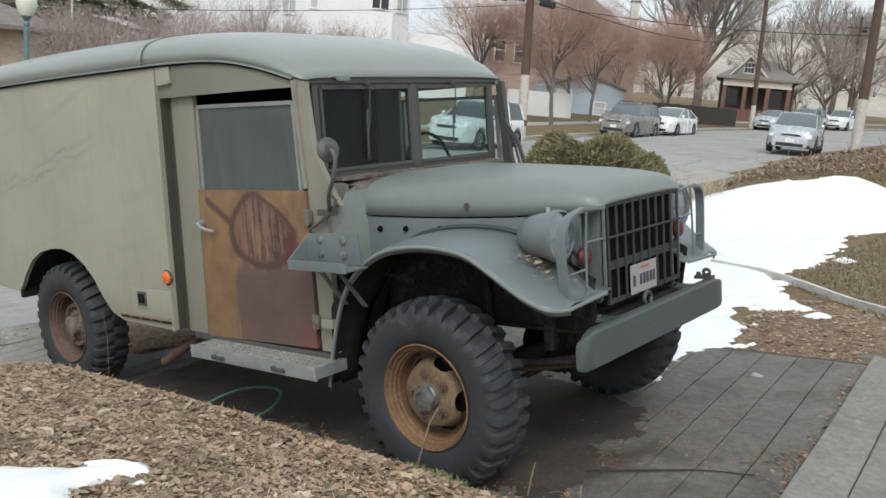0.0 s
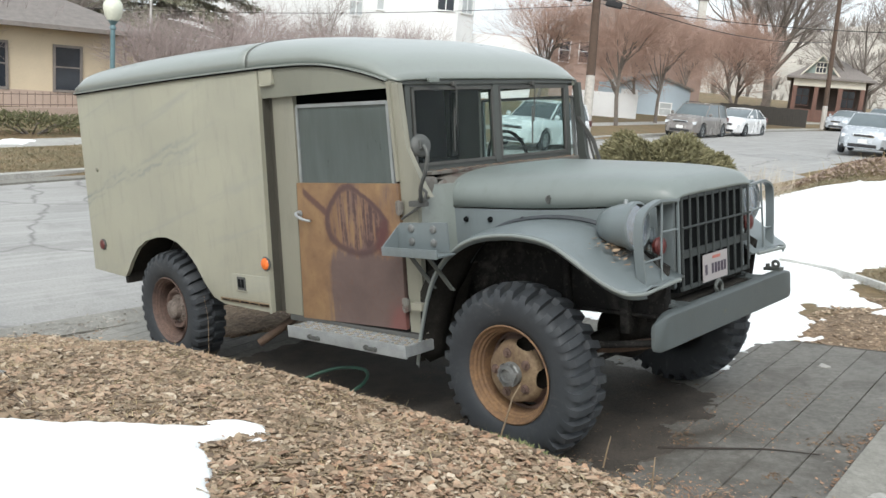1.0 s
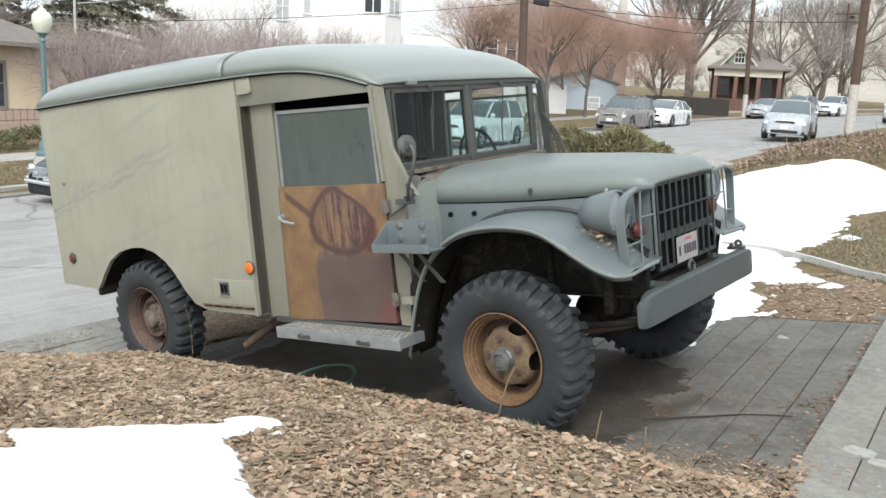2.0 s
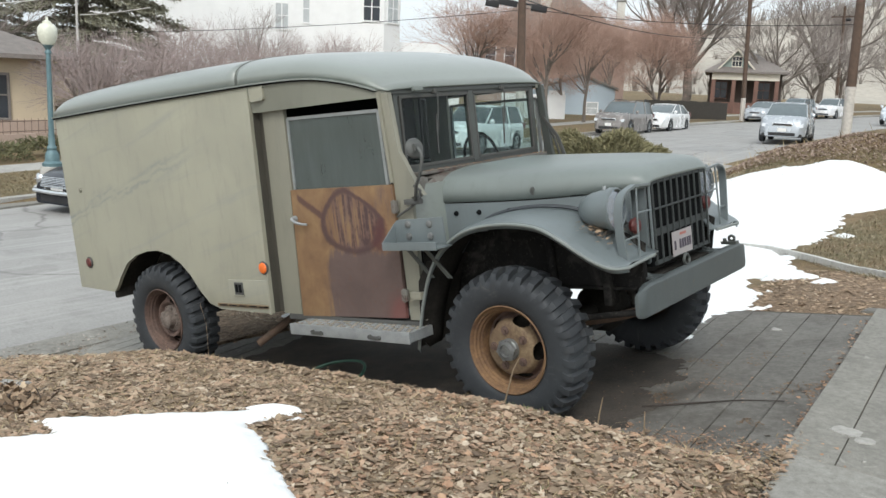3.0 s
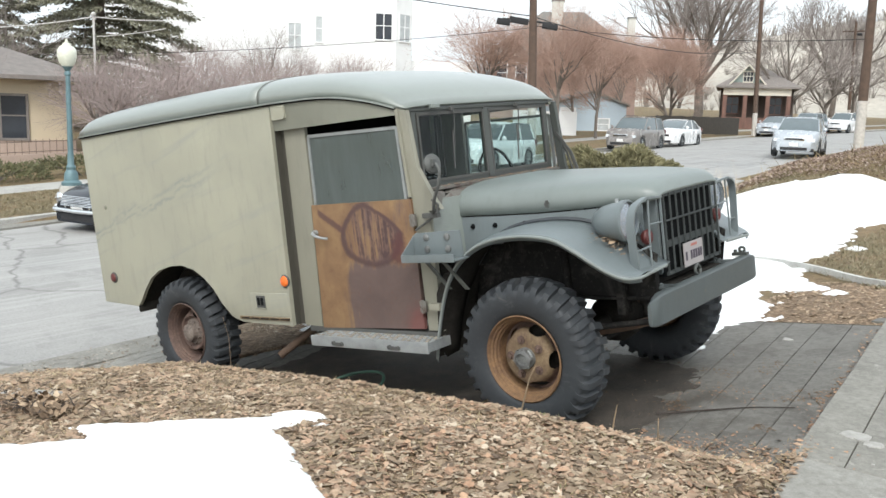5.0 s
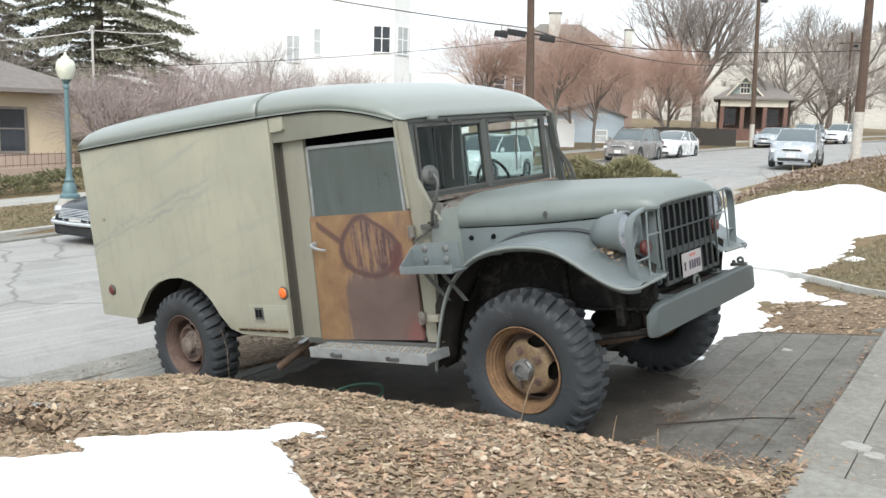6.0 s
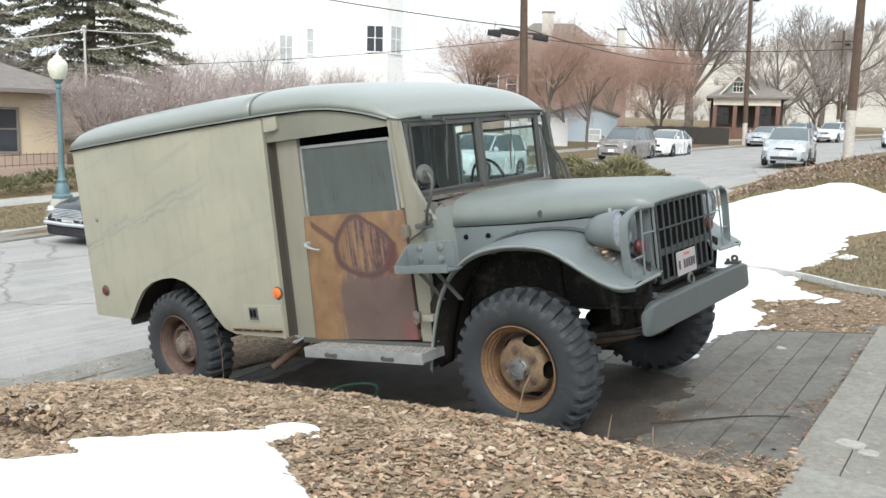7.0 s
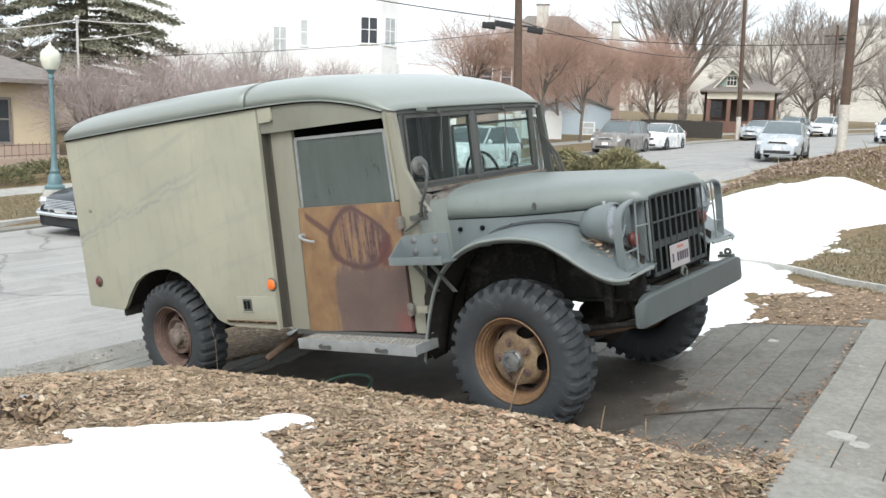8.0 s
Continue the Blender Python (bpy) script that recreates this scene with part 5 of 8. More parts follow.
def walk_bed():
    bm = bmesh.new()
    rows = [[bm.verts.new((walk_edge(y) + u, y, walk_z(walk_edge(y) + u, y) - 0.012)) for u in (0.012, 0.5, 1.0, 1.48)] for y in spread((-12, 2.04, 24))]
    for a, b in zip(rows, rows[1:]):
        for i in range(3):
            bm.faces.new((a[i], a[i + 1], b[i + 1], b[i]))
    return bm


path = tagged(part("footpath", walk_bed(), JOINT), "grey concrete footpath with scored slabs", "pavement", kind="structure")
rows_w = [0.0, 0.23, 0.445, 0.66, 0.875, 1.09, 1.30, 1.5]
for a, b in zip(rows_w, rows_w[1:]):
    y0, y1 = -0.83, 2.05
    c = [(walk_edge(y0) + a + 0.003, y0), (walk_edge(y0) + b - 0.003, y0), (walk_edge(y1) + b - 0.003, y1), (walk_edge(y1) + a + 0.003, y1)]
    part("slab", slab_piece(c, walk_z, 0.075), CONC_WALK, path, smooth=False)
yy = -0.84
while yy > -12:
    y1, y0 = yy, yy - 1.5
    c = [(walk_edge(y0) + 0.03, y0), (walk_edge(y0) + 1.5, y0), (walk_edge(y1) + 1.5, y1 - 0.02), (walk_edge(y1) + 0.03, y1)]
    part("slab", slab_piece(c, walk_z, 0.075, 0.004), CONC_SLAB, path, smooth=False)
    yy -= 1.51


def soft_patch(name, outline, thick, mat, label, seed, cell=0.05, rough=0.05, fz=ground_z, kind="stuff", category="snow", edge=0.12):
    """A low lump of snow over the ground inside a rough outline; its edge frays."""
    off = Vector((seed * 7.3, seed * 3.1, 0))
    pts = [Vector(p) for p in outline]

    def inside(x, y):
        """Signed distance to the outline, positive inside."""
        p, hit, best = Vector((x, y)), False, 1e9
        for a, b in zip(pts, pts[1:] + pts[:1]):
            ab = b - a
            t = max(0.0, min(1.0, (p - a).dot(ab) / ab.length_squared))
            best = min(best, (p - a - ab * t).length)
            if (a.y > y) != (b.y > y) and x < (b.x - a.x) * (y - a.y) / (b.y - a.y) + a.x:
                hit = not hit
        return best if hit else -best
    xs_, ys_ = [p.x for p in pts], [p.y for p in pts]
    nx, ny = int((max(xs_) - min(xs_)) / cell) + 5, int((max(ys_) - min(ys_)) / cell) + 5
    bm, grid = bmesh.new(), {}
    for j in range(ny):
        for i in range(nx):
            x, y = min(xs_) + (i - 2) * cell, min(ys_) + (j - 2) * cell
            q = Vector((x, y, 0))
            d = inside(x, y) + rough * (noise.noise(q * 3.2 + off) + 0.6 * noise.noise(q * 9.0 + off) + 0.35 * noise.noise(q * 22.0 + off))
            if d > -cell * 4:
                h = thick * math.sqrt(max(0.0, min(1.0, d / edge))) * (0.8 + 0.25 * noise.noise(q * 1.6 + off)) + (0.006 if d > 0 else -0.02)
                grid[i, j] = bm.verts.new((x, y, fz(x, y) + h))
    for (i, j), v in list(grid.items()):
        ks = [(i, j), (i + 1, j), (i + 1, j + 1), (i, j + 1)]
        if all(k in grid for k in ks):
            bm.faces.new([grid[k] for k in ks])
    return tagged(part(name, bm, mat), label, category, kind=kind)


def snow_mat():
    m, nt, bs = node_mat("old_snow")
    v = coords(nt)
    a, b = grain(nt, v, 5, 6), grain(nt, v, 90, 5, 0.7)
    nt.links.new(ramp(nt, a, [(0.3, (0.76, 0.79, 0.81)), (0.6, (0.86, 0.875, 0.88))]), bs.inputs["Base Color"])
    bs.inputs["Roughness"].default_value = 0.7
    bs.inputs["Subsurface Weight"].default_value = 0.0
    bump(nt, bs, blend(nt, 0.3, a, b), 0.35, 0.03)
    return m


SNOW = snow_mat()
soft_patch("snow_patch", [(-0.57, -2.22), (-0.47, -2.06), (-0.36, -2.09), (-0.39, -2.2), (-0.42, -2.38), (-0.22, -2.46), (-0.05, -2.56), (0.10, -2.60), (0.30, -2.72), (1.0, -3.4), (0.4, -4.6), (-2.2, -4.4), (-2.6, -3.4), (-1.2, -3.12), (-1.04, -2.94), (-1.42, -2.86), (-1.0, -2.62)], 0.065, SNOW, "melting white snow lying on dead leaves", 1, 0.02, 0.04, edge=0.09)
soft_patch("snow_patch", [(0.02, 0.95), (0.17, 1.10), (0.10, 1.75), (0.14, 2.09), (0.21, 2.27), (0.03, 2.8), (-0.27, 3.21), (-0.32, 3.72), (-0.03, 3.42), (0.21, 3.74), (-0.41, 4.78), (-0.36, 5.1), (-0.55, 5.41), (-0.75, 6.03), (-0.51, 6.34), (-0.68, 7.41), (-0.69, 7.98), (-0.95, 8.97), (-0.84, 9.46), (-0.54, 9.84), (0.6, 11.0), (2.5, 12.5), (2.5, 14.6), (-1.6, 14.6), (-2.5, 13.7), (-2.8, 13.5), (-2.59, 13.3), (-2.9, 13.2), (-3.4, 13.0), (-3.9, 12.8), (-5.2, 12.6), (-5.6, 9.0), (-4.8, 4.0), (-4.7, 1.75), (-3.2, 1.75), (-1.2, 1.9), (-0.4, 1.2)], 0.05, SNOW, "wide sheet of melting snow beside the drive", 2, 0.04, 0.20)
soft_patch("snow_patch", [(-0.52, 7.0), (-0.30, 6.75), (-0.22, 6.95), (-0.42, 7.2)], 0.03, SNOW, "small remnant of snow on the lawn", 5, 0.02, 0.03)
soft_patch("snow_patch", [(0.26, 3.38), (0.42, 3.33), (0.52, 3.46), (0.44, 3.58), (0.29, 3.56)], 0.06, SNOW, "small lump of snow on leaves", 3, 0.02, 0.02)
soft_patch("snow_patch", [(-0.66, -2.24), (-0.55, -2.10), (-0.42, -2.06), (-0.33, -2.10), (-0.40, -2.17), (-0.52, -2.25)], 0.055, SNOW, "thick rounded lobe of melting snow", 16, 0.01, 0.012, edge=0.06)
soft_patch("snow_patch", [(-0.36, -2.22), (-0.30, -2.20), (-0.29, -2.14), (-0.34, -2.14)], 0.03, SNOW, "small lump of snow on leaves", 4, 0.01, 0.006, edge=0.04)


def tint_islands(name, stops, rough=0.85, patch=0.0):
    """One tone a piece, mottled; patch: share of damp olive-brown clumps among them."""
    m, nt, bs = node_mat(name)
    g = nt.nodes.new("ShaderNodeNewGeometry")
    c = ramp(nt, g.outputs["Random Per Island"], stops)
    v = coords(nt)
    n = grain(nt, v, 60, 4)
    c = blend(nt, 0.25, c, ramp(nt, n, [(0.3, (0.1, 0.065, 0.04)), (0.7, (0.5, 0.4, 0.28))]))
    if patch:
        c = blend(nt, ramp(nt, grain(nt, v, 4.5, 6, 0.65, 0.5), [(0.5, (0, 0, 0)), (0.68, (patch,) * 3)]), c, (0.15, 0.115, 0.07))
    nt.links.new(c, bs.inputs["Base Color"])
    bs.inputs["Roughness"].default_value = rough
    return m


LEAF = tint_islands("dead_leaves", [(0.0, (0.075, 0.045, 0.028)), (0.25, (0.17, 0.108, 0.065)), (0.6, (0.30, 0.205, 0.13)), (0.88, (0.43, 0.31, 0.205)), (1.0, (0.58, 0.47, 0.34))])
LEAFPALE = tint_islands("pale_dead_leaves", [(0.0, (0.09, 0.06, 0.04)), (0.2, (0.21, 0.148, 0.098)), (0.35, (0.36, 0.235, 0.157)), (0.5, (0.31, 0.25, 0.175)), (0.7, (0.44, 0.285, 0.195)), (0.9, (0.45, 0.365, 0.265)), (1.0, (0.60, 0.51, 0.40))], patch=0.8)
DARKLEAF = tint_islands("dark_rotten_leaves", [(0.0, (0.055, 0.036, 0.027)), (0.7, (0.12, 0.08, 0.055)), (1.0, (0.19, 0.14, 0.10))])
LEAFRED = tint_islands("fresh_orange_leaves", [(0.0, (0.16, 0.085, 0.055)), (0.5, (0.34, 0.19, 0.115)), (1.0, (0.48, 0.30, 0.19))])
STRAW = tint_islands("dry_grass", [(0.0, (0.20, 0.14, 0.06)), (0.5, (0.40, 0.31, 0.16)), (1.0, (0.52, 0.44, 0.27))])
GREENBLADE = tint_islands("green_grass", [(0.0, (0.05, 0.09, 0.02)), (1.0, (0.13, 0.19, 0.05))])


LOBES = [1.0, 0.72, 0.85, 0.62, 0.70, 0.56, 0.88, 0.6, 0.72, 0.64, 0.82, 0.66]


def leaf_litter(name, spots, mat, label, rng, size=(0.02, 0.07), lift=0.012, fz=ground_z, tilt=0.13, limp=1.0):
    """Limp dead leaves, lobed and lying flat on the ground, one mesh."""
    verts, faces = [], []
    for x, y in spots:
        s = size[0] + (size[1] - size[0]) * rng.random() ** (2.6 * limp)
        a = rng.uniform(0, 2 * math.pi)
        tx, ty, curl = rng.gauss(0, tilt), rng.gauss(0, tilt), rng.uniform(-0.25, 0.3) * limp
        z = fz(x, y) + rng.uniform(0.0, lift)
        b, n = len(verts), 12 if s > 0.035 else 6
        w, fold = rng.uniform(0.4, 0.95), rng.uniform(-0.35, 0.35) * limp
        verts.append((x, y, z))
        for k in range(n):
            r = 0.62 * s * (LOBES[k * (12 // n)] * (0.75 + 0.5 * rng.random()))
            an = 2 * math.pi * k / n
            u, v = r * math.cos(an), r * math.sin(an) * w
            px, py = u * math.cos(a) - v * math.sin(a), u * math.sin(a) + v * math.cos(a)
            verts.append((x + px, y + py, z + tx * px + ty * py + curl * (u * u + v * v) / s + fold * abs(v)))
        faces += [(b, b + 1 + k, b + 1 + (k + 1) % n) for k in range(n)]
    me = bpy.data.meshes.new(name)
    me.from_pydata(verts, [], faces)
    me.materials.append(mat)
    return tagged(new(name, me), label, "leaf litter", kind="stuff")


def blades(name, spots, mat, label, rng, length=(0.03, 0.09), width=0.003, flat=0.75, fz=ground_z):
    verts, faces = [], []
    for x, y in spots:
        l, a, el = rng.uniform(*length), rng.uniform(0, 2 * math.pi), rng.uniform(0, 1) * (1 - flat) * 1.5
        dx, dy, dz = math.cos(a) * math.cos(el), math.sin(a) * math.cos(el), math.sin(el)
        z, b = fz(x, y) + rng.uniform(0.0, 0.018), len(verts)
        nx, ny = -math.sin(a) * width, math.cos(a) * width
        k = rng.uniform(-0.25, 0.25)
        mid = (x + dx * l / 2 + nx * k * 9, y + dy * l / 2 + ny * k * 9, z + dz * l / 2 + 0.004)
        verts += [(x - nx, y - ny, z), (x + nx, y + ny, z), (mid[0] - nx, mid[1] - ny, mid[2]), (mid[0] + nx, mid[1] + ny, mid[2]), (x + dx * l, y + dy * l, z + dz * l)]
        faces += [(b, b + 1, b + 3, b + 2), (b + 2, b + 3, b + 4)]
    me = bpy.data.meshes.new(name)
    me.from_pydata(verts, [], faces)
    me.materials.append(mat)
    return tagged(new(name, me), label, "grass", kind="stuff")


rng = random.Random(5)


def bank_spots(n):
    """Places on the bank beside the drive, thinning out over the concrete."""
    out = []
    while len(out) < n:
        x, y = rng.uniform(-5.1, 1.75), -0.55 - rng.random() ** 0.8 * 3.6
        lim = -1.02 + 0.12 * noise.noise(Vector((x * 1.7, 3, 0))) + 0.25 * max(0.0, x - 0.6) * (1 if x < 1.45 else 0)
        if x > walk_edge(y) + 0.06 + 0.05 * noise.noise(Vector((y * 3, 1, 0))):
            continue
        if y > lim and rng.random() > math.exp(-(y - lim) * 9):
            continue
        if x < near_edge(y) + 0.35 and rng.random() > 0.12:
            continue
        out.append((x, y))
    return out


def near_z(x, y):
    """Upper surface beside the drive: bank or concrete."""
    if x > walk_edge(y) and y > -12:
        return walk_z(x, y)
    if -1.45 < y < 1.98 and x < walk_edge(y):
        return max(ground_z(x, y), drive_z(x, y))
    return ground_z(x, y)


def litter_mat():
    """Matted rotten leaves and grass below the loose ones."""
    m, nt, bs = node_mat("matted_leaves")
    v = coords(nt)
    w = nt.nodes.new("ShaderNodeTexNoise")
    w.inputs["Scale"].default_value = 18.0
    nt.links.new(v, w.inputs["Vector"])
    vv = blend(nt, 0.06, v, w.outputs["Color"])
    cells = []
    for sc in (34.0, 75.0):
        c = nt.nodes.new("ShaderNodeTexVoronoi")
        c.inputs["Scale"].default_value = sc
        nt.links.new(vv, c.inputs["Vector"])
        cells.append(c)
    tones = [(0.0, (0.07, 0.043, 0.027)), (0.35, (0.16, 0.103, 0.063)), (0.7, (0.27, 0.185, 0.116)), (1.0, (0.40, 0.29, 0.19))]
    sep = [nt.nodes.new("ShaderNodeSeparateColor") for _ in cells]
    for c, q in zip(cells, sep):
        nt.links.new(c.outputs["Color"], q.inputs[0])
    col = blend(nt, 0.5, ramp(nt, sep[0].outputs[0], tones), ramp(nt, sep[1].outputs[0], tones))
    big = grain(nt, v, 1.7, 6, 0.65, 0.5)
    col = blend(nt, ramp(nt, big, [(0.45, (0, 0, 0)), (0.66, (0.35,) * 3)]), col, (0.12, 0.10, 0.06))
    fine = grain(nt, v, 120, 4, 0.7)
    col = blend(nt, ramp(nt, fine, [(0.36, (0.6,) * 3), (0.52, (0, 0, 0))]), col, (0.06, 0.042, 0.03))
    nt.links.new(col, bs.inputs["Base Color"])
    bs.inputs["Roughness"].default_value = 0.92
    bump(nt, bs, blend(nt, 0.5, cells[0].outputs["Distance"], fine), 0.6, 0.02)
    return m


LITTER = litter_mat()


def bank_z(x, y):
    q = Vector((x, y, 0))
    return ground_z(x, y) + 0.012 * noise.noise(q * 2.3) + 0.007 * noise.noise(q * 7.0)


def litter_z(x, y):
    """Top of the matted leaves on the bank."""
    on_bank = y < -0.8 and x < walk_edge(y) - 0.02
    return max(near_z(x, y), bank_z(x, y) + 0.016) if on_bank else near_z(x, y)


soft_patch("leaf_mat", [(-5.0, -0.95), (-3.4, -1.08), (-2.3, -1.02), (-1.5, -1.06), (-0.6, -1.0), (0.1, -0.98), (0.5, -0.84), (0.9, -0.74), (1.28, -0.72), (1.385, -0.86), (1.74, -4.4), (-3.9, -4.4), (-4.8, -2.2)], 0.012, LITTER, "matted rotting leaves and grass on the bank", 8, 0.03, 0.05, bank_z, "stuff", "leaf litter", 0.2)
leaf_litter("leaf_litter", bank_spots(50000), LEAFPALE, "thick brown and tan dead leaves covering the bank", rng, (0.013, 0.056), 0.014, litter_z, 0.17, 0.85)
leaf_litter("leaf_litter", bank_spots(2600), LEAFPALE, "large curled dead leaves lying loose on the bank", rng, (0.03, 0.088), 0.018, litter_z, 0.2)
leaf_litter("leaf_litter", bank_spots(3600), DARKLEAF, "dark rotten leaves lying among the tan ones", rng, (0.015, 0.065), 0.018, litter_z, 0.2, 0.8)
leaf_litter("broken_leaves", bank_spots(34000), LEAFPALE, "crumbled dead leaf bits on the bank", rng, (0.007, 0.026), 0.018, litter_z, 0.3, 0.8)
blades("dry_grass", bank_spots(20000), STRAW, "flattened straw-coloured dead grass among leaves", rng, width=0.0018, fz=near_z)
blades("green_grass", [(x, y) for x, y in bank_spots(5000) if noise.noise(Vector((x * 2.1, y * 2.1, 9))) > 0.18], GREENBLADE, "sparse green grass between dead leaves", rng, (0.02, 0.06), 0.0016, 0.5, near_z)
# litter beyond the drive
far_spots = []
while len(far_spots) < 9000:
    x, y = rng.uniform(-0.1, 3.6), 2.02 + rng.random() * 2.3
    if x + y < 4.9 + 0.3 * noise.noise(Vector((x * 2, y * 2, 1))) and noise.noise(Vector((x * 0.9, y * 0.9, 4))) > -0.55:
        far_spots.append((x, y))
leaf_litter("leaf_litter", far_spots, LEAF, "brown dead leaves on soil beyond the drive", rng, (0.015, 0.06), 0.02)
soft_patch("leaf_mat", [(-0.2, 2.04), (1.3, 2.02), (3.6, 2.0), (3.6, 3.0), (1.8, 3.05), (0.9, 3.75), (0.3, 4.3), (0.0, 4.0), (0.1, 2.9)], 0.01, LITTER, "matted leaves on soil beyond the drive", 9, 0.04, 0.06, ground_z, "stuff", "leaf litter", 0.2)
LAWN = tint_islands("winter_lawn_blades", [(0.0, (0.06, 0.06, 0.028)), (0.4, (0.14, 0.135, 0.065)), (0.75, (0.25, 0.22, 0.13)), (1.0, (0.42, 0.36, 0.25))])
lawn_spots = [(rng.uniform(-0.55, 4.5), 3.2 + 9.8 * rng.random() ** 1.4) for _ in range(46000)]
blades("lawn_grass", [q for q in lawn_spots if q[0] + 0.8 * q[1] > 3.7], LAWN, "thin olive-brown winter lawn where snow has melted", rng, (0.03, 0.085), 0.003, 0.45)
leaf_litter("leaf_litter", [q for q in lawn_spots[:9000] if q[0] + 0.8 * q[1] > 3.7], LEAF, "scattered dead leaves on the winter lawn", rng, (0.015, 0.05), 0.02)
soft_patch("leaf_mat", [(-4.9, -0.15), (-3.75, -0.1), (-3.35, 0.5), (-3.2, 1.2), (-3.6, 1.9), (-4.9, 2.0), (-5.2, 0.9)], 0.05, LITTER, "matted pale leaves on the far side of the drive", 14, 0.04, 0.12, lambda x, y: max(ground_z(x, y), drive_z(x, y)) + 0.004, "stuff", "leaf litter", 0.4)
soft_patch("snow_patch", [(-4.35, 1.0), (-3.8, 0.92), (-3.3, 1.25), (-3.1, 1.95), (-4.6, 1.95)], 0.07, SNOW, "melting snow at the far edge of the drive", 15, 0.03, 0.06, lambda x, y: max(ground_z(x, y), drive_z(x, y)) + 0.03)
soft_patch("snow_patch", [(-3.80, 0.72), (-3.66, 0.64), (-3.56, 0.72), (-3.52, 0.90), (-3.66, 1.02), (-3.82, 0.94)], 0.07, SNOW, "small heap of old snow beyond the truck", 17, 0.02, 0.03, lambda x, y: max(ground_z(x, y), drive_z(x, y)) + 0.045, edge=0.08)
spots_u = [(rng.uniform(-4.9, -3.2), 0.55 + abs(rng.gauss(0, 0.7))) for _ in range(3200)]
leaf_litter("leaf_litter", spots_u, LEAFPALE, "pale dead leaves on the far side of the drive", rng, (0.02, 0.07), 0.03, lambda x, y: near_z(x, y) + 0.035)
# leaves caught along the edge of the footpath and on the concrete
edge_spots = [(walk_edge(y) - abs(rng.gauss(0, 0.05)), y) for y in [-1.0 + 2.9 * rng.random() ** 1.6 for _ in range(420)]]
leaf_litter("leaf_litter", edge_spots, LEAFRED, "orange-brown leaves caught along the footpath edge", rng, (0.008, 0.035), 0.008, near_z, 0.2)
heap = [(0.62 + rng.gauss(0, 0.22), 0.15 + rng.gauss(0, 0.12)) for _ in range(260)] + [(0.95 + rng.gauss(0, 0.25), -0.72 + rng.gauss(0, 0.09)) for _ in range(900)]
rust_spots = [(x, y) for x, y in bank_spots(14000) if x > -0.45 and noise.noise(Vector((x * 1.3, y * 1.3, 21))) + 0.35 * x > -0.1]
leaf_litter("leaf_litter", rust_spots, LEAFRED, "rust-orange leaves among the tan ones", rng, (0.012, 0.05), 0.018, litter_z, 0.2, 0.8)
leaf_litter("leaf_litter", heap, LEAFRED, "scattered reddish leaves on damp concrete", rng, (0.005, 0.02), 0.008, near_z, 0.2)
# damp soil layer that also puts the truck's shade into the drive's colour
SHADESOIL = plain("shaded_damp_soil", (0.066, 0.056, 0.046), 0.9, 0, 0.5, 5, 0.7, 0.01)
soft_patch("shaded_damp_soil", [(-3.0, -0.8), (-1.9, -0.95), (-1.2, -0.55), (-0.3, -0.85), (0.5, -0.78), (0.55, -0.4), (0.35, -0.1), (0.5, 0.25), (0.2, 0.7), (-0.6, 0.9), (-2.2, 1.1), (-3.1, 0.6)], 0.004, SHADESOIL, "thin damp soil and rotten leaves on the drive, darkened for the truck's shade", 12, 0.02, 0.14, lambda x, y: drive_z(x, y) - 0.003, "stuff", "soil", 0.1)
crumbs = []
while len(crumbs) < 11000:
    x, y = rng.uniform(-2.2, 1.28), -1.0 + abs(rng.gauss(0, 0.95))
    if y < 1.9 and noise.noise(Vector((x * 1.8, y * 2.4, 6))) + 0.5 * noise.noise(Vector((x * 6, y * 6, 2))) > 0.22 + 0.12 * y:
        crumbs.append((x, y))
leaf_litter("leaf_crumbs", crumbs, tint_islands("soil_crumbs", [(0.0, (0.06, 0.035, 0.022)), (0.6, (0.12, 0.068, 0.04)), (1.0, (0.24, 0.15, 0.09))]), "dark damp leaf crumbs on the concrete", rng, (0.005, 0.022), 0.006, near_z, 0.2)
blades("green_grass", [(0.02 + rng.gauss(0.12, 0.11), -1.07 + rng.gauss(0, 0.035)) for _ in range(650)], GREENBLADE, "fresh green weeds at the foot of the front tyre", rng, (0.03, 0.075), 0.005, 0.1, near_z)

LIME = plain("dried_pale_splash", (0.36, 0.35, 0.325), 0.9, 0, 0.2, 30)
for x, y, r, fz, seed in ((0.62, 1.46, 0.07, drive_z, 41), (1.27, 1.72, 0.05, drive_z, 42), (1.56, -0.42, 0.075, walk_z, 43), (1.66, -0.50, 0.05, walk_z, 44), (1.72, -0.72, 0.03, walk_z, 45)):
    soft_patch("splash", [(x - r, y - 0.5 * r), (x, y - 0.8 * r), (x + r, y - 0.3 * r), (x + 0.8 * r, y + 0.6 * r), (x - 0.5 * r, y + 0.8 * r)], 0.002, LIME, "dried pale splash on the concrete", seed, 0.006, 0.05, lambda x, y, f=fz: f(x, y) - 0.002, "stuff", "stain", 0.02)
GRAVEL = tint_islands("street_grit", [(0.0, (0.12, 0.11, 0.10)), (0.5, (0.27, 0.255, 0.235)), (1.0, (0.45, 0.43, 0.40))])
grit = [(near_edge(y) + rng.gauss(-0.05, 0.22), y) for y in [rng.uniform(-5.5, 0.6) for _ in range(3600)]]
leaf_litter("street_grit", grit, GRAVEL, "loose grit and crumbled asphalt along the street edge", rng, (0.008, 0.04), 0.012, lambda x, y: max(ground_z(x, y), road_z(y) + 0.035), 0.3)
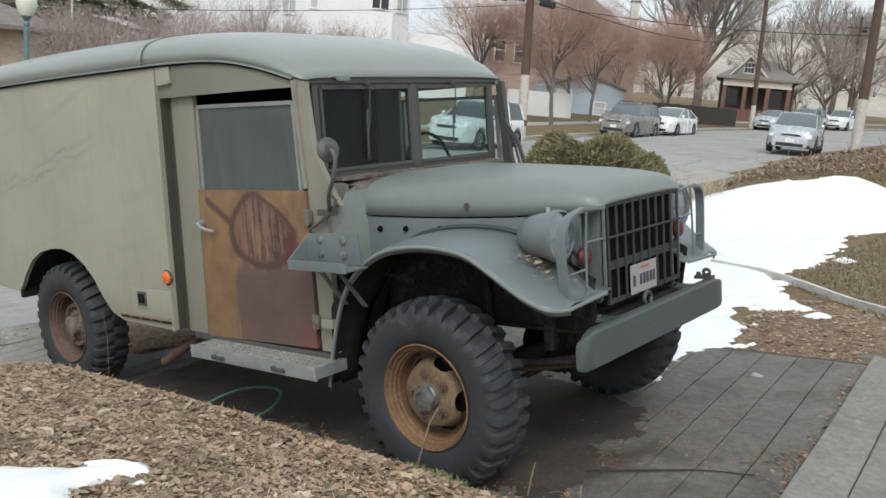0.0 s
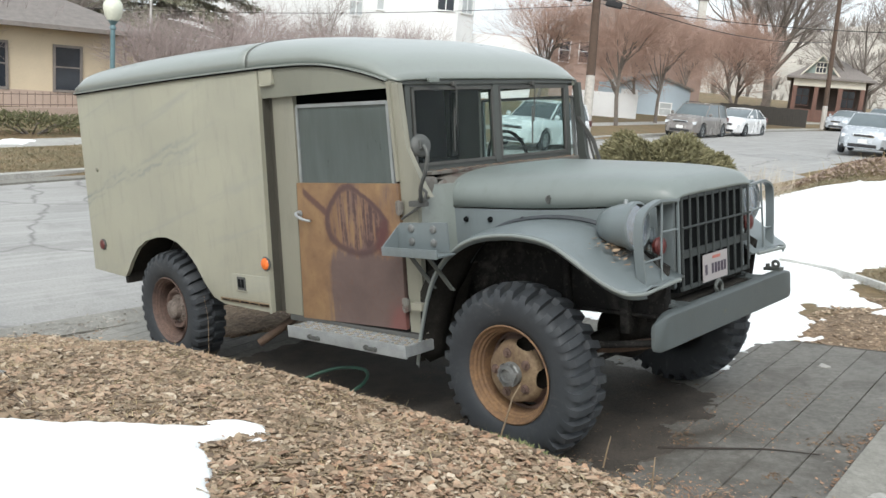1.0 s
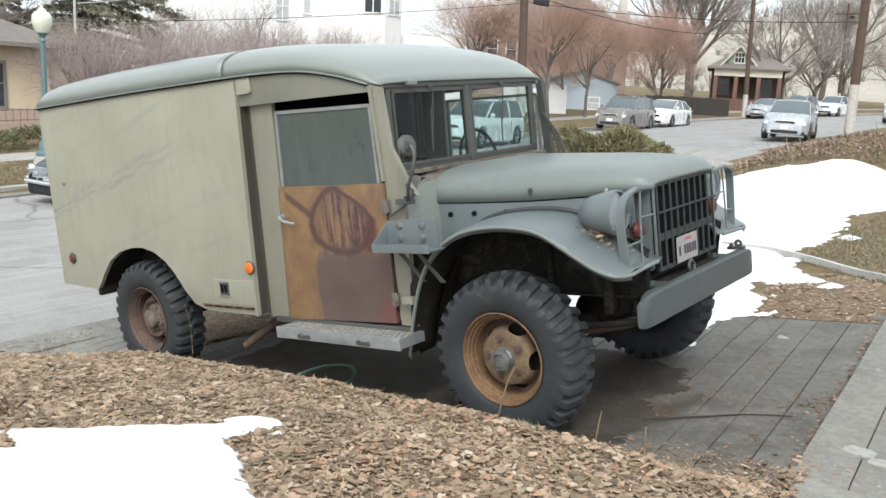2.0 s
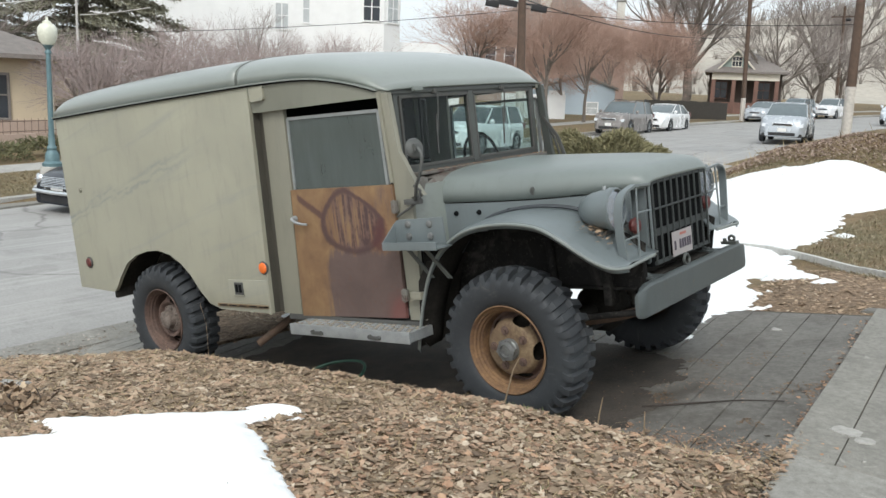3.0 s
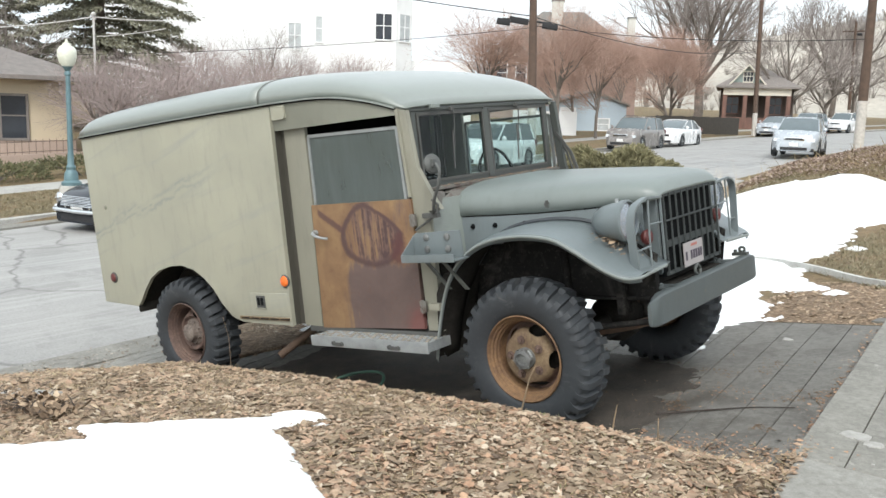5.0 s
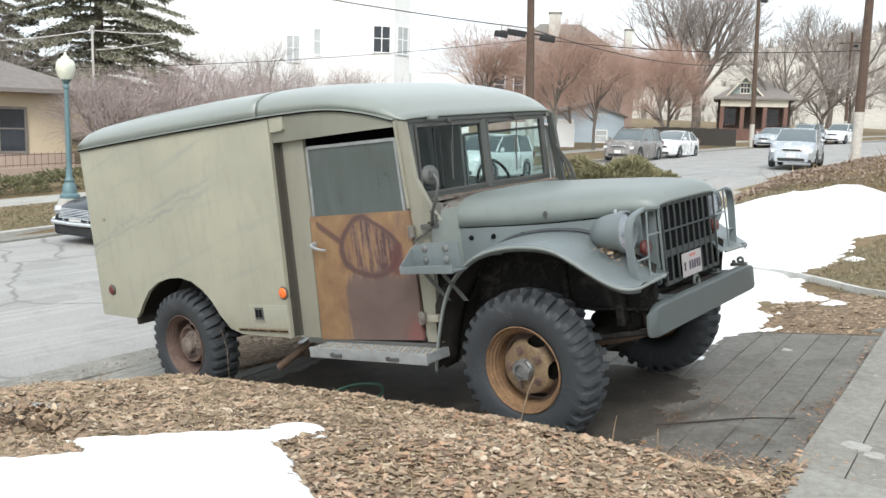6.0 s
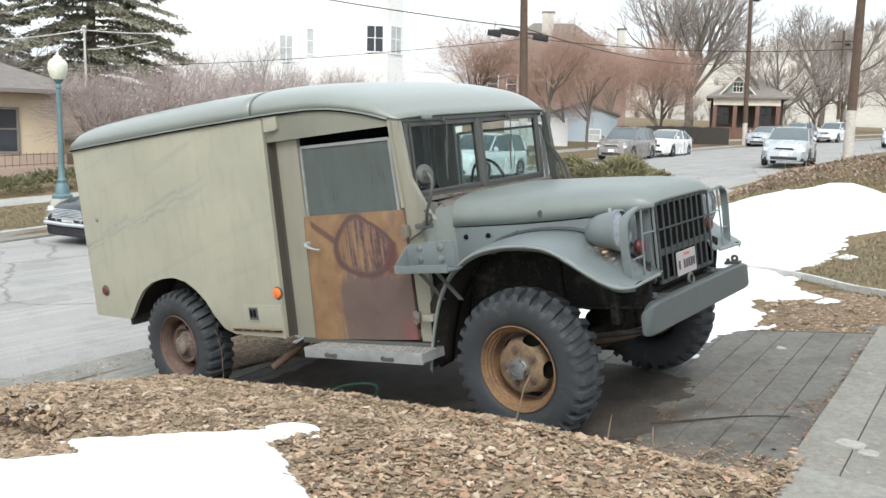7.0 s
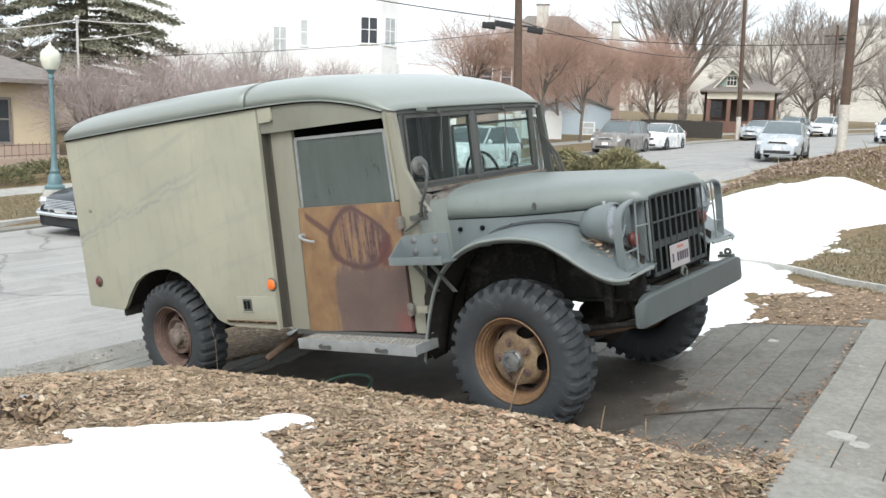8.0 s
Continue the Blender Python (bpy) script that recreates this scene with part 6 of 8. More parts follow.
leaf_litter("leaf_litter", [(near_edge(y) + rng.gauss(0.35, 0.16), y) for y in [rng.uniform(-5.0, -0.6) for _ in range(1500)]], LEAFPALE, "dead leaves spilling onto the street edge", rng, (0.015, 0.06), 0.02, lambda x, y: max(ground_z(x, y), road_z(y) + 0.035), 0.3)

# loose things by the truck
HOSE = plain("green_hose", (0.05, 0.13, 0.09), 0.5, 0, 0.2)
TWIG = plain("dry_twig", (0.27, 0.2, 0.13), 0.9, 0, 0.3)
DARKTWIG = plain("dark_twig", (0.045, 0.035, 0.03), 0.9, 0, 0.3)
hp = along([(-1.95, -0.95, 0.0), (-1.75, -0.90, -0.08), (-1.52, -0.80, -0.09), (-1.42, -0.62, -0.10), (-1.55, -0.50, -0.1), (-1.82, -0.55, -0.12), (-1.95, -0.75, -0.1), (-1.85, -0.98, 0.0)], 40)
tagged(part("garden_hose", tube([(p.x, p.y, near_z(p.x, p.y) + 0.02 + 0.12 * math.sin(math.pi * min(1.0, max(0.0, (i - 12) / 22.0)))) for i, p in enumerate(hp)], 0.011, 8), HOSE), "thin green hose looped on the ground", "hose")
DEBRIS = [(-1.92 + rng.gauss(0, 0.20), -2.76 + rng.gauss(0, 0.06)) for _ in range(900)]
leaf_litter("leaf_litter", DEBRIS, LEAF, "dark wet leaves heaped at the edge of the snow", rng, (0.015, 0.07), 0.11, ground_z, 0.5)
blades("fallen_twigs", [(-1.95 + rng.gauss(0, 0.22), -2.80 + rng.gauss(0, 0.09)) for _ in range(120)], DARKTWIG, "dark thin twigs on the leaf heap", rng, (0.06, 0.22), 0.0025, 0.8, lambda x, y: ground_z(x, y) + 0.07)
for x, y, h, lean in ((0.42, -0.72, 0.17, 0.01), (0.73, -0.80, 0.15, -0.005)):
    z = near_z(x, y)
    tagged(part("twig", tube([(x, y, z - 0.02), (x + lean, y, z + h * 0.5), (x + 2 * lean, y + 0.004, z + h)], [0.0045, 0.004, 0.0025], 6), TWIG), "short dry stalk standing at the drive edge", "twig", "stalks by the drive")
st = along([(0.50, -0.36, 0), (0.75, -0.2, 0), (0.95, -0.08, 0), (1.16, -0.02, 0)], 18)
tagged(part("stick", tube([(p.x, p.y + 0.01 * noise.noise(Vector((i, 0, 0))), drive_z(p.x, p.y) + 0.008) for i, p in enumerate(st)], [0.006 - 0.0002 * i for i in range(18)], 6), DARKTWIG), "dark thin stick lying on the drive", "stick")
tagged(part("stalk", tube([(-0.02, -0.99, near_z(-0.02, -1.0) - 0.01), (0.03, -0.965, 0.30), (0.05, -0.94, 0.37)], [0.005, 0.004, 0.003], 6), TWIG), "pale dry stalk leaning on the front tyre", "twig")
tagged(part("stalk", tube([(-2.55, -1.02, near_z(-2.55, -1.02) - 0.02), (-2.62, -1.0, 0.02), (-2.72, -0.98, 0.16)], [0.0016, 0.0013, 0.001], 6), TWIG), "thin pale stalk beside the rear tyre", "twig")
ke = along([(-1.6, 6.15, 0), (-0.9, 5.7, 0), (-0.3, 5.12, 0), (0.3, 4.42, 0), (0.85, 3.82, 0), (1.6, 3.1, 0)], 24)
edging = strip([(p.x, p.y, ground_z(p.x, p.y) + 0.035 + 0.008 * noise.noise(Vector((i * 0.7, 0, 0)))) for i, p in enumerate(ke)], (0.7, 0.7, 0), 0.06, (0, 0, 1), 0.07)
tagged(part("edging", edging, concrete("pale_edging_concrete", (0.46, 0.45, 0.42), (0.62, 0.61, 0.58), 0.2)), "low pale concrete edging strip in the lawn", "edging", kind="structure")
tagged(part("flat_stone", slab_piece([(1.0, 2.16), (1.28, 2.13), (1.27, 2.24), (1.02, 2.27)], ground_z, 0.05, 0.03), CONC_DRIVE), "flat dark stone lying by the footpath", "stone")
tagged(part("flat_stone", slab_piece([(-2.75, -2.75), (-2.2, -2.6), (-2.25, -2.45), (-2.8, -2.55)], ground_z, 0.05, 0.03), CONC_PALE), "pale flat stone half hidden in leaves", "stone")

# leaf bits caught on the truck
def wing_top(x, y):
    return curve_at([(0.29, 1.108), (0.40, 1.05), (0.50, 0.985), (0.585, 0.925), (0.65, 0.895)], x) + 0.8 * (0.035 + 0.05 * step(0.3, 0.55, x) * (1 - 0.85 * step(0.58, 0.74, x))) + 0.004


for ob in (leaf_litter("leaf_litter", [(0.50 + rng.gauss(0, 0.05), -0.62 + rng.gauss(0, 0.07)) for _ in range(150)], LEAF, "dead leaf bits caught below the headlamp", rng, (0.01, 0.04), 0.012, wing_top),
           leaf_litter("leaf_litter", [(-0.64 + rng.gauss(0, 0.025), rng.uniform(-0.68, 0.68)) for _ in range(420)], LEAFRED, "leaf crumbs along the foot of the windscreen", rng, (0.005, 0.022), 0.008, lambda x, y: 1.424)):
    ob.matrix_world = TRUCK

# ---- across the street ----
def stucco(name, col, var=0.05):
    return plain(name, col, 0.85, 0, var, 1.2, 0.2, 0.01)


WHITEWALL = stucco("white_stucco", (0.80, 0.81, 0.81))
CHIMNEY = stucco("pale_plaster", (0.55, 0.54, 0.5))
BEIGEWALL = stucco("beige_stucco", (0.58, 0.49, 0.36), 0.06)
TANBRICK = stucco("pinkish_brick", (0.44, 0.34, 0.285), 0.12)
# brick paled towards grey to hold the haze of distance
REDBRICK = stucco("red_brick", (0.34, 0.25, 0.215), 0.2)
# brick darkened for the shadow in the deep porch
PORCHBRICK = stucco("porch_brick", (0.17, 0.095, 0.075), 0.25)
SHINGLE = plain("grey_brown_shingles", (0.23, 0.205, 0.19), 0.9, 0, 0.2, 4, 0.5, 0.03)
SLATE = plain("grey_shingles", (0.19, 0.18, 0.165), 0.9, 0, 0.15, 3, 0.5, 0.03)
BLUESIDE = stucco("pale_blue_siding", (0.42, 0.50, 0.56))
TEAL = stucco("grey_green_siding", (0.25, 0.31, 0.29))
TRIMP = stucco("cream_trim", (0.66, 0.62, 0.53))
WINDARK = plain("dark_window", (0.03, 0.035, 0.045), 0.12, 0, 0.2, 2, 0)
# pale colour holds the glare that washes these panes out
WINPALE = plain("pale_window", (0.48, 0.51, 0.52), 0.2, 0, 0.15, 2, 0)
OLDWOOD = plain("dark_fence_wood", (0.045, 0.04, 0.034), 0.9, 0, 0.3, 5)
POLEW = plain("creosote_pole", (0.105, 0.07, 0.052), 0.9, 0, 0.3, 6, 0.5, 0.02)
POLEWHITE = plain("whitewashed_pole", (0.5, 0.47, 0.43), 0.9, 0, 0.2, 8, 0.4, 0.01)
LAMPGREEN = plain("blue_green_iron", (0.12, 0.20, 0.22), 0.5, 0.2, 0.15, 10)
GLOBE = plain("milky_lamp_glass", (0.64, 0.65, 0.55), 0.25, 0, 0.05, 6, 0)
BARKT = plain("grey_bark", (0.17, 0.145, 0.125), 0.95, 0, 0.3, 5, 0.6, 0.02)
TWIGRED = plain("red_brown_twigs", (0.42, 0.285, 0.23), 0.9, 0, 0.25, 3, 0)
TWIGGREY = plain("grey_twigs", (0.27, 0.235, 0.215), 0.9, 0, 0.25, 3, 0)
# brush colour lightened, with the distant haze put into it
TWIGPALE = plain("hazy_far_brush", (0.42, 0.38, 0.34), 0.9, 0, 0.2, 0.3, 0)
TWIGPLUM = plain("plum_twigs", (0.37, 0.305, 0.292), 0.9, 0, 0.25, 3, 0)
IRONBLACK = plain("black_iron", (0.02, 0.02, 0.022), 0.6, 0.3)
NEEDLE = tint_islands("conifer_needles", [(0.0, (0.11, 0.128, 0.10)), (0.5, (0.20, 0.22, 0.17)), (1.0, (0.30, 0.31, 0.22))])
JUNIPER = tint_islands("juniper_sprays", [(0.0, (0.048, 0.055, 0.022)), (0.35, (0.108, 0.12, 0.048)), (0.7, (0.185, 0.185, 0.085)), (1.0, (0.29, 0.265, 0.14))])
HEDGE = tint_islands("hedge_leaves", [(0.0, (0.03, 0.05, 0.015)), (0.6, (0.075, 0.10, 0.035)), (1.0, (0.14, 0.15, 0.06))])


def edge_strip(name, off0, off1, h0, h1, mat, label, category, y0=-40, y1=100, edge=far_edge, sgn=-1, n=90):
    """A kerb or path that follows a road edge: between two offsets from it."""
    bm = bmesh.new()
    rows = []
    for k in range(n + 1):
        y = y0 + (y1 - y0) * k / n
        e, r = edge(y), road_z(y)
        rows.append([bm.verts.new((e + sgn * o, y, r + h)) for o, h in ((off0, -0.08), (off0 + 0.012 * (1 if off1 > off0 else -1), h0), (off1, h1), (off1, -0.1))])
    for a, b in zip(rows, rows[1:]):
        for i in range(3):
            bm.faces.new((a[i], a[i + 1], b[i + 1], b[i]))
    return tagged(part(name, bm, mat), label, category, kind="structure")


edge_strip("kerb", 0.0, 0.17, 0.125, 0.135, CONC_PALE, "grey concrete kerb across the street", "kerb")
edge_strip("footpath", 3.7, 5.0, 0.16, 0.185, CONC_PALE, "pale concrete footpath across the street", "pavement")
edge_strip("gutter", -0.45, 0.0, 0.035, 0.03, CONC_WALK, "concrete gutter along the street", "gutter", edge=far_edge)
edge_strip("apron", -0.5, 0.0, 0.03, 0.04, CONC_SLAB, "cracked concrete edge of the street", "kerb", -10, 2.6, near_edge, 1, 20)
edge_strip("kerb", 0.0, 0.16, 0.09, 0.10, CONC_PALE, "low concrete kerb along the yard", "kerb", 2.6, 90, near_edge, 1, 60)
blades("lawn_grass", [(far_edge(y) - rng.uniform(0.25, 3.6), y) for y in [rng.uniform(-4, 14) for _ in range(26000)]], LAWN, "thin winter lawn across the street", rng, (0.04, 0.10), 0.005, 0.5)
soft_patch("snow_patch", [(-19.2, 1.6), (-18.2, 0.6), (-16.6, 0.2), (-16.2, 1.2), (-17.6, 2.6), (-18.8, 2.8)], 0.06, SNOW, "thin strip of snow on the far lawn", 6, 0.12, 0.25)
soft_patch("snow_patch", [(-20.0, 3.9), (-19.0, 3.4), (-18.9, 3.9), (-19.6, 4.6)], 0.05, SNOW, "thin strip of snow by the far footpath", 7, 0.1, 0.1)


def clump(name, centre, size, mat, n, label, category, seed, leaf=(0.06, 0.14), spray=0.5, kind="", stuff=True):
    """A low evergreen shrub of many small sprays on hidden stems."""
    r = random.Random(seed)
    verts, faces = [], []
    cx, cy, cz = centre
    for _ in range(n):
        a, u = r.uniform(0, 2 * math.pi), r.random() ** 0.45
        el = r.random()
        px, py = math.cos(a) * u * size[0], math.sin(a) * u * size[1]
        top = math.sqrt(max(0.0, 1 - u ** 4)) * (0.86 + 0.14 * noise.noise(Vector((px * 2.1 + seed, py * 2.1, 0))))
        pz = size[2] * top * (0.25 + 0.75 * el ** 0.4)
        out = Vector((math.cos(a) * (0.4 + u), math.sin(a) * (0.4 + u), 0.75)).normalized()
        d = (out + spray * Vector((r.gauss(0, 1), r.gauss(0, 1), r.gauss(0, 0.6)))).normalized()
        l = r.uniform(*leaf)
        s = d.cross(Vector((r.gauss(0, 1), r.gauss(0, 1), r.gauss(0, 1)))).normalized() * l * 0.11
        p, b = Vector((cx + px, cy + py, cz + pz)), len(verts)
        verts += [tuple(p - s), tuple(p + s), tuple(p + d * l * 0.6 + s * 0.9), tuple(p + d * l), tuple(p + d * l * 0.6 - s * 0.9)]
        faces += [(b, b + 1, b + 2, b + 3, b + 4)]
    me = bpy.data.meshes.new("foliage")
    me.from_pydata(verts, [], faces)
    me.materials.append(mat)
    t = thing(name, Matrix.Identity(4), label, category)
    f = new("foliage", me)
    f.parent = t
    stems = []
    for k in range(9):
        a = 2 * math.pi * k / 9
        stems.append(tube([(cx, cy, cz - 0.1), (cx + math.cos(a) * size[0] * 0.4, cy + math.sin(a) * size[1] * 0.4, cz + size[2] * 0.35), (cx + math.cos(a) * size[0] * 0.7, cy + math.sin(a) * size[1] * 0.7, cz + size[2] * 0.55)], [0.03, 0.02, 0.008], 5))
    part("stems", join(*stems), BARKT, t)
    return t


clump("juniper_bush", (-3.5, 6.45, -0.15), (1.12, 1.0, 1.58), JUNIPER, 80000, "spreading yellow-green juniper bush beside the drive", "bush", 11, (0.03, 0.09), 0.6)
for k in range(7):
    y = -7.0 + k * 3.0
    clump("hedge_shrub", (far_edge(y) - 6.1, y, ground_z(far_edge(y) - 6.1, y)), (0.7, 1.7, 0.62), HEDGE, 2200, "low clipped green hedge shrub before the fence", "hedge", 30 + k, (0.08, 0.16), 0.8)
PALESTRAW = tint_islands("bleached_reeds", [(0.0, (0.34, 0.28, 0.20)), (0.6, (0.52, 0.45, 0.35)), (1.0, (0.66, 0.60, 0.50))])
blades("dry_grass_tuft", [(-4.75 + rng.gauss(0, 0.34), 12.3 + rng.gauss(0, 0.3)) for _ in range(420)], PALESTRAW, "tuft of tall pale dry grass", rng, (0.45, 1.0), 0.0035, 0.15)


# brush pile
def mound_z(x, y):
    u, v = (x - 0.3) / 6.0, (y - 15.6) / 1.9
    d = u * u + v * v
    return ground_z(x, y) + (0.5 * max(0.0, 1 - d) ** 0.7 * (0.8 + 0.4 * noise.noise(Vector((x * 0.8, y * 0.8, 9)))) if d < 1 else -0.05)


blades("lawn_grass", [(rng.uniform(-6.5, -0.5), rng.uniform(12.0, 14.4)) for _ in range(9000)], LAWN, "thin winter grass before the mound", rng, (0.03, 0.09), 0.004, 0.45)
tagged(part("brush_mound", sheet(spread((-6.0, 6.6, 70)), spread((13.5, 17.7, 30)), mound_z), SOIL), "long mound of brown leaves and cut stems", "mound", kind="stuff")
mspots = []
while len(mspots) < 34000:
    x, y = rng.uniform(-5.6, 6.2), rng.uniform(13.7, 16.8)
    if mound_z(x, y) > ground_z(x, y):
        mspots.append((x, y))
leaf_litter("mound_leaves", mspots, tint_islands("mound_leaf_tints", [(0.0, (0.13, 0.085, 0.068)), (0.4, (0.28, 0.195, 0.16)), (0.8, (0.41, 0.31, 0.265)), (1.0, (0.56, 0.47, 0.42))]), "brown leaves heaped over the mound", rng, (0.02, 0.065), 0.05, mound_z, 0.45)
blades("mound_stems", mspots[:700], STRAW, "dry cut stems on the mound", rng, (0.15, 0.45), 0.006, 0.4, mound_z)


# ---- bare trees ----
def bare_tree(seed, height, trunk_r, fork, levels, kids, spreadk, crown, up=0.25, trunk_frac=0.22, leader=False):
    """Trunk and limbs in one mesh, twigs in another; vertices of thin tapered rods."""
    r = random.Random(seed)
    parts = {"trunk": ([], []), "crown": ([], [])}

    def rod(p0, p1, r0, r1, which, sides):
        vs, fs = parts[which]
        _, a, b = basis(p1 - p0)
        base = len(vs)
        for p, rr in ((p0, r0), (p1, r1)):
            for k in range(sides):
                t = 2 * math.pi * k / sides
                vs.append(tuple(p + rr * (math.cos(t) * a + math.sin(t) * b)))
        for k in range(sides):
            j = (k + 1) % sides
            fs.append((base + k, base + j, base + sides + j, base + sides + k))

    def grow(p, d, length, rad, lev):
        segs = 3 if lev < levels - 1 else 2
        which, sides = ("trunk", 7 if lev == 0 else 5) if lev < fork else ("crown", 3)
        pts = [p]
        for s in range(segs):
            d = (d + Vector((r.gauss(0, 0.11), r.gauss(0, 0.11), r.gauss(0, 0.08) + up * 0.22))).normalized()
            q = pts[-1] + d * length / segs
            rod(pts[-1], q, rad * (1 - 0.45 * s / segs), rad * (1 - 0.45 * (s + 1) / segs), which, sides)
            pts.append(q)
        if lev >= levels:
            return
        n = kids[min(lev, len(kids) - 1)]
        for k in range(n):
            t = r.uniform(0.35 if lev else 0.75, 1.0) if lev or not leader else 0.33 + 0.66 * (k + r.random() * 0.7) / n
            i = min(segs - 1, int(t * segs))
            q = pts[i] + (pts[i + 1] - pts[i]) * (t * segs - i)
            a = 2 * math.pi * (k + r.uniform(-0.3, 0.3)) / n + lev
            _, u, v = basis(d)
            tilt = spreadk * r.uniform(0.65, 1.25)
            dd = (d * math.cos(tilt) + (u * math.cos(a) + v * math.sin(a)) * math.sin(tilt)).normalized()
            ll = length * r.uniform(0.55, 0.85) * (crown if lev == 0 else 1)
            if leader and lev == 0:
                ll = height * 0.30 * (0.45 + 0.75 * math.sin(math.pi * min(1.0, 0.15 + 0.8 * (t - 0.3) / 0.7))) * r.uniform(0.8, 1.15)
            grow(q, dd, ll, rad * (0.5 if lev else 0.42 if leader else 0.62), lev + 1)
        if lev:
            grow(pts[-1], d, length * 0.62, rad * 0.55, lev + 1)

    grow(Vector((0, 0, -0.2)), Vector((0, 0, 1)), height * trunk_frac + 0.2, trunk_r, 0)
    out = {}
    for k, (vs, fs) in parts.items():
        me = bpy.data.meshes.new(k)
        me.from_pydata(vs, [], fs)
        out[k] = me
    top = max(v[2] for v in parts["crown"][0])
    return out, height / top


def plant_kind(meshes, twig_mat, label, category="tree"):
    t = thing("tree", Matrix.Identity(4), label, category)
    for k, m in (("trunk", BARKT), ("crown", twig_mat)):
        me = meshes[k]
        me.materials.clear()
        me.materials.append(m)
        o = new(k, me)
        o.parent = t
        if k == "crown":
            tagged(o, "leafless twigs of the crown")
    return t


PLANTED = set()


def set_tree(proto, x, y, s, turn):
    m = pose(x, y, ground_z(x, y), 0, 0, turn)
    if proto.name not in PLANTED:
        PLANTED.add(proto.name)
        proto.matrix_world = m @ Matrix.Diagonal((s, s, s, 1))
        return proto
    c = copy_thing(proto, m)
    c.scale = (s, s, s)
    return c


redA, kA = bare_tree(3, 6.4, 0.13, 2, 5, (18, 4, 4, 4, 3), 0.74, 1.1, 0.24, 0.8, True)
redB, kB = bare_tree(8, 6.4, 0.13, 2, 5, (17, 4, 4, 4, 3), 0.78, 1.05, 0.2, 0.78, True)
greyA, kC = bare_tree(14, 13.0, 0.30, 3, 6, (5, 3, 3, 3, 2), 0.55, 1.7, 0.25, 0.2)
greyB, kD = bare_tree(21, 9.5, 0.2, 3, 6, (4, 4, 3, 3, 2), 0.65, 1.5, 0.15, 0.24)
plumA, kE = bare_tree(27, 4.2, 0.09, 2, 5, (5, 4, 3, 3, 2), 0.8, 1.5, 0.05, 0.22)
plumB, kF = bare_tree(33, 4.2, 0.09, 2, 5, (5, 4, 3, 3, 2), 0.7, 1.6, 0.25, 0.22)

P_redA = plant_kind(redA, TWIGRED, "small round-crowned leafless tree with red-brown twigs")
P_redB = plant_kind(redB, TWIGRED, "small round-crowned leafless tree with red-brown twigs")
P_greyA = plant_kind(greyA, TWIGGREY, "tall leafless grey tree with spreading limbs")
P_greyB = plant_kind(greyB, TWIGGREY, "leafless grey street tree")
P_plumA = plant_kind(plumA, TWIGPLUM, "small leafless ornamental tree with tangled plum-grey twigs")
P_plumB = plant_kind(plumB, TWIGPLUM, "small leafless ornamental tree with tangled plum-grey twigs")
for x, y, h, turn in ((-28.4, 35.6, 8.2, 10), (-23.6, 36.6, 8.4, 80), (-30.5, 49.5, 7.6, 170), (-26.2, 55.5, 8.4, 250)):
    set_tree(P_redA, x, y, kA * h / 6.4, turn)
for x, y, h, turn in ((-25.0, 43.0, 8.2, 40), (-24.4, 52.3, 8.2, 120), (-34.0, 62.0, 9.0, 20)):
    set_tree(P_redB, x, y, kB * h / 6.4, turn)
for x, y, h, turn in ((-34.0, 78.0, 18.0, 0), (-40.0, 92.0, 17.0, 90), (-26.0, 95.0, 15.0, 200)):
    set_tree(P_greyA, x, y, kC * h / 13.0, turn)
for x, y, h, turn in ((-23.2, 73.0, 11.5, 30), (-22.3, 80.5, 9.0, 140), (-16.0, 88.0, 10.0, 260), (-12.0, 98.0, 10.5, 330), (-20.5, 104.0, 11.0, 70), (-44.0, 33.0, 6.8, 100), (-6.0, 84.0, 9.0, 15), (-28.0, 110.0, 12.0, 200), (-41.0, 13.2, 8.5, 40)):
    set_tree(P_greyB, x, y, kD * h / 9.5, turn)
for x, y, h, turn in ((-25.9, 11.0, 4.0, 0), (-26.6, 14.2, 4.2, 70), (-29.5, 18.5, 4.4, 150), (-32.0, 24.5, 4.7, 220), (-33.5, 30.0, 5.0, 290), (-27.6, 12.2, 3.9, 200), (-37.0, 22.5, 5.4, 20)):
    set_tree(P_plumA, x, y, kE * h / 4.2, turn)
for x, y, h, turn in ((-25.2, 11.8, 4.0, 35), (-27.8, 16.6, 4.4, 110), (-31.0, 21.3, 4.5, 190), (-33.2, 27.3, 4.8, 260), (-36.0, 33.0, 5.0, 330), (-40.5, 29.0, 5.2, 60), (-31.5, 7.5, 5.5, 130)):
    set_tree(P_plumB, x, y, kF * h / 4.2, turn)


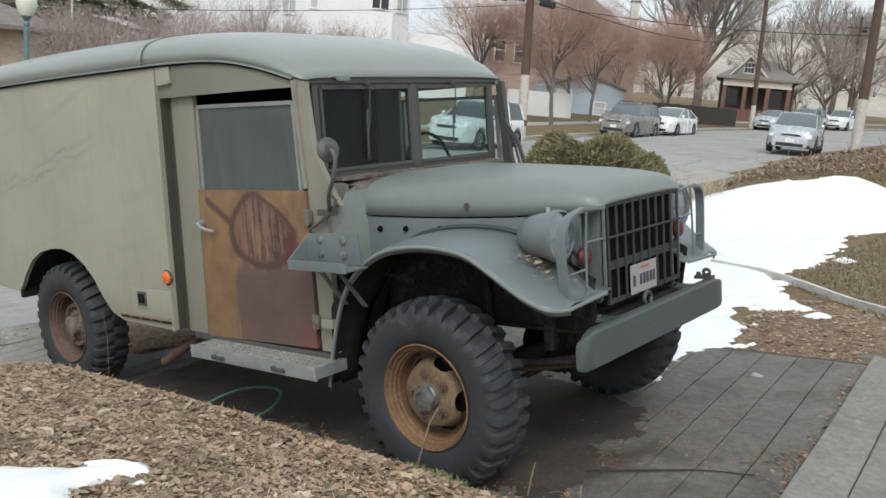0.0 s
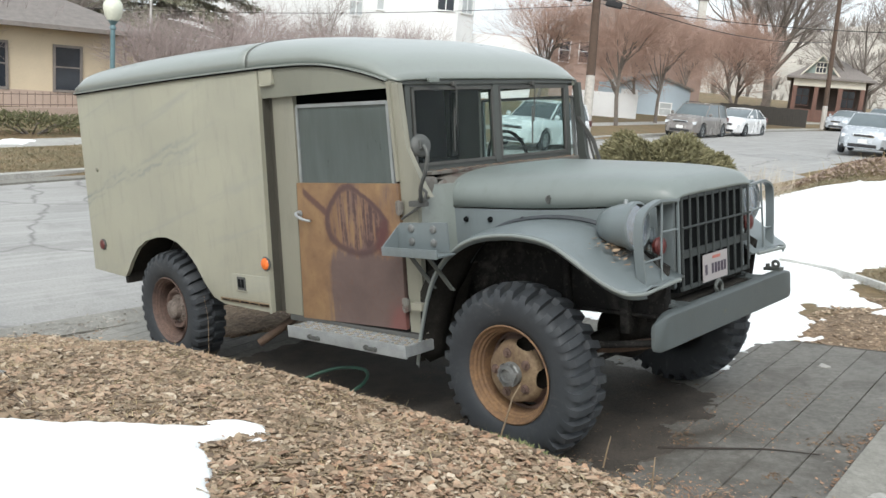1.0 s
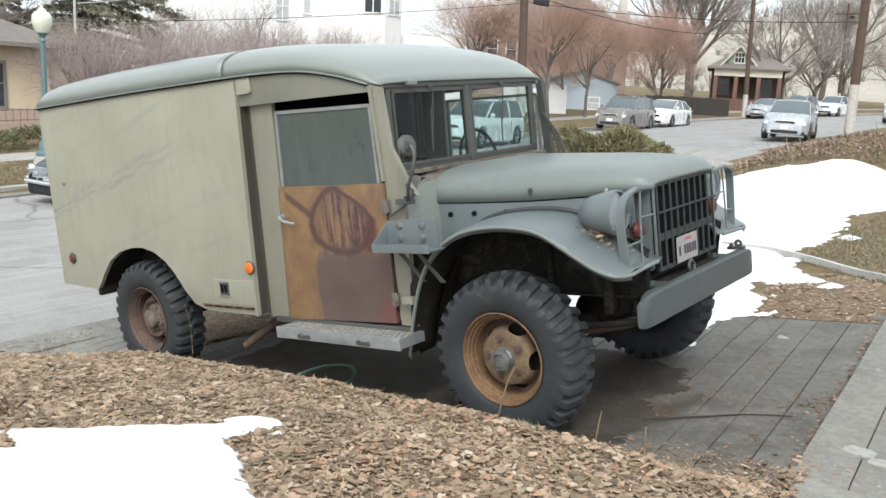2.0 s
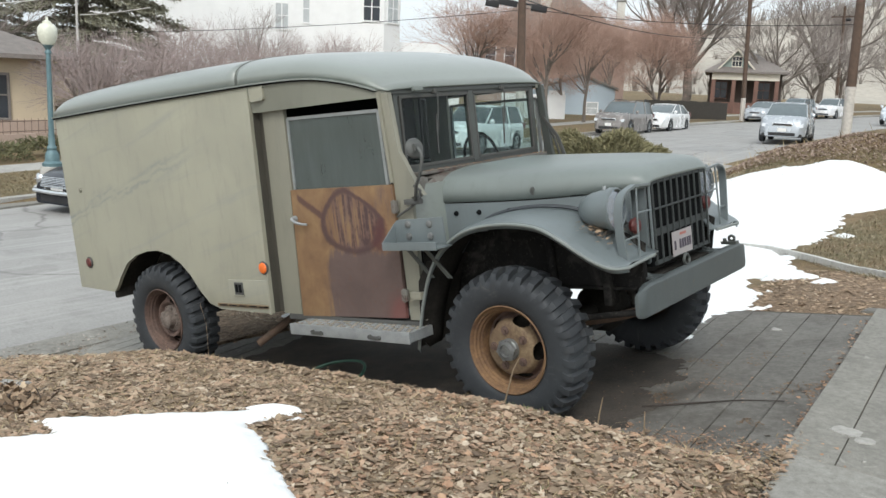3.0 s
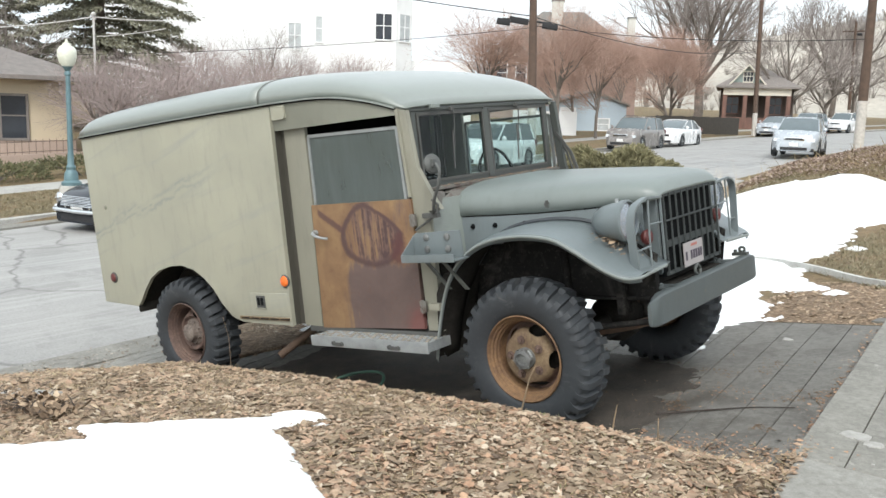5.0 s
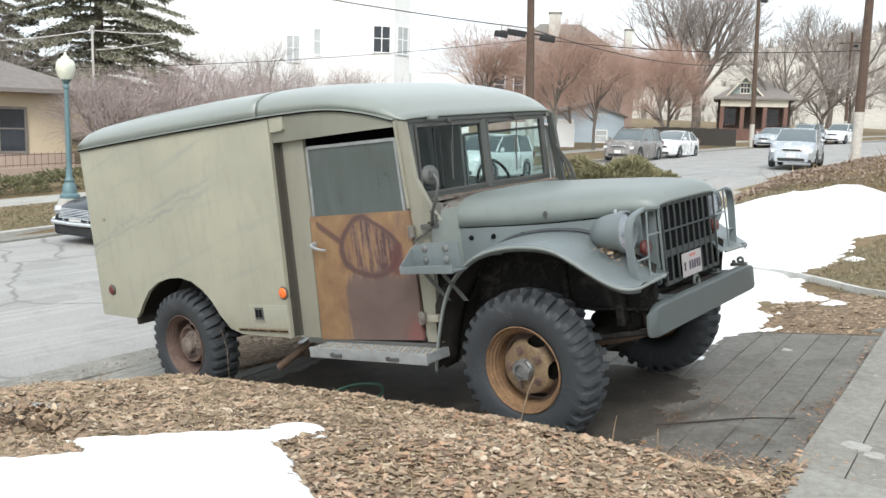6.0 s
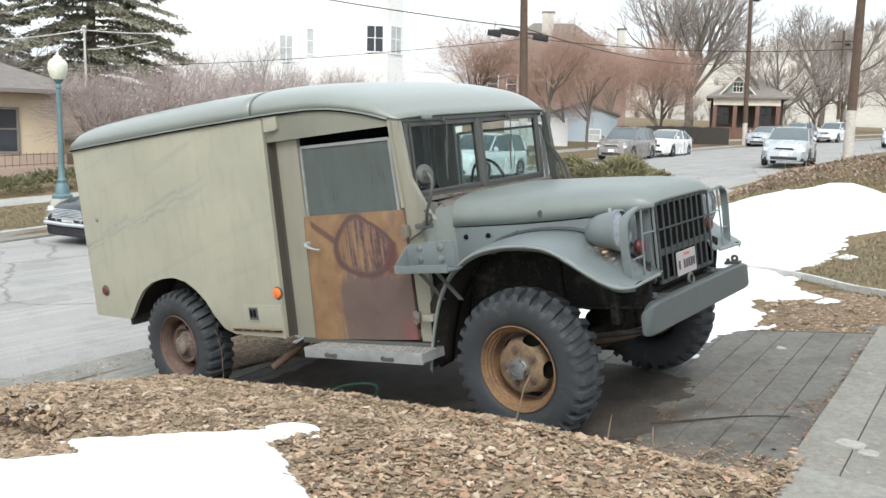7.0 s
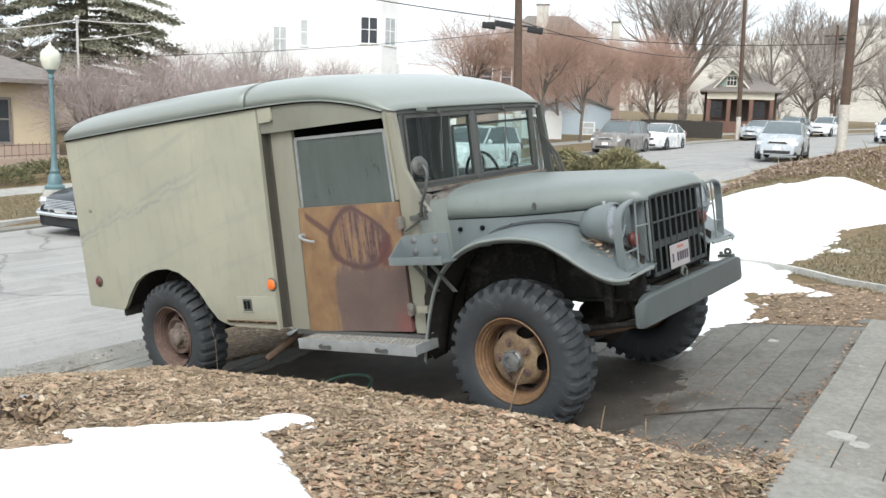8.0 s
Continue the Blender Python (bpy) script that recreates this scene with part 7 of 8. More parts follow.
def conifer(x, y, h, seed, reach):
    """A tall dark conifer: tapered trunk, tiers of drooping boughs hung with needle sprays."""
    r = random.Random(seed)
    t = thing("conifer", pose(x, y, ground_z(x, y)), "tall dark evergreen with drooping boughs", "tree")
    part("trunk", tube([(0, 0, -0.2), (0.1, 0, h * 0.5), (0, 0.05, h)], [0.35, 0.2, 0.04], 8), BARKT, t)
    verts, faces, boughs = [], [], []
    for k in range(130):
        z = h * (0.10 + 0.88 * (k / 130) ** 0.9)
        l = reach * (1 - z / h) ** 0.7 * r.uniform(0.45, 1.1) + 0.4
        a = k * 2.4 + r.uniform(-0.3, 0.3)
        d = Vector((math.cos(a), math.sin(a), 0))
        pts = [Vector((0, 0, z)) + d * l * u + Vector((0, 0, l * (0.16 * u - 0.36 * u * u + (0.12 * max(0.0, u - 0.7) if u > 0.7 else 0)))) for u in (0, 0.25, 0.5, 0.75, 1.0)]
        boughs.append(tube(pts, [0.05, 0.04, 0.03, 0.02, 0.01], 4))
        side = Vector((-d.y, d.x, 0))
        for _ in range(int(190 * l)):
            u = r.random() ** 0.6
            i = min(3, int(u * 4))
            p = pts[i] + (pts[i + 1] - pts[i]) * (u * 4 - i) + side * r.gauss(0, 0.16 * l * (0.3 + u * 0.5))
            dd = (d * r.uniform(0.2, 1) + side * r.gauss(0, 0.6) + Vector((0, 0, r.uniform(-1.1, 0.3)))).normalized()
            ll = r.uniform(0.12, 0.30)
            s = dd.cross(Vector((r.gauss(0, 1), r.gauss(0, 1), 1))).normalized() * ll * 0.16
            b = len(verts)
            verts += [tuple(p - s * 0.4), tuple(p + s * 0.4), tuple(p + dd * ll * 0.6 + s), tuple(p + dd * ll), tuple(p + dd * ll * 0.6 - s)]
            faces.append((b, b + 1, b + 2, b + 3, b + 4))
    me = bpy.data.meshes.new("crown")
    me.from_pydata(verts, [], faces)
    me.materials.append(NEEDLE)
    c = new("crown", me)
    c.parent = t
    part("boughs", join(*boughs), BARKT, t)


conifer(-42.6, 20.2, 16.0, 4, 7.0)
conifer(-47.0, 15.0, 14.0, 9, 5.5)


# ---- street lamp, poles and wires ----
def street_lamp(x, y):
    z = ground_z(x, y) - 0.14
    t = thing("street_lamp", pose(x, y, z), "blue-green iron street lamp with milky globe", "street lamp")
    part("foot", spin([(0.34, 0.0), (0.33, 0.06), (0.27, 0.42), (0.25, 0.46)], (0, 0, 0), (0, 0, 1), 8), CONC_PALE, t, "pale concrete foot")
    part("base", spin([(0.22, 0.46), (0.22, 0.53), (0.16, 0.58), (0.15, 0.74), (0.10, 0.82), (0.11, 0.88), (0.075, 0.94), (0.065, 1.2)], (0, 0, 0), (0, 0, 1), 16), LAMPGREEN, t)
    part("post", spin([(0.062, 1.2), (0.05, 2.95), (0.07, 2.97), (0.07, 3.02), (0.05, 3.05), (0.09, 3.12), (0.13, 3.16)], (0, 0, 0), (0, 0, 1), 14), LAMPGREEN, t)
    part("globe", spin([(0.12, 3.15), (0.18, 3.25), (0.215, 3.40), (0.205, 3.52), (0.15, 3.60), (0.10, 3.62), (0.09, 3.66), (0.035, 3.69), (0.03, 3.74), (0.0, 3.78)], (0, 0, 0), (0, 0, 1), 20), GLOBE, t, "milky glass globe")


street_lamp(-16.86, 5.13)


def utility_pole(x, y, h, r, lean, white=1.6, arm=None, turn=0):
    z = ground_z(x, y)
    t = thing("utility_pole", pose(x, y, z), "dark wooden utility pole with whitewashed foot", "pole", "poles along the street")
    lx, ly = lean
    part("shaft", tube([(lx * white / h, ly * white / h, white), (lx * 0.6, ly * 0.6, h * 0.6), (lx, ly, h)], [r, r * 0.88, r * 0.75], 12), POLEW, t)
    part("foot", tube([(0, 0, -0.3), (lx * white / h, ly * white / h, white)], [r * 1.06, r * 1.01], 12), POLEWHITE, t, "whitewashed foot of the pole")
    if arm:
        c, s = math.cos(radians(turn)), math.sin(radians(turn))
        part("cross_arm", tube([(lx - c * 1.2, ly - s * 1.2, arm), (lx + c * 1.2, ly + s * 1.2, arm + 0.1)], 0.08, 6), POLEW, t)
        for k in (-0.9, -0.45, 0.5, 0.95):
            part("insulator", cyl((lx + c * k, ly + s * k, arm + 0.06), (lx + c * k, ly + s * k, arm + 0.26), 0.05, 0.03, 8), IRONBLACK, t)
        part("transformer", spin([(0.0, -0.25), (0.14, -0.22), (0.15, 0.18), (0.08, 0.24), (0.0, 0.25)], (lx + c * 0.5, ly + s * 0.5 - 0.2, arm - 0.25), (c, s, 0), 12), IRONBLACK, t)
    return t


p1 = utility_pole(-19.1, 27.3, 9.5, 0.19, (-0.45, 0.1), 2.6)
pz = ground_z(-19.1, 27.3)
for (x, y, z), l in (((-19.9, 27.03, 5.69), 0.42), ((-18.83, 27.87, 5.48), 0.34), ((-20.4, 26.6, 5.62), 0.3)):
    part("splice_box", moved(box(-l, l, -0.1, 0.1, -0.14, 0.12, 0.03), pose(x + 19.1, y - 27.3, z - pz, 0, 8, 38)), IRONBLACK, p1, "dark cable splice box")
part("bracket_arm", tube([(-1.35, -0.75, 5.75 - pz), (0.35, 0.6, 5.6 - pz)], 0.045, 6), IRONBLACK, p1)
utility_pole(-20.9, 58.6, 12.0, 0.17, (-0.4, 0.2), 1.6, 10.6, 30)
utility_pole(-7.0, 32.4, 10.0, 0.19, (-0.1, 0.2), 2.0, 9.0, 30)
utility_pole(-23.3, 91.0, 10.5, 0.17, (-0.2, 0), 1.6, 9.4, 30)
utility_pole(-14.0, 100.0, 9.0, 0.15, (0, 0), 1.6, 8.4, 30)


PALEWIRE = plain("pale_cable_sheath", (0.5, 0.48, 0.46), 0.7)


def wire(a, b, sag, r=0.014, mat=IRONBLACK, label="thin black overhead cable"):
    a, b = Vector(a), Vector(b)
    pts = [a + (b - a) * t - Vector((0, 0, sag * 4 * t * (1 - t))) for t in (k / 20 for k in range(21))]
    tagged(part("cable", tube(pts, r, 5), mat), label, "cable", "overhead cables")


wire((-19.5, 27.4, 5.9), (-30.0, -14.0, 9.6), 0.9, 0.022)
wire((-19.5, 27.4, 5.4), (-38.0, 6.0, 3.2), 0.5, 0.012)
wire((-19.5, 27.4, 5.9), (-21.3, 58.7, 6.6), 0.7, 0.022)
wire((-19.5, 27.4, 5.5), (-7.1, 32.5, 5.0), 0.3, 0.014)
wire((-21.3, 58.7, 10.9), (-7.1, 32.5, 9.4), 0.7, 0.014)
wire((-30.6, 9.6, 4.2), (-28.9, 12.37, 4.77), 0.05, 0.022, PALEWIRE, "pale sheathed cable to the house")
wire((-28.9, 12.37, 4.77), (-27.62, 14.52, 4.78), 0.03, 0.022, PALEWIRE, "pale sheathed cable to the house")
wire((-28.9, 12.5, 4.06), (-27.6, 14.6, 4.5), 0.04, 0.018, PALEWIRE, "pale sheathed cable to the house")
mast = thing("service_mast", pose(-28.9, 12.37, ground_z(-28.9, 12.37)), "thin pale service mast carrying cables", "pole")
part("tube", tube([(0, 0, -0.1), (0, 0, 4.82 - ground_z(-28.9, 12.37))], 0.045, 8), PALEWIRE, mast)
part("weatherhead", spin([(0.0, 0.0), (0.08, 0.02), (0.09, 0.08), (0.05, 0.14), (0.0, 0.16)], (0, 0, 4.80 - ground_z(-28.9, 12.37)), (0, 0, 1), 10), PALEWIRE, mast)


# ---- houses ----
def window(house, m, w, h, panes=1, mat=TRIMP, dark=WINDARK):
    """Framed window on a wall whose outside is m's -y."""
    f = 0.09
    fr = part("window", moved(box(-w / 2, w / 2, -0.02, 0.0, 0, h), m), dark, house)
    bars = [(-w / 2 - f, w / 2 + f, -0.06, 0.02, h, h + f), (-w / 2 - f, -w / 2, -0.06, 0.02, 0, h), (w / 2, w / 2 + f, -0.06, 0.02, 0, h)]
    for bx in bars:
        part("frame_bar", moved(box(*bx), m), mat, fr)
    part("sill", moved(box(-w / 2 - f, w / 2 + f, -0.09, 0.02, -f, 0.0), m), mat, fr)
    for k in range(1, panes):
        part("mullion", moved(box(-w / 2 + w * k / panes - 0.035, -w / 2 + w * k / panes + 0.035, -0.05, 0.02, 0, h), m), mat, fr)
    part("glazing_bar", moved(box(-w / 2, w / 2, -0.035, -0.018, h * 0.52, h * 0.52 + 0.05), m), mat, fr)


def hip_roof(x0, x1, y0, y1, z, rise, over=0.5, ridge=0.5):
    x0, x1, y0, y1 = x0 - over, x1 + over, y0 - over, y1 + over
    cx, cy = (x0 + x1) / 2, (y0 + y1) / 2
    if x1 - x0 > y1 - y0:
        k = (x1 - x0 - (y1 - y0)) / 2 + 0.01 + ridge
        r = [(cx - k, cy, z + rise), (cx + k, cy, z + rise)]
    else:
        k = (y1 - y0 - (x1 - x0)) / 2 + 0.01 + ridge
        r = [(cx, cy - k, z + rise), (cx, cy + k, z + rise)]
    bm = bmesh.new()
    lo = [bm.verts.new(p) for p in ((x0, y0, z - 0.15), (x1, y0, z - 0.15), (x1, y1, z - 0.15), (x0, y1, z - 0.15))]
    b = [bm.verts.new(p) for p in ((x0, y0, z), (x1, y0, z), (x1, y1, z), (x0, y1, z))]
    t = [bm.verts.new(p) for p in r]
    bm.faces.new(lo)
    for i in range(4):
        bm.faces.new((lo[i], lo[(i + 1) % 4], b[(i + 1) % 4], b[i]))
    if x1 - x0 > y1 - y0:
        bm.faces.new((b[0], b[1], t[1], t[0])), bm.faces.new((b[1], b[2], t[1])), bm.faces.new((b[2], b[3], t[0], t[1])), bm.faces.new((b[3], b[0], t[0]))
    else:
        bm.faces.new((b[0], b[1], t[0])), bm.faces.new((b[1], b[2], t[1], t[0])), bm.faces.new((b[2], b[3], t[1])), bm.faces.new((b[3], b[0], t[0], t[1]))
    return bm


def gable_roof(x0, x1, y0, y1, z, rise, over=0.5, thick=0.16):
    """Ridge along y."""
    cx = (x0 + x1) / 2
    o = [(x0 - over, z - over * rise / (cx - x0)), (cx, z + rise), (x1 + over, z - over * rise / (cx - x0))]
    o += [(x, zz - thick) for x, zz in reversed(o)]
    return slab(o, 1, y0 - over, y1 + over)


# single-storey beige house behind the lamp; its front looks along -y' of this frame
bz = ground_z(-28.6, 9.0)
bung = thing("house", pose(-28.35, 10.2, bz, 0, 0, 79), "single-storey beige stucco house with grey roof", "house")
part("wall", box(-24, 0.9, 0, 9, -0.5, 2.8), BEIGEWALL, bung)
part("plinth", box(-24.05, 0.95, -0.06, 0.0, -0.5, 0.55), TANBRICK, bung)
part("roof", hip_roof(-24, 0.9, 0, 9, 2.8, 1.9, 0.75), SHINGLE, bung)
for x, w in ((-1.1, 0.8), (-3.5, 0.85), (-6.6, 1.4), (-10.0, 1.0)):
    window(bung, pose(x, 0, 0.62), w, 1.45, 1, SHINGLE)
part("downpipe", cyl((0.78, -0.08, 0), (0.78, -0.08, 2.75), 0.05, None, 8), TRIMP, bung)

fence = thing("garden_fence", pose(0, 0, 0), "low pinkish brick wall topped with iron railings", "fence")
fpts = [(far_edge(y) - 10.0, y) for y in [-9 + 0.25 * k for k in range(85)]]
fb = loft([[(x + 0.12, y, ground_z(x, y) - 0.2), (x + 0.12, y, ground_z(x, y) + 0.30), (x - 0.12, y, ground_z(x, y) + 0.30), (x - 0.12, y, ground_z(x, y) - 0.2)] for x, y in fpts])
part("brick_wall", fb, TANBRICK, fence)
RUSTRAIL = plain("rusty_railing", (0.17, 0.125, 0.105), 0.8, 0.1, 0.2)
for h in (0.38, 0.70):
    part("rail", tube([(x, y, ground_z(x, y) + h) for x, y in fpts[::4]], 0.014, 6), RUSTRAIL, fence)
for k, (x, y) in enumerate(fpts):
    part("baluster", cyl((x, y, ground_z(x, y) + 0.30), (x, y, ground_z(x, y) + 0.78), 0.010, None, 5), RUSTRAIL, fence)

# large white house on the rise
wz = 1.2
white = thing("house", pose(-43.4, 40.6, wz, 0, 0, 52), "large white stucco house with tall windows", "house")
part("wall", box(-18, 2.65, 0, 9, -3, 11.5), WHITEWALL, white)
part("wing_wall", box(4.1, 9.0, 2.2, 9, -3, 4.2), WHITEWALL, white)
part("bay_wall", slab([(2.65, 0.0), (4.05, 1.3), (4.05, 9), (2.65, 9)], 2, -3, 11.5), WHITEWALL, white)
part("cornice", box(-18.2, 2.65, -0.15, 9, 11.5, 11.8), WHITEWALL, white)
for x, w, h, z, p in ((1.73, 1.15, 1.8, 5.48, 2), (-4.62, 0.85, 1.75, 4.55, 2), (-2.92, 0.42, 1.75, 5.1, 1)):
    window(white, pose(x, 0, z), w, h, p, WHITEWALL, WINDARK if x > 0 else WINPALE)
window(white, pose(3.37, 0.665, 5.45, 0, 0, 43), 1.2, 1.9, 2, WHITEWALL, WINPALE)

# brick house with a steep grey roof and white chimneys
bh = thing("house", pose(-41.5, 66.0, 1.0, 0, 0, 35), "brick house with steep grey roof and white chimneys", "house")
part("wall", box(-7.3, 6.3, 0.2, 10, -2, 6.0), REDBRICK, bh)
part("roof", hip_roof(-7.5, 6.5, 0, 10, 6.0, 4.6, 0.4, 0.0), SLATE, bh)
for x, y, top in ((-1.2, 2.0, 11.2), (5.9, 3.2, 9.9)):
    cw = 0.55 if x < 0 else 0.36
    ch = part("chimney", box(x - cw, x + cw, y - 0.45, y + 0.45, 5.5, top, 0.03), CHIMNEY, bh, "pale plastered chimney")
    part("cap", box(x - cw - 0.07, x + cw + 0.07, y - 0.52, y + 0.52, top, top + 0.12), SLATE, ch)
for x in (-6.2, -4.4):
    window(bh, pose(x, 0.2, 3.4), 0.9, 1.9, 1, WHITEWALL)

# pale blue outbuilding, white garden wall
sh = thing("shed", pose(-30.3, 51.5, 0.75, 0, 0, 47), "pale blue gabled outbuilding", "shed")
part("wall", box(-2.9, 2.6, 0, 5, -0.6, 1.9), BLUESIDE, sh)
part("roof", moved(gable_roof(-2.6, 2.6, -5, 0.0, 1.9, 0.85, 0.2), pose(0, 5, 0) @ pose(0, 0, 0, 0, 0, 0) @ pose(0, 0, 0)), SLATE, sh)
part("gable", slab([(-2.6, 1.9), (2.6, 1.9), (0, 2.7)], 1, 0.0, 0.1), BLUESIDE, sh)
window(sh, pose(0.9, 0, -0.1), 0.8, 0.8, 1, WHITEWALL, WINPALE)
part("door", box(-2.4, -1.2, -0.06, 0.0, -0.4, 1.5), WHITEWALL, sh)
tagged(part("garden_wall", moved(box(-2.0, 2.2, 0, 0.2, -0.6, 1.25), pose(-29.0, 43.2, 0.65, 0, 0, 45)), WHITEWALL), "white plastered garden wall", "wall")

# dark board fence
bf = thing("board_fence", pose(-24.6, 50.3, 0.95, 0, 0, 61), "dark weathered board fence", "fence")
for k in range(35):
    part("board", box(k * 0.2, k * 0.2 + 0.185, 0, 0.03, -0.3, 0.9 + 0.02 * math.sin(k * 5.1)), OLDWOOD, bf, smooth=False)
part("rail", box(0, 7.0, 0.03, 0.09, 0.6, 0.7), OLDWOOD, bf)

# bungalow with a deep brick porch
cb = thing("house", pose(-25.22, 69.86, 1.35, 0, 0, 22) @ Matrix.Diagonal((0.57, 0.78, 1.05, 1)), "craftsman bungalow with brick porch and gable", "house")
# dark brown puts the porch's shade into the colour of this wall
part("wall", box(-5.0, 5.5, 2.4, 11, -0.6, 3.0), plain("shaded_porch_wall", (0.075, 0.055, 0.045), 0.85, 0, 0.25, 2), cb, "house wall behind the porch, darkened for its shade")
part("roof", hip_roof(-5.0, 5.5, 0.2, 11, 3.05, 2.0, 0.7), SHINGLE, cb)
part("porch_beam", box(-4.6, 5.0, 0.0, 0.35, 2.35, 2.95), TRIMP, cb)
part("porch_wall", box(-4.6, 5.0, 0.0, 0.3, -0.6, 0.55), PORCHBRICK, cb)
for x in (-4.6, -1.7, 1.5, 4.4):
    part("pier", box(x, x + 0.6, -0.05, 0.5, -0.6, 2.35, 0.02), PORCHBRICK, cb)
part("gable", slab([(-3.9, 3.15), (1.5, 3.15), (-1.2, 4.75)], 1, 0.4, 3.0), TEAL, cb)
part("gable_roof", gable_roof(-3.9, 1.5, 0.3, 5.0, 3.2, 1.65, 0.4), TRIMP, cb)
window(cb, pose(-1.2, 0.4, 3.45), 1.3, 0.75, 3)
for x in (-3.2, 3.0):
    window(cb, pose(x, 2.4, 0.9), 1.8, 1.3, 2, PORCHBRICK)
part("porch_floor", box(-4.6, 5.0, 0.3, 2.4, -0.6, 0.0), CONC_WALK, cb)

# hillside beyond
def hill_z(x, y):
    a = (x + 95) / 190
    ridge = 36 * math.exp(-((a - 0.25) ** 2) * 1.6) * (0.9 + 0.16 * noise.noise(Vector((x * 0.02, y * 0.015, 0))))
    return 2.0 + ridge * step(170, 315, y) - 0.02 * max(0.0, y - 320) + (0 if x > -190 else -0.12 * (-190 - x))


# hillside colour lightened for the haze in front of it
HILLMAT = plain("dry_hillside", (0.44, 0.405, 0.35), 0.95, 0, 0.22, 0.05, 0.5, 0.5)
tagged(part("hillside", sheet(spread((-230, 260, 70)), spread((150, 330, 26)), hill_z), HILLMAT), "dry tan hillside with bare brush in the distance", "hill", kind="structure")
wv, wf = [], []
hr = random.Random(77)
for _ in range(1000):
    x, y = hr.uniform(-190, 120), hr.uniform(185, 318)
    z, s = hill_z(x, y), hr.uniform(1.5, 4.5)
    for _ in range(16):
        b, a = len(wv), hr.uniform(0, 2 * math.pi)
        px, py, t = x + hr.gauss(0, s * 0.12), y, hr.uniform(0.1, 0.6)
        tx, tz, w = px + math.cos(a) * t * s, z + s * hr.uniform(0.5, 1.05), 0.022 * s
        wv += [(px - w, py, z - 0.2), (px + w, py, z - 0.2), (tx + w, py, tz), (tx - w, py, tz)]
        wf.append((b, b + 1, b + 2, b + 3))
wm = bpy.data.meshes.new("far_woods")
wm.from_pydata(wv, [], wf)
wm.materials.append(TWIGPALE)
tagged(new("far_woods", wm), "leafless grey brush and trees on the hillside", "woods", kind="stuff")

# ---- parked cars ----
def car_paint(name, col, rough=0.25):
    m = plain(name, col, rough, 0.25, 0.05, 2.0, 0)
    return m


SILVER = car_paint("silver_car_paint", (0.42, 0.455, 0.49))
PALEBLUE = car_paint("pale_blue_car_paint", (0.60, 0.66, 0.72))
TAUPE = car_paint("grey_taupe_car_paint", (0.23, 0.215, 0.205))
WHITECAR = car_paint("white_car_paint", (0.76, 0.77, 0.78))
BLACKCAR = car_paint("dark_car_paint", (0.022, 0.026, 0.035), 0.18)
CARGLASS = plain("tinted_car_glass", (0.045, 0.055, 0.06), 0.06, 0.0, 0.1, 3, 0)
# lighter copy of the tinted glass, reflected sky put into its colour
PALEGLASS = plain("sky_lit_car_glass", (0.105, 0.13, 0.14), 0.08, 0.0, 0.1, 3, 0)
HEADGLASS = plain("car_lamp_glass", (0.72, 0.75, 0.78), 0.12, 0.3, 0.05, 9, 0)
CHROME = plain("chrome", (0.75, 0.76, 0.77), 0.15, 1.0, 0.05, 9, 0)
PLASTIC = plain("black_plastic", (0.02, 0.02, 0.022), 0.6)


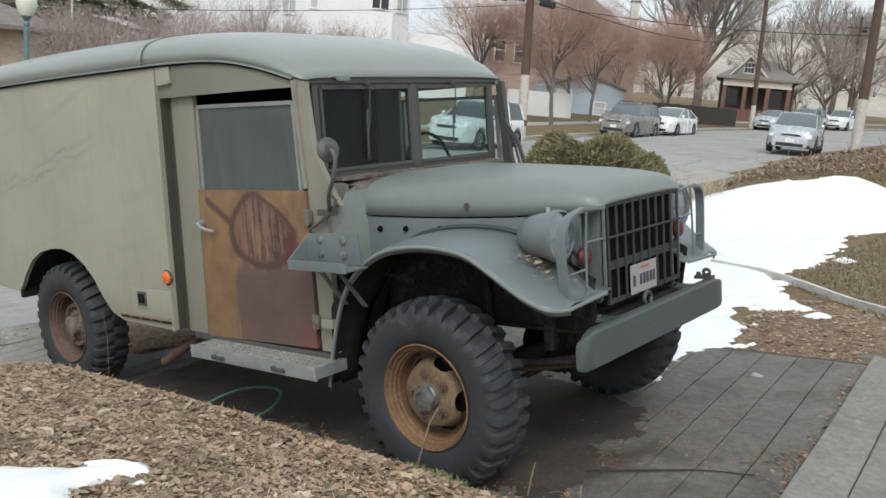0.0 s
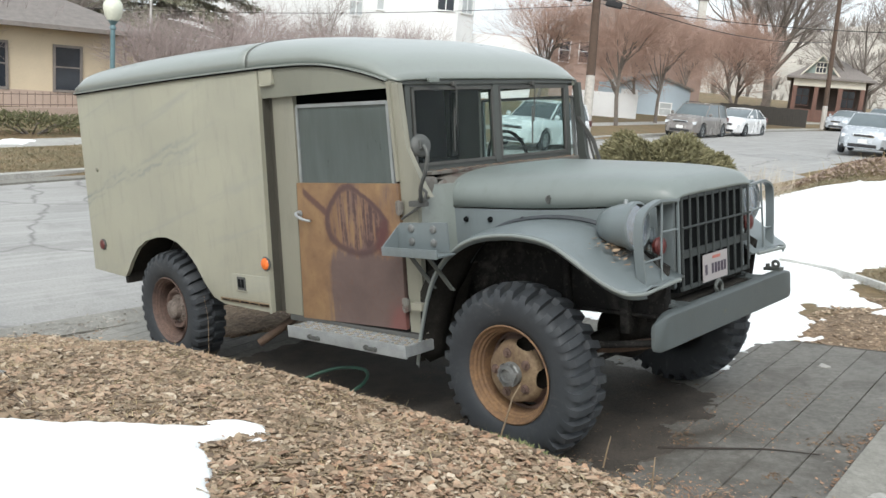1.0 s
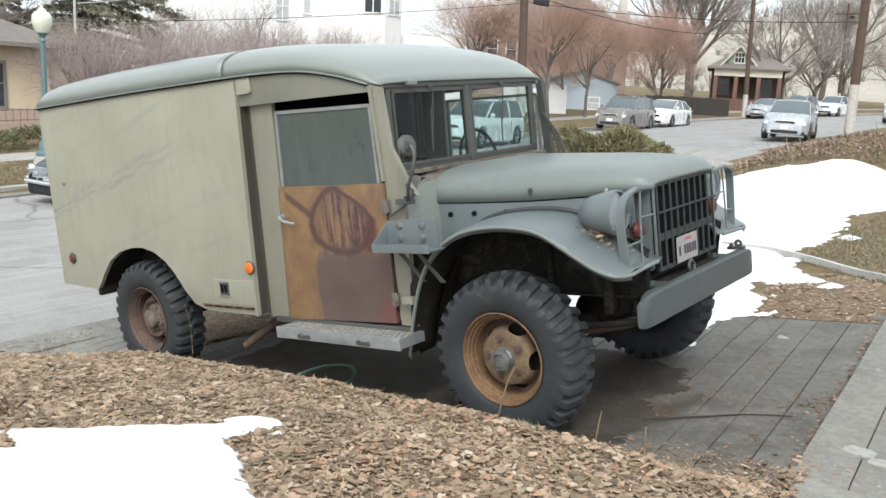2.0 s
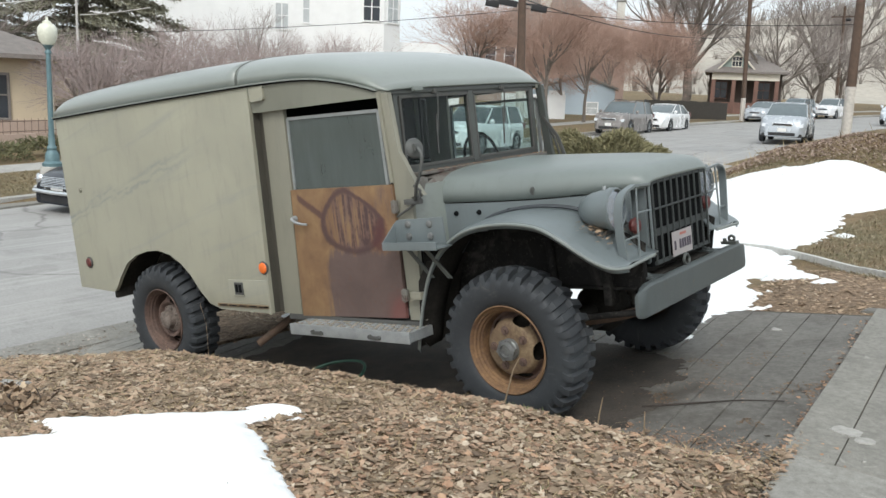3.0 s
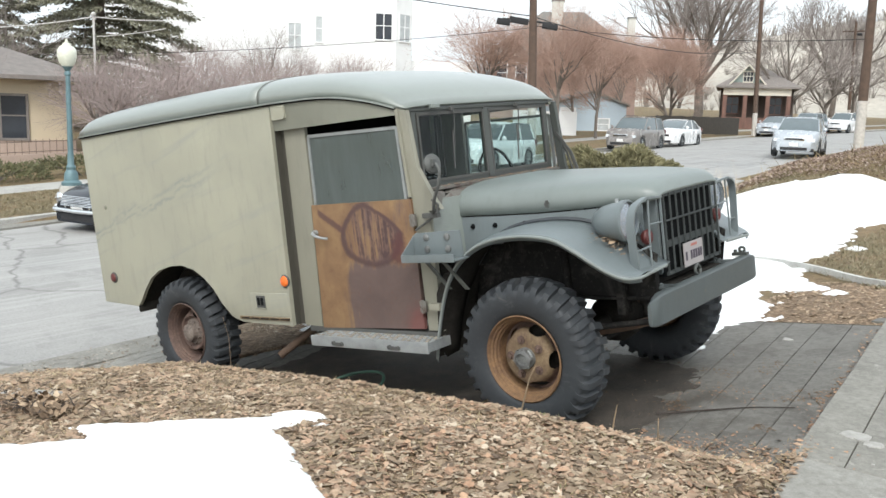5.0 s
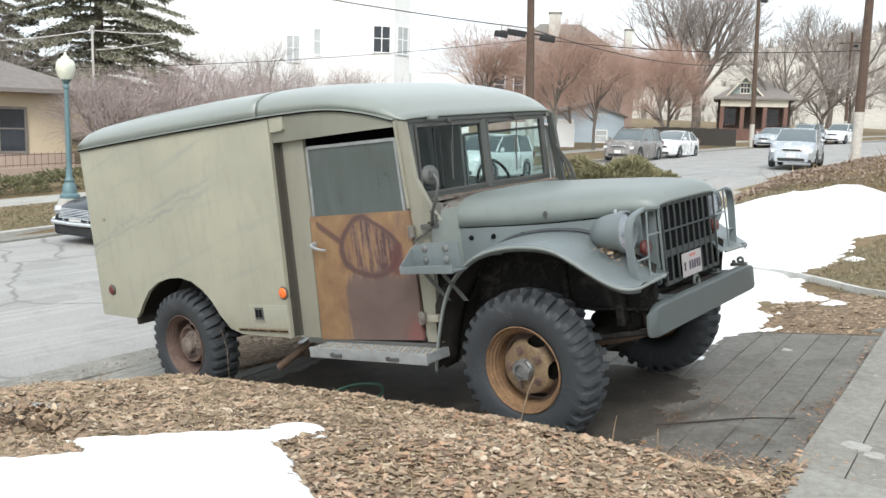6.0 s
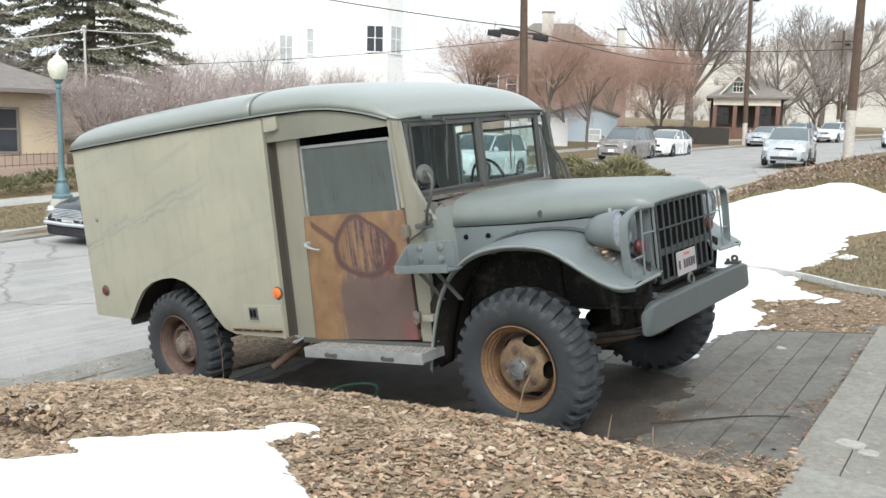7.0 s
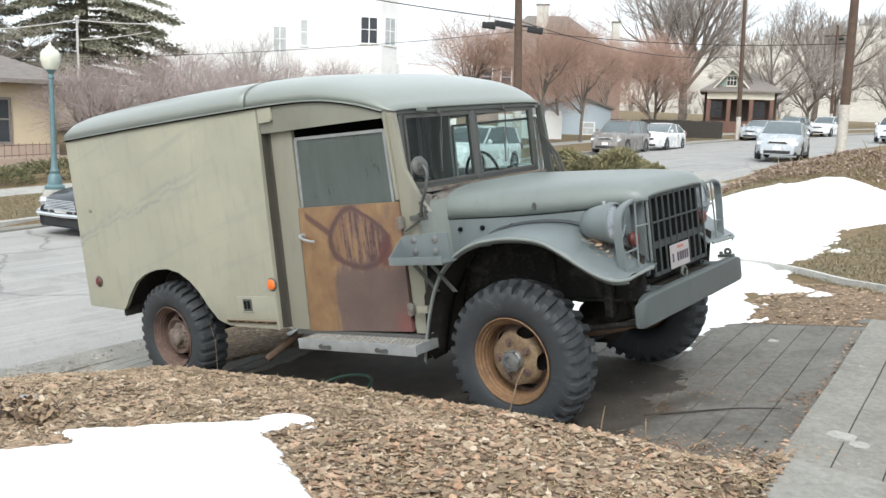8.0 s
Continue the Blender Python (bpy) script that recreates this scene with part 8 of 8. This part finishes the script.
def car(m, paint, label, L, W, H, hood_h, hood_x, roof_x0, roof_x1, tail_x, tail_h, belt, wheel_r=0.33, clear=0.2, cladding=None, glassm=None, front_over=0.85, rear_over=0.8, rails=False):
    """A car facing +x. hood_x: foot of the windscreen; roof_x0..roof_x1: the roof; tail_x: foot of the rear window."""
    t = thing("car", m, label, "car", "cars parked along the street")
    w = W / 2
    fx, rx = L / 2, -L / 2
    top = [(rx, clear + 0.32), (rx + 0.05, tail_h - 0.12), (rx + 0.16, tail_h), (tail_x, belt + 0.01), (0, belt), (hood_x, belt), (hood_x + (fx - hood_x) * 0.5, (belt + hood_h) / 2 + 0.02), (fx - 0.25, hood_h - 0.04), (fx - 0.07, hood_h - 0.16), (fx, clear + 0.36)]
    wid = [(rx, 0.80 * w), (rx + 0.2, 0.94 * w), (0, w), (fx - 0.7, 0.98 * w), (fx - 0.25, 0.90 * w), (fx, 0.70 * w)]
    axles = (fx - front_over, rx + rear_over)
    rings = []
    n = 44
    for k in range(n + 1):
        x = rx + (fx - rx) * k / n
        ww, zt = curve_at(wid, x), curve_at(top, x)
        zb = clear
        for a in axles:
            d = abs(x - a)
            if d < wheel_r + 0.06:
                zb = max(zb, wheel_r + math.sqrt((wheel_r + 0.06) ** 2 - d * d) - 0.02)
        zm = max(zb + 0.05, clear + 0.55 * (zt - clear))
        half = [(0, zb), (ww * 0.9, zb), (ww * 0.985, zb + 0.04), (ww, zm), (ww * 0.975, zt - 0.10), (ww * 0.92, zt - 0.02), (ww * 0.75, zt + 0.012), (0, zt + 0.03)]
        rings.append([(x, -y, z) for y, z in half] + [(x, y, z) for y, z in reversed(half[1:-1])])
    body = part("body", loft(rings), paint, t)
    inn = []
    gw = w * 0.9
    for x, z0, z1, k0, k1 in ((tail_x - 0.02, belt - 0.02, belt + 0.01, 0.94, 0.94), (roof_x1, belt - 0.02, H - 0.06, 1.0, 0.80), ((roof_x0 + roof_x1) / 2, belt - 0.02, H - 0.035, 1.0, 0.82), (roof_x0, belt - 0.02, H - 0.075, 1.0, 0.80), (hood_x + 0.02, belt - 0.02, belt + 0.01, 0.95, 0.95)):
        inn.append([(x, -gw * k0, z0), (x, gw * k0, z0), (x, gw * k1, z1), (x, gw * k1 * 0.5, z1 + 0.02), (x, -gw * k1 * 0.5, z1 + 0.02), (x, -gw * k1, z1)])
    part("glasshouse", loft(inn), glassm or CARGLASS, t)
    rr = []
    for k in range(9):
        x = roof_x1 - 0.06 + (roof_x0 + 0.03 - roof_x1 + 0.06) * k / 8
        z = H - 0.055 + 0.05 * math.sin(math.pi * (0.12 + 0.76 * k / 8)) - 0.02
        rr.append([(x, -gw * 0.83, z - 0.05), (x, -gw * 0.70, z), (x, 0, z + 0.02), (x, gw * 0.70, z), (x, gw * 0.83, z - 0.05), (x, 0, z - 0.04)])
    part("roof", loft(rr), paint, t)
    for s in (-1, 1):
        def post(xa, ka, za, xb, kb, zb, wd=0.07):
            part("pillar", strip([(xa, s * (gw * ka + 0.006), za), (xb, s * (gw * kb + 0.006), zb)], (1, 0, 0), wd, (0, 1, 0), 0.03), paint, t)
        post(hood_x, 0.95, belt, roof_x0, 0.81, H - 0.09)
        post(tail_x + 0.02, 0.94, belt, roof_x1, 0.81, H - 0.07, 0.12)
        xm = (roof_x0 + roof_x1) / 2
        post(xm - 0.05, 1.0, belt, xm - 0.05, 0.83, H - 0.06, 0.08)
        part("wing_mirror", spin([(0.0, -0.1), (0.07, -0.06), (0.085, 0.02), (0.0, 0.06)], (hood_x - 0.12, s * (w + 0.06), belt + 0.08), (1, 0, 0), 10), paint, t)
        part("headlamp", slab([(fx - 0.42, hood_h - 0.14), (fx - 0.05, hood_h - 0.27), (fx - 0.04, hood_h - 0.38), (fx - 0.32, hood_h - 0.30)], 1, *sorted((s * w * 0.52, s * w * 0.84))), HEADGLASS, t)
        part("tail_lamp", box(rx - 0.01, rx + 0.2, *sorted((s * w * 0.70, s * w * 0.93)), tail_h - 0.3, tail_h - 0.08, 0.02), RED, t)
        part("sill", box(axles[1] + wheel_r + 0.1, axles[0] - wheel_r - 0.1, *sorted((s * w * 0.93, s * w * 1.005)), clear - 0.03, clear + 0.1, 0.02), cladding or paint, t)
        part("door_line", box(xm - 0.06, xm - 0.045, *sorted((s * w * 0.985, s * (w + 0.002))), clear + 0.2, belt - 0.12), PLASTIC, t)
        if rails:
            part("roof_rail", tube([(roof_x1, s * gw * 0.74, H - 0.03), (roof_x1 + 0.1, s * gw * 0.74, H + 0.03), (roof_x0 - 0.2, s * gw * 0.74, H + 0.02), (roof_x0 - 0.1, s * gw * 0.74, H - 0.04)], 0.018, 6), PLASTIC, t)
        for a in axles:
            wh = part("wheel", spin([(0.0, -0.09), (0.10, -0.095), (wheel_r * 0.66, -0.075), (wheel_r * 0.68, 0.08), (0.0, 0.08)], (a, s * (w - 0.11), wheel_r), (0, -s, 0), 20), STEEL, t)
            part("tyre", spin([(wheel_r * 0.66, 0.10), (wheel_r * 0.92, 0.10), (wheel_r, 0.06), (wheel_r, -0.07), (wheel_r * 0.92, -0.105), (wheel_r * 0.66, -0.10), (wheel_r * 0.64, 0.0)], (a, s * (w - 0.11), wheel_r), (0, s, 0), 24, False), RUBBER, wh)
            for q in range(5):
                g = 2 * math.pi * q / 5
                part("spoke_gap", cyl((a + 0.13 * math.sin(g), s * (w - 0.005), wheel_r + 0.13 * math.cos(g)), (a + 0.13 * math.sin(g), s * (w - 0.03), wheel_r + 0.13 * math.cos(g)), 0.05, None, 6), PLASTIC, wh)
    part("grille", box(fx - 0.12, fx + 0.005, -w * 0.42, w * 0.42, hood_h - 0.34, hood_h - 0.22, 0.02), CHROME, t)
    part("grille_gap", box(fx - 0.1, fx + 0.012, -w * 0.36, w * 0.36, hood_h - 0.315, hood_h - 0.245, 0.01), PLASTIC, t)
    part("intake", box(fx - 0.2, fx + 0.004, -w * 0.55, w * 0.55, clear + 0.03, clear + 0.16, 0.02), PLASTIC, t)
    part("number_plate", box(fx - 0.02, fx + 0.02, -0.16, 0.16, clear + 0.19, clear + 0.33), WHITEP, t)
    if cladding:
        part("bumper", box(fx - 0.35, fx - 0.005, -w * 0.82, w * 0.82, clear - 0.02, clear + 0.12, 0.05), cladding, t)
    return t


def parked(x, y, turn):
    """On the road, nose the way of turn (degrees from +x)."""
    return pose(x, y, road_z(y) + 0.035 + tip(y) * (x - far_edge(y)) / (near_edge(y) - far_edge(y)), 0, 0, turn)


SUVP = dict(L=4.55, W=1.80, H=1.68, hood_h=1.02, hood_x=1.02, roof_x0=0.30, roof_x1=-1.85, tail_x=-2.15, tail_h=1.12, belt=1.05, wheel_r=0.345, clear=0.24)
XO = dict(L=4.45, W=1.80, H=1.60, hood_h=1.0, hood_x=1.0, roof_x0=0.25, roof_x1=-1.55, tail_x=-2.05, tail_h=1.08, belt=1.02, wheel_r=0.345, clear=0.25)
HATCH = dict(L=4.48, W=1.75, H=1.48, hood_h=0.88, hood_x=1.15, roof_x0=0.15, roof_x1=-0.95, tail_x=-2.05, tail_h=1.08, belt=0.96, wheel_r=0.32, clear=0.18)
SEDAN = dict(L=4.7, W=1.80, H=1.45, hood_h=0.88, hood_x=0.95, roof_x0=0.15, roof_x1=-1.1, tail_x=-1.75, tail_h=0.98, belt=0.95, wheel_r=0.32, clear=0.18)
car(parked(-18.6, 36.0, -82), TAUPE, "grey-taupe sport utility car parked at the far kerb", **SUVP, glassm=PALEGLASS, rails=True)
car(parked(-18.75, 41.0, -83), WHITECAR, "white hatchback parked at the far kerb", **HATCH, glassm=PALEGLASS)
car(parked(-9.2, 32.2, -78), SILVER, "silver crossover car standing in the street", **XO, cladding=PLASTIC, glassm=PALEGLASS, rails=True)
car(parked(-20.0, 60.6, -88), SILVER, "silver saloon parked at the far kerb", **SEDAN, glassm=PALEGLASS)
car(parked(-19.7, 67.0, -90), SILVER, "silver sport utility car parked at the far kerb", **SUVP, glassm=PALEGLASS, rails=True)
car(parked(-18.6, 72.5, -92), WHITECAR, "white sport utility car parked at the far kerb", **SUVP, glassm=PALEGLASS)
car(parked(-9.8, 55.2, -86), PALEBLUE, "pale blue crossover parked at the near kerb", **XO, cladding=PLASTIC)
car(parked(-16.6, 20.95, -80), WHITECAR, "white sport utility car parked behind the truck", **SUVP)
LOW = dict(SEDAN, H=1.26, hood_h=0.68, belt=0.82, tail_h=0.84, clear=0.13, W=1.72)
old = car(parked(-13.1, 5.4, -80), BLACKCAR, "dark low old car with chrome grille at the far kerb", **LOW)
for s in (-1, 1):
    part("round_headlamp", spin([(0.0, -0.06), (0.085, -0.04), (0.10, 0.0), (0.085, 0.02), (0.0, 0.045)], (2.28, s * 0.60, 0.56), (1, 0, 0), 16), CHROME, old, "round chrome-rimmed headlamp")
part("chrome_bumper", tube([(2.12, -0.84, 0.36), (2.36, -0.62, 0.36), (2.42, 0, 0.36), (2.36, 0.62, 0.36), (2.12, 0.84, 0.36)], 0.045, 8), CHROME, old, "chrome front bumper")
for k in range(7):
    part("grille_bar", tube([(2.37, -0.44 + 0.01 * k, 0.45 + 0.028 * k), (2.40 - 0.008 * k, 0, 0.45 + 0.028 * k), (2.37, 0.44 - 0.01 * k, 0.45 + 0.028 * k)], 0.009, 5), CHROME, old)
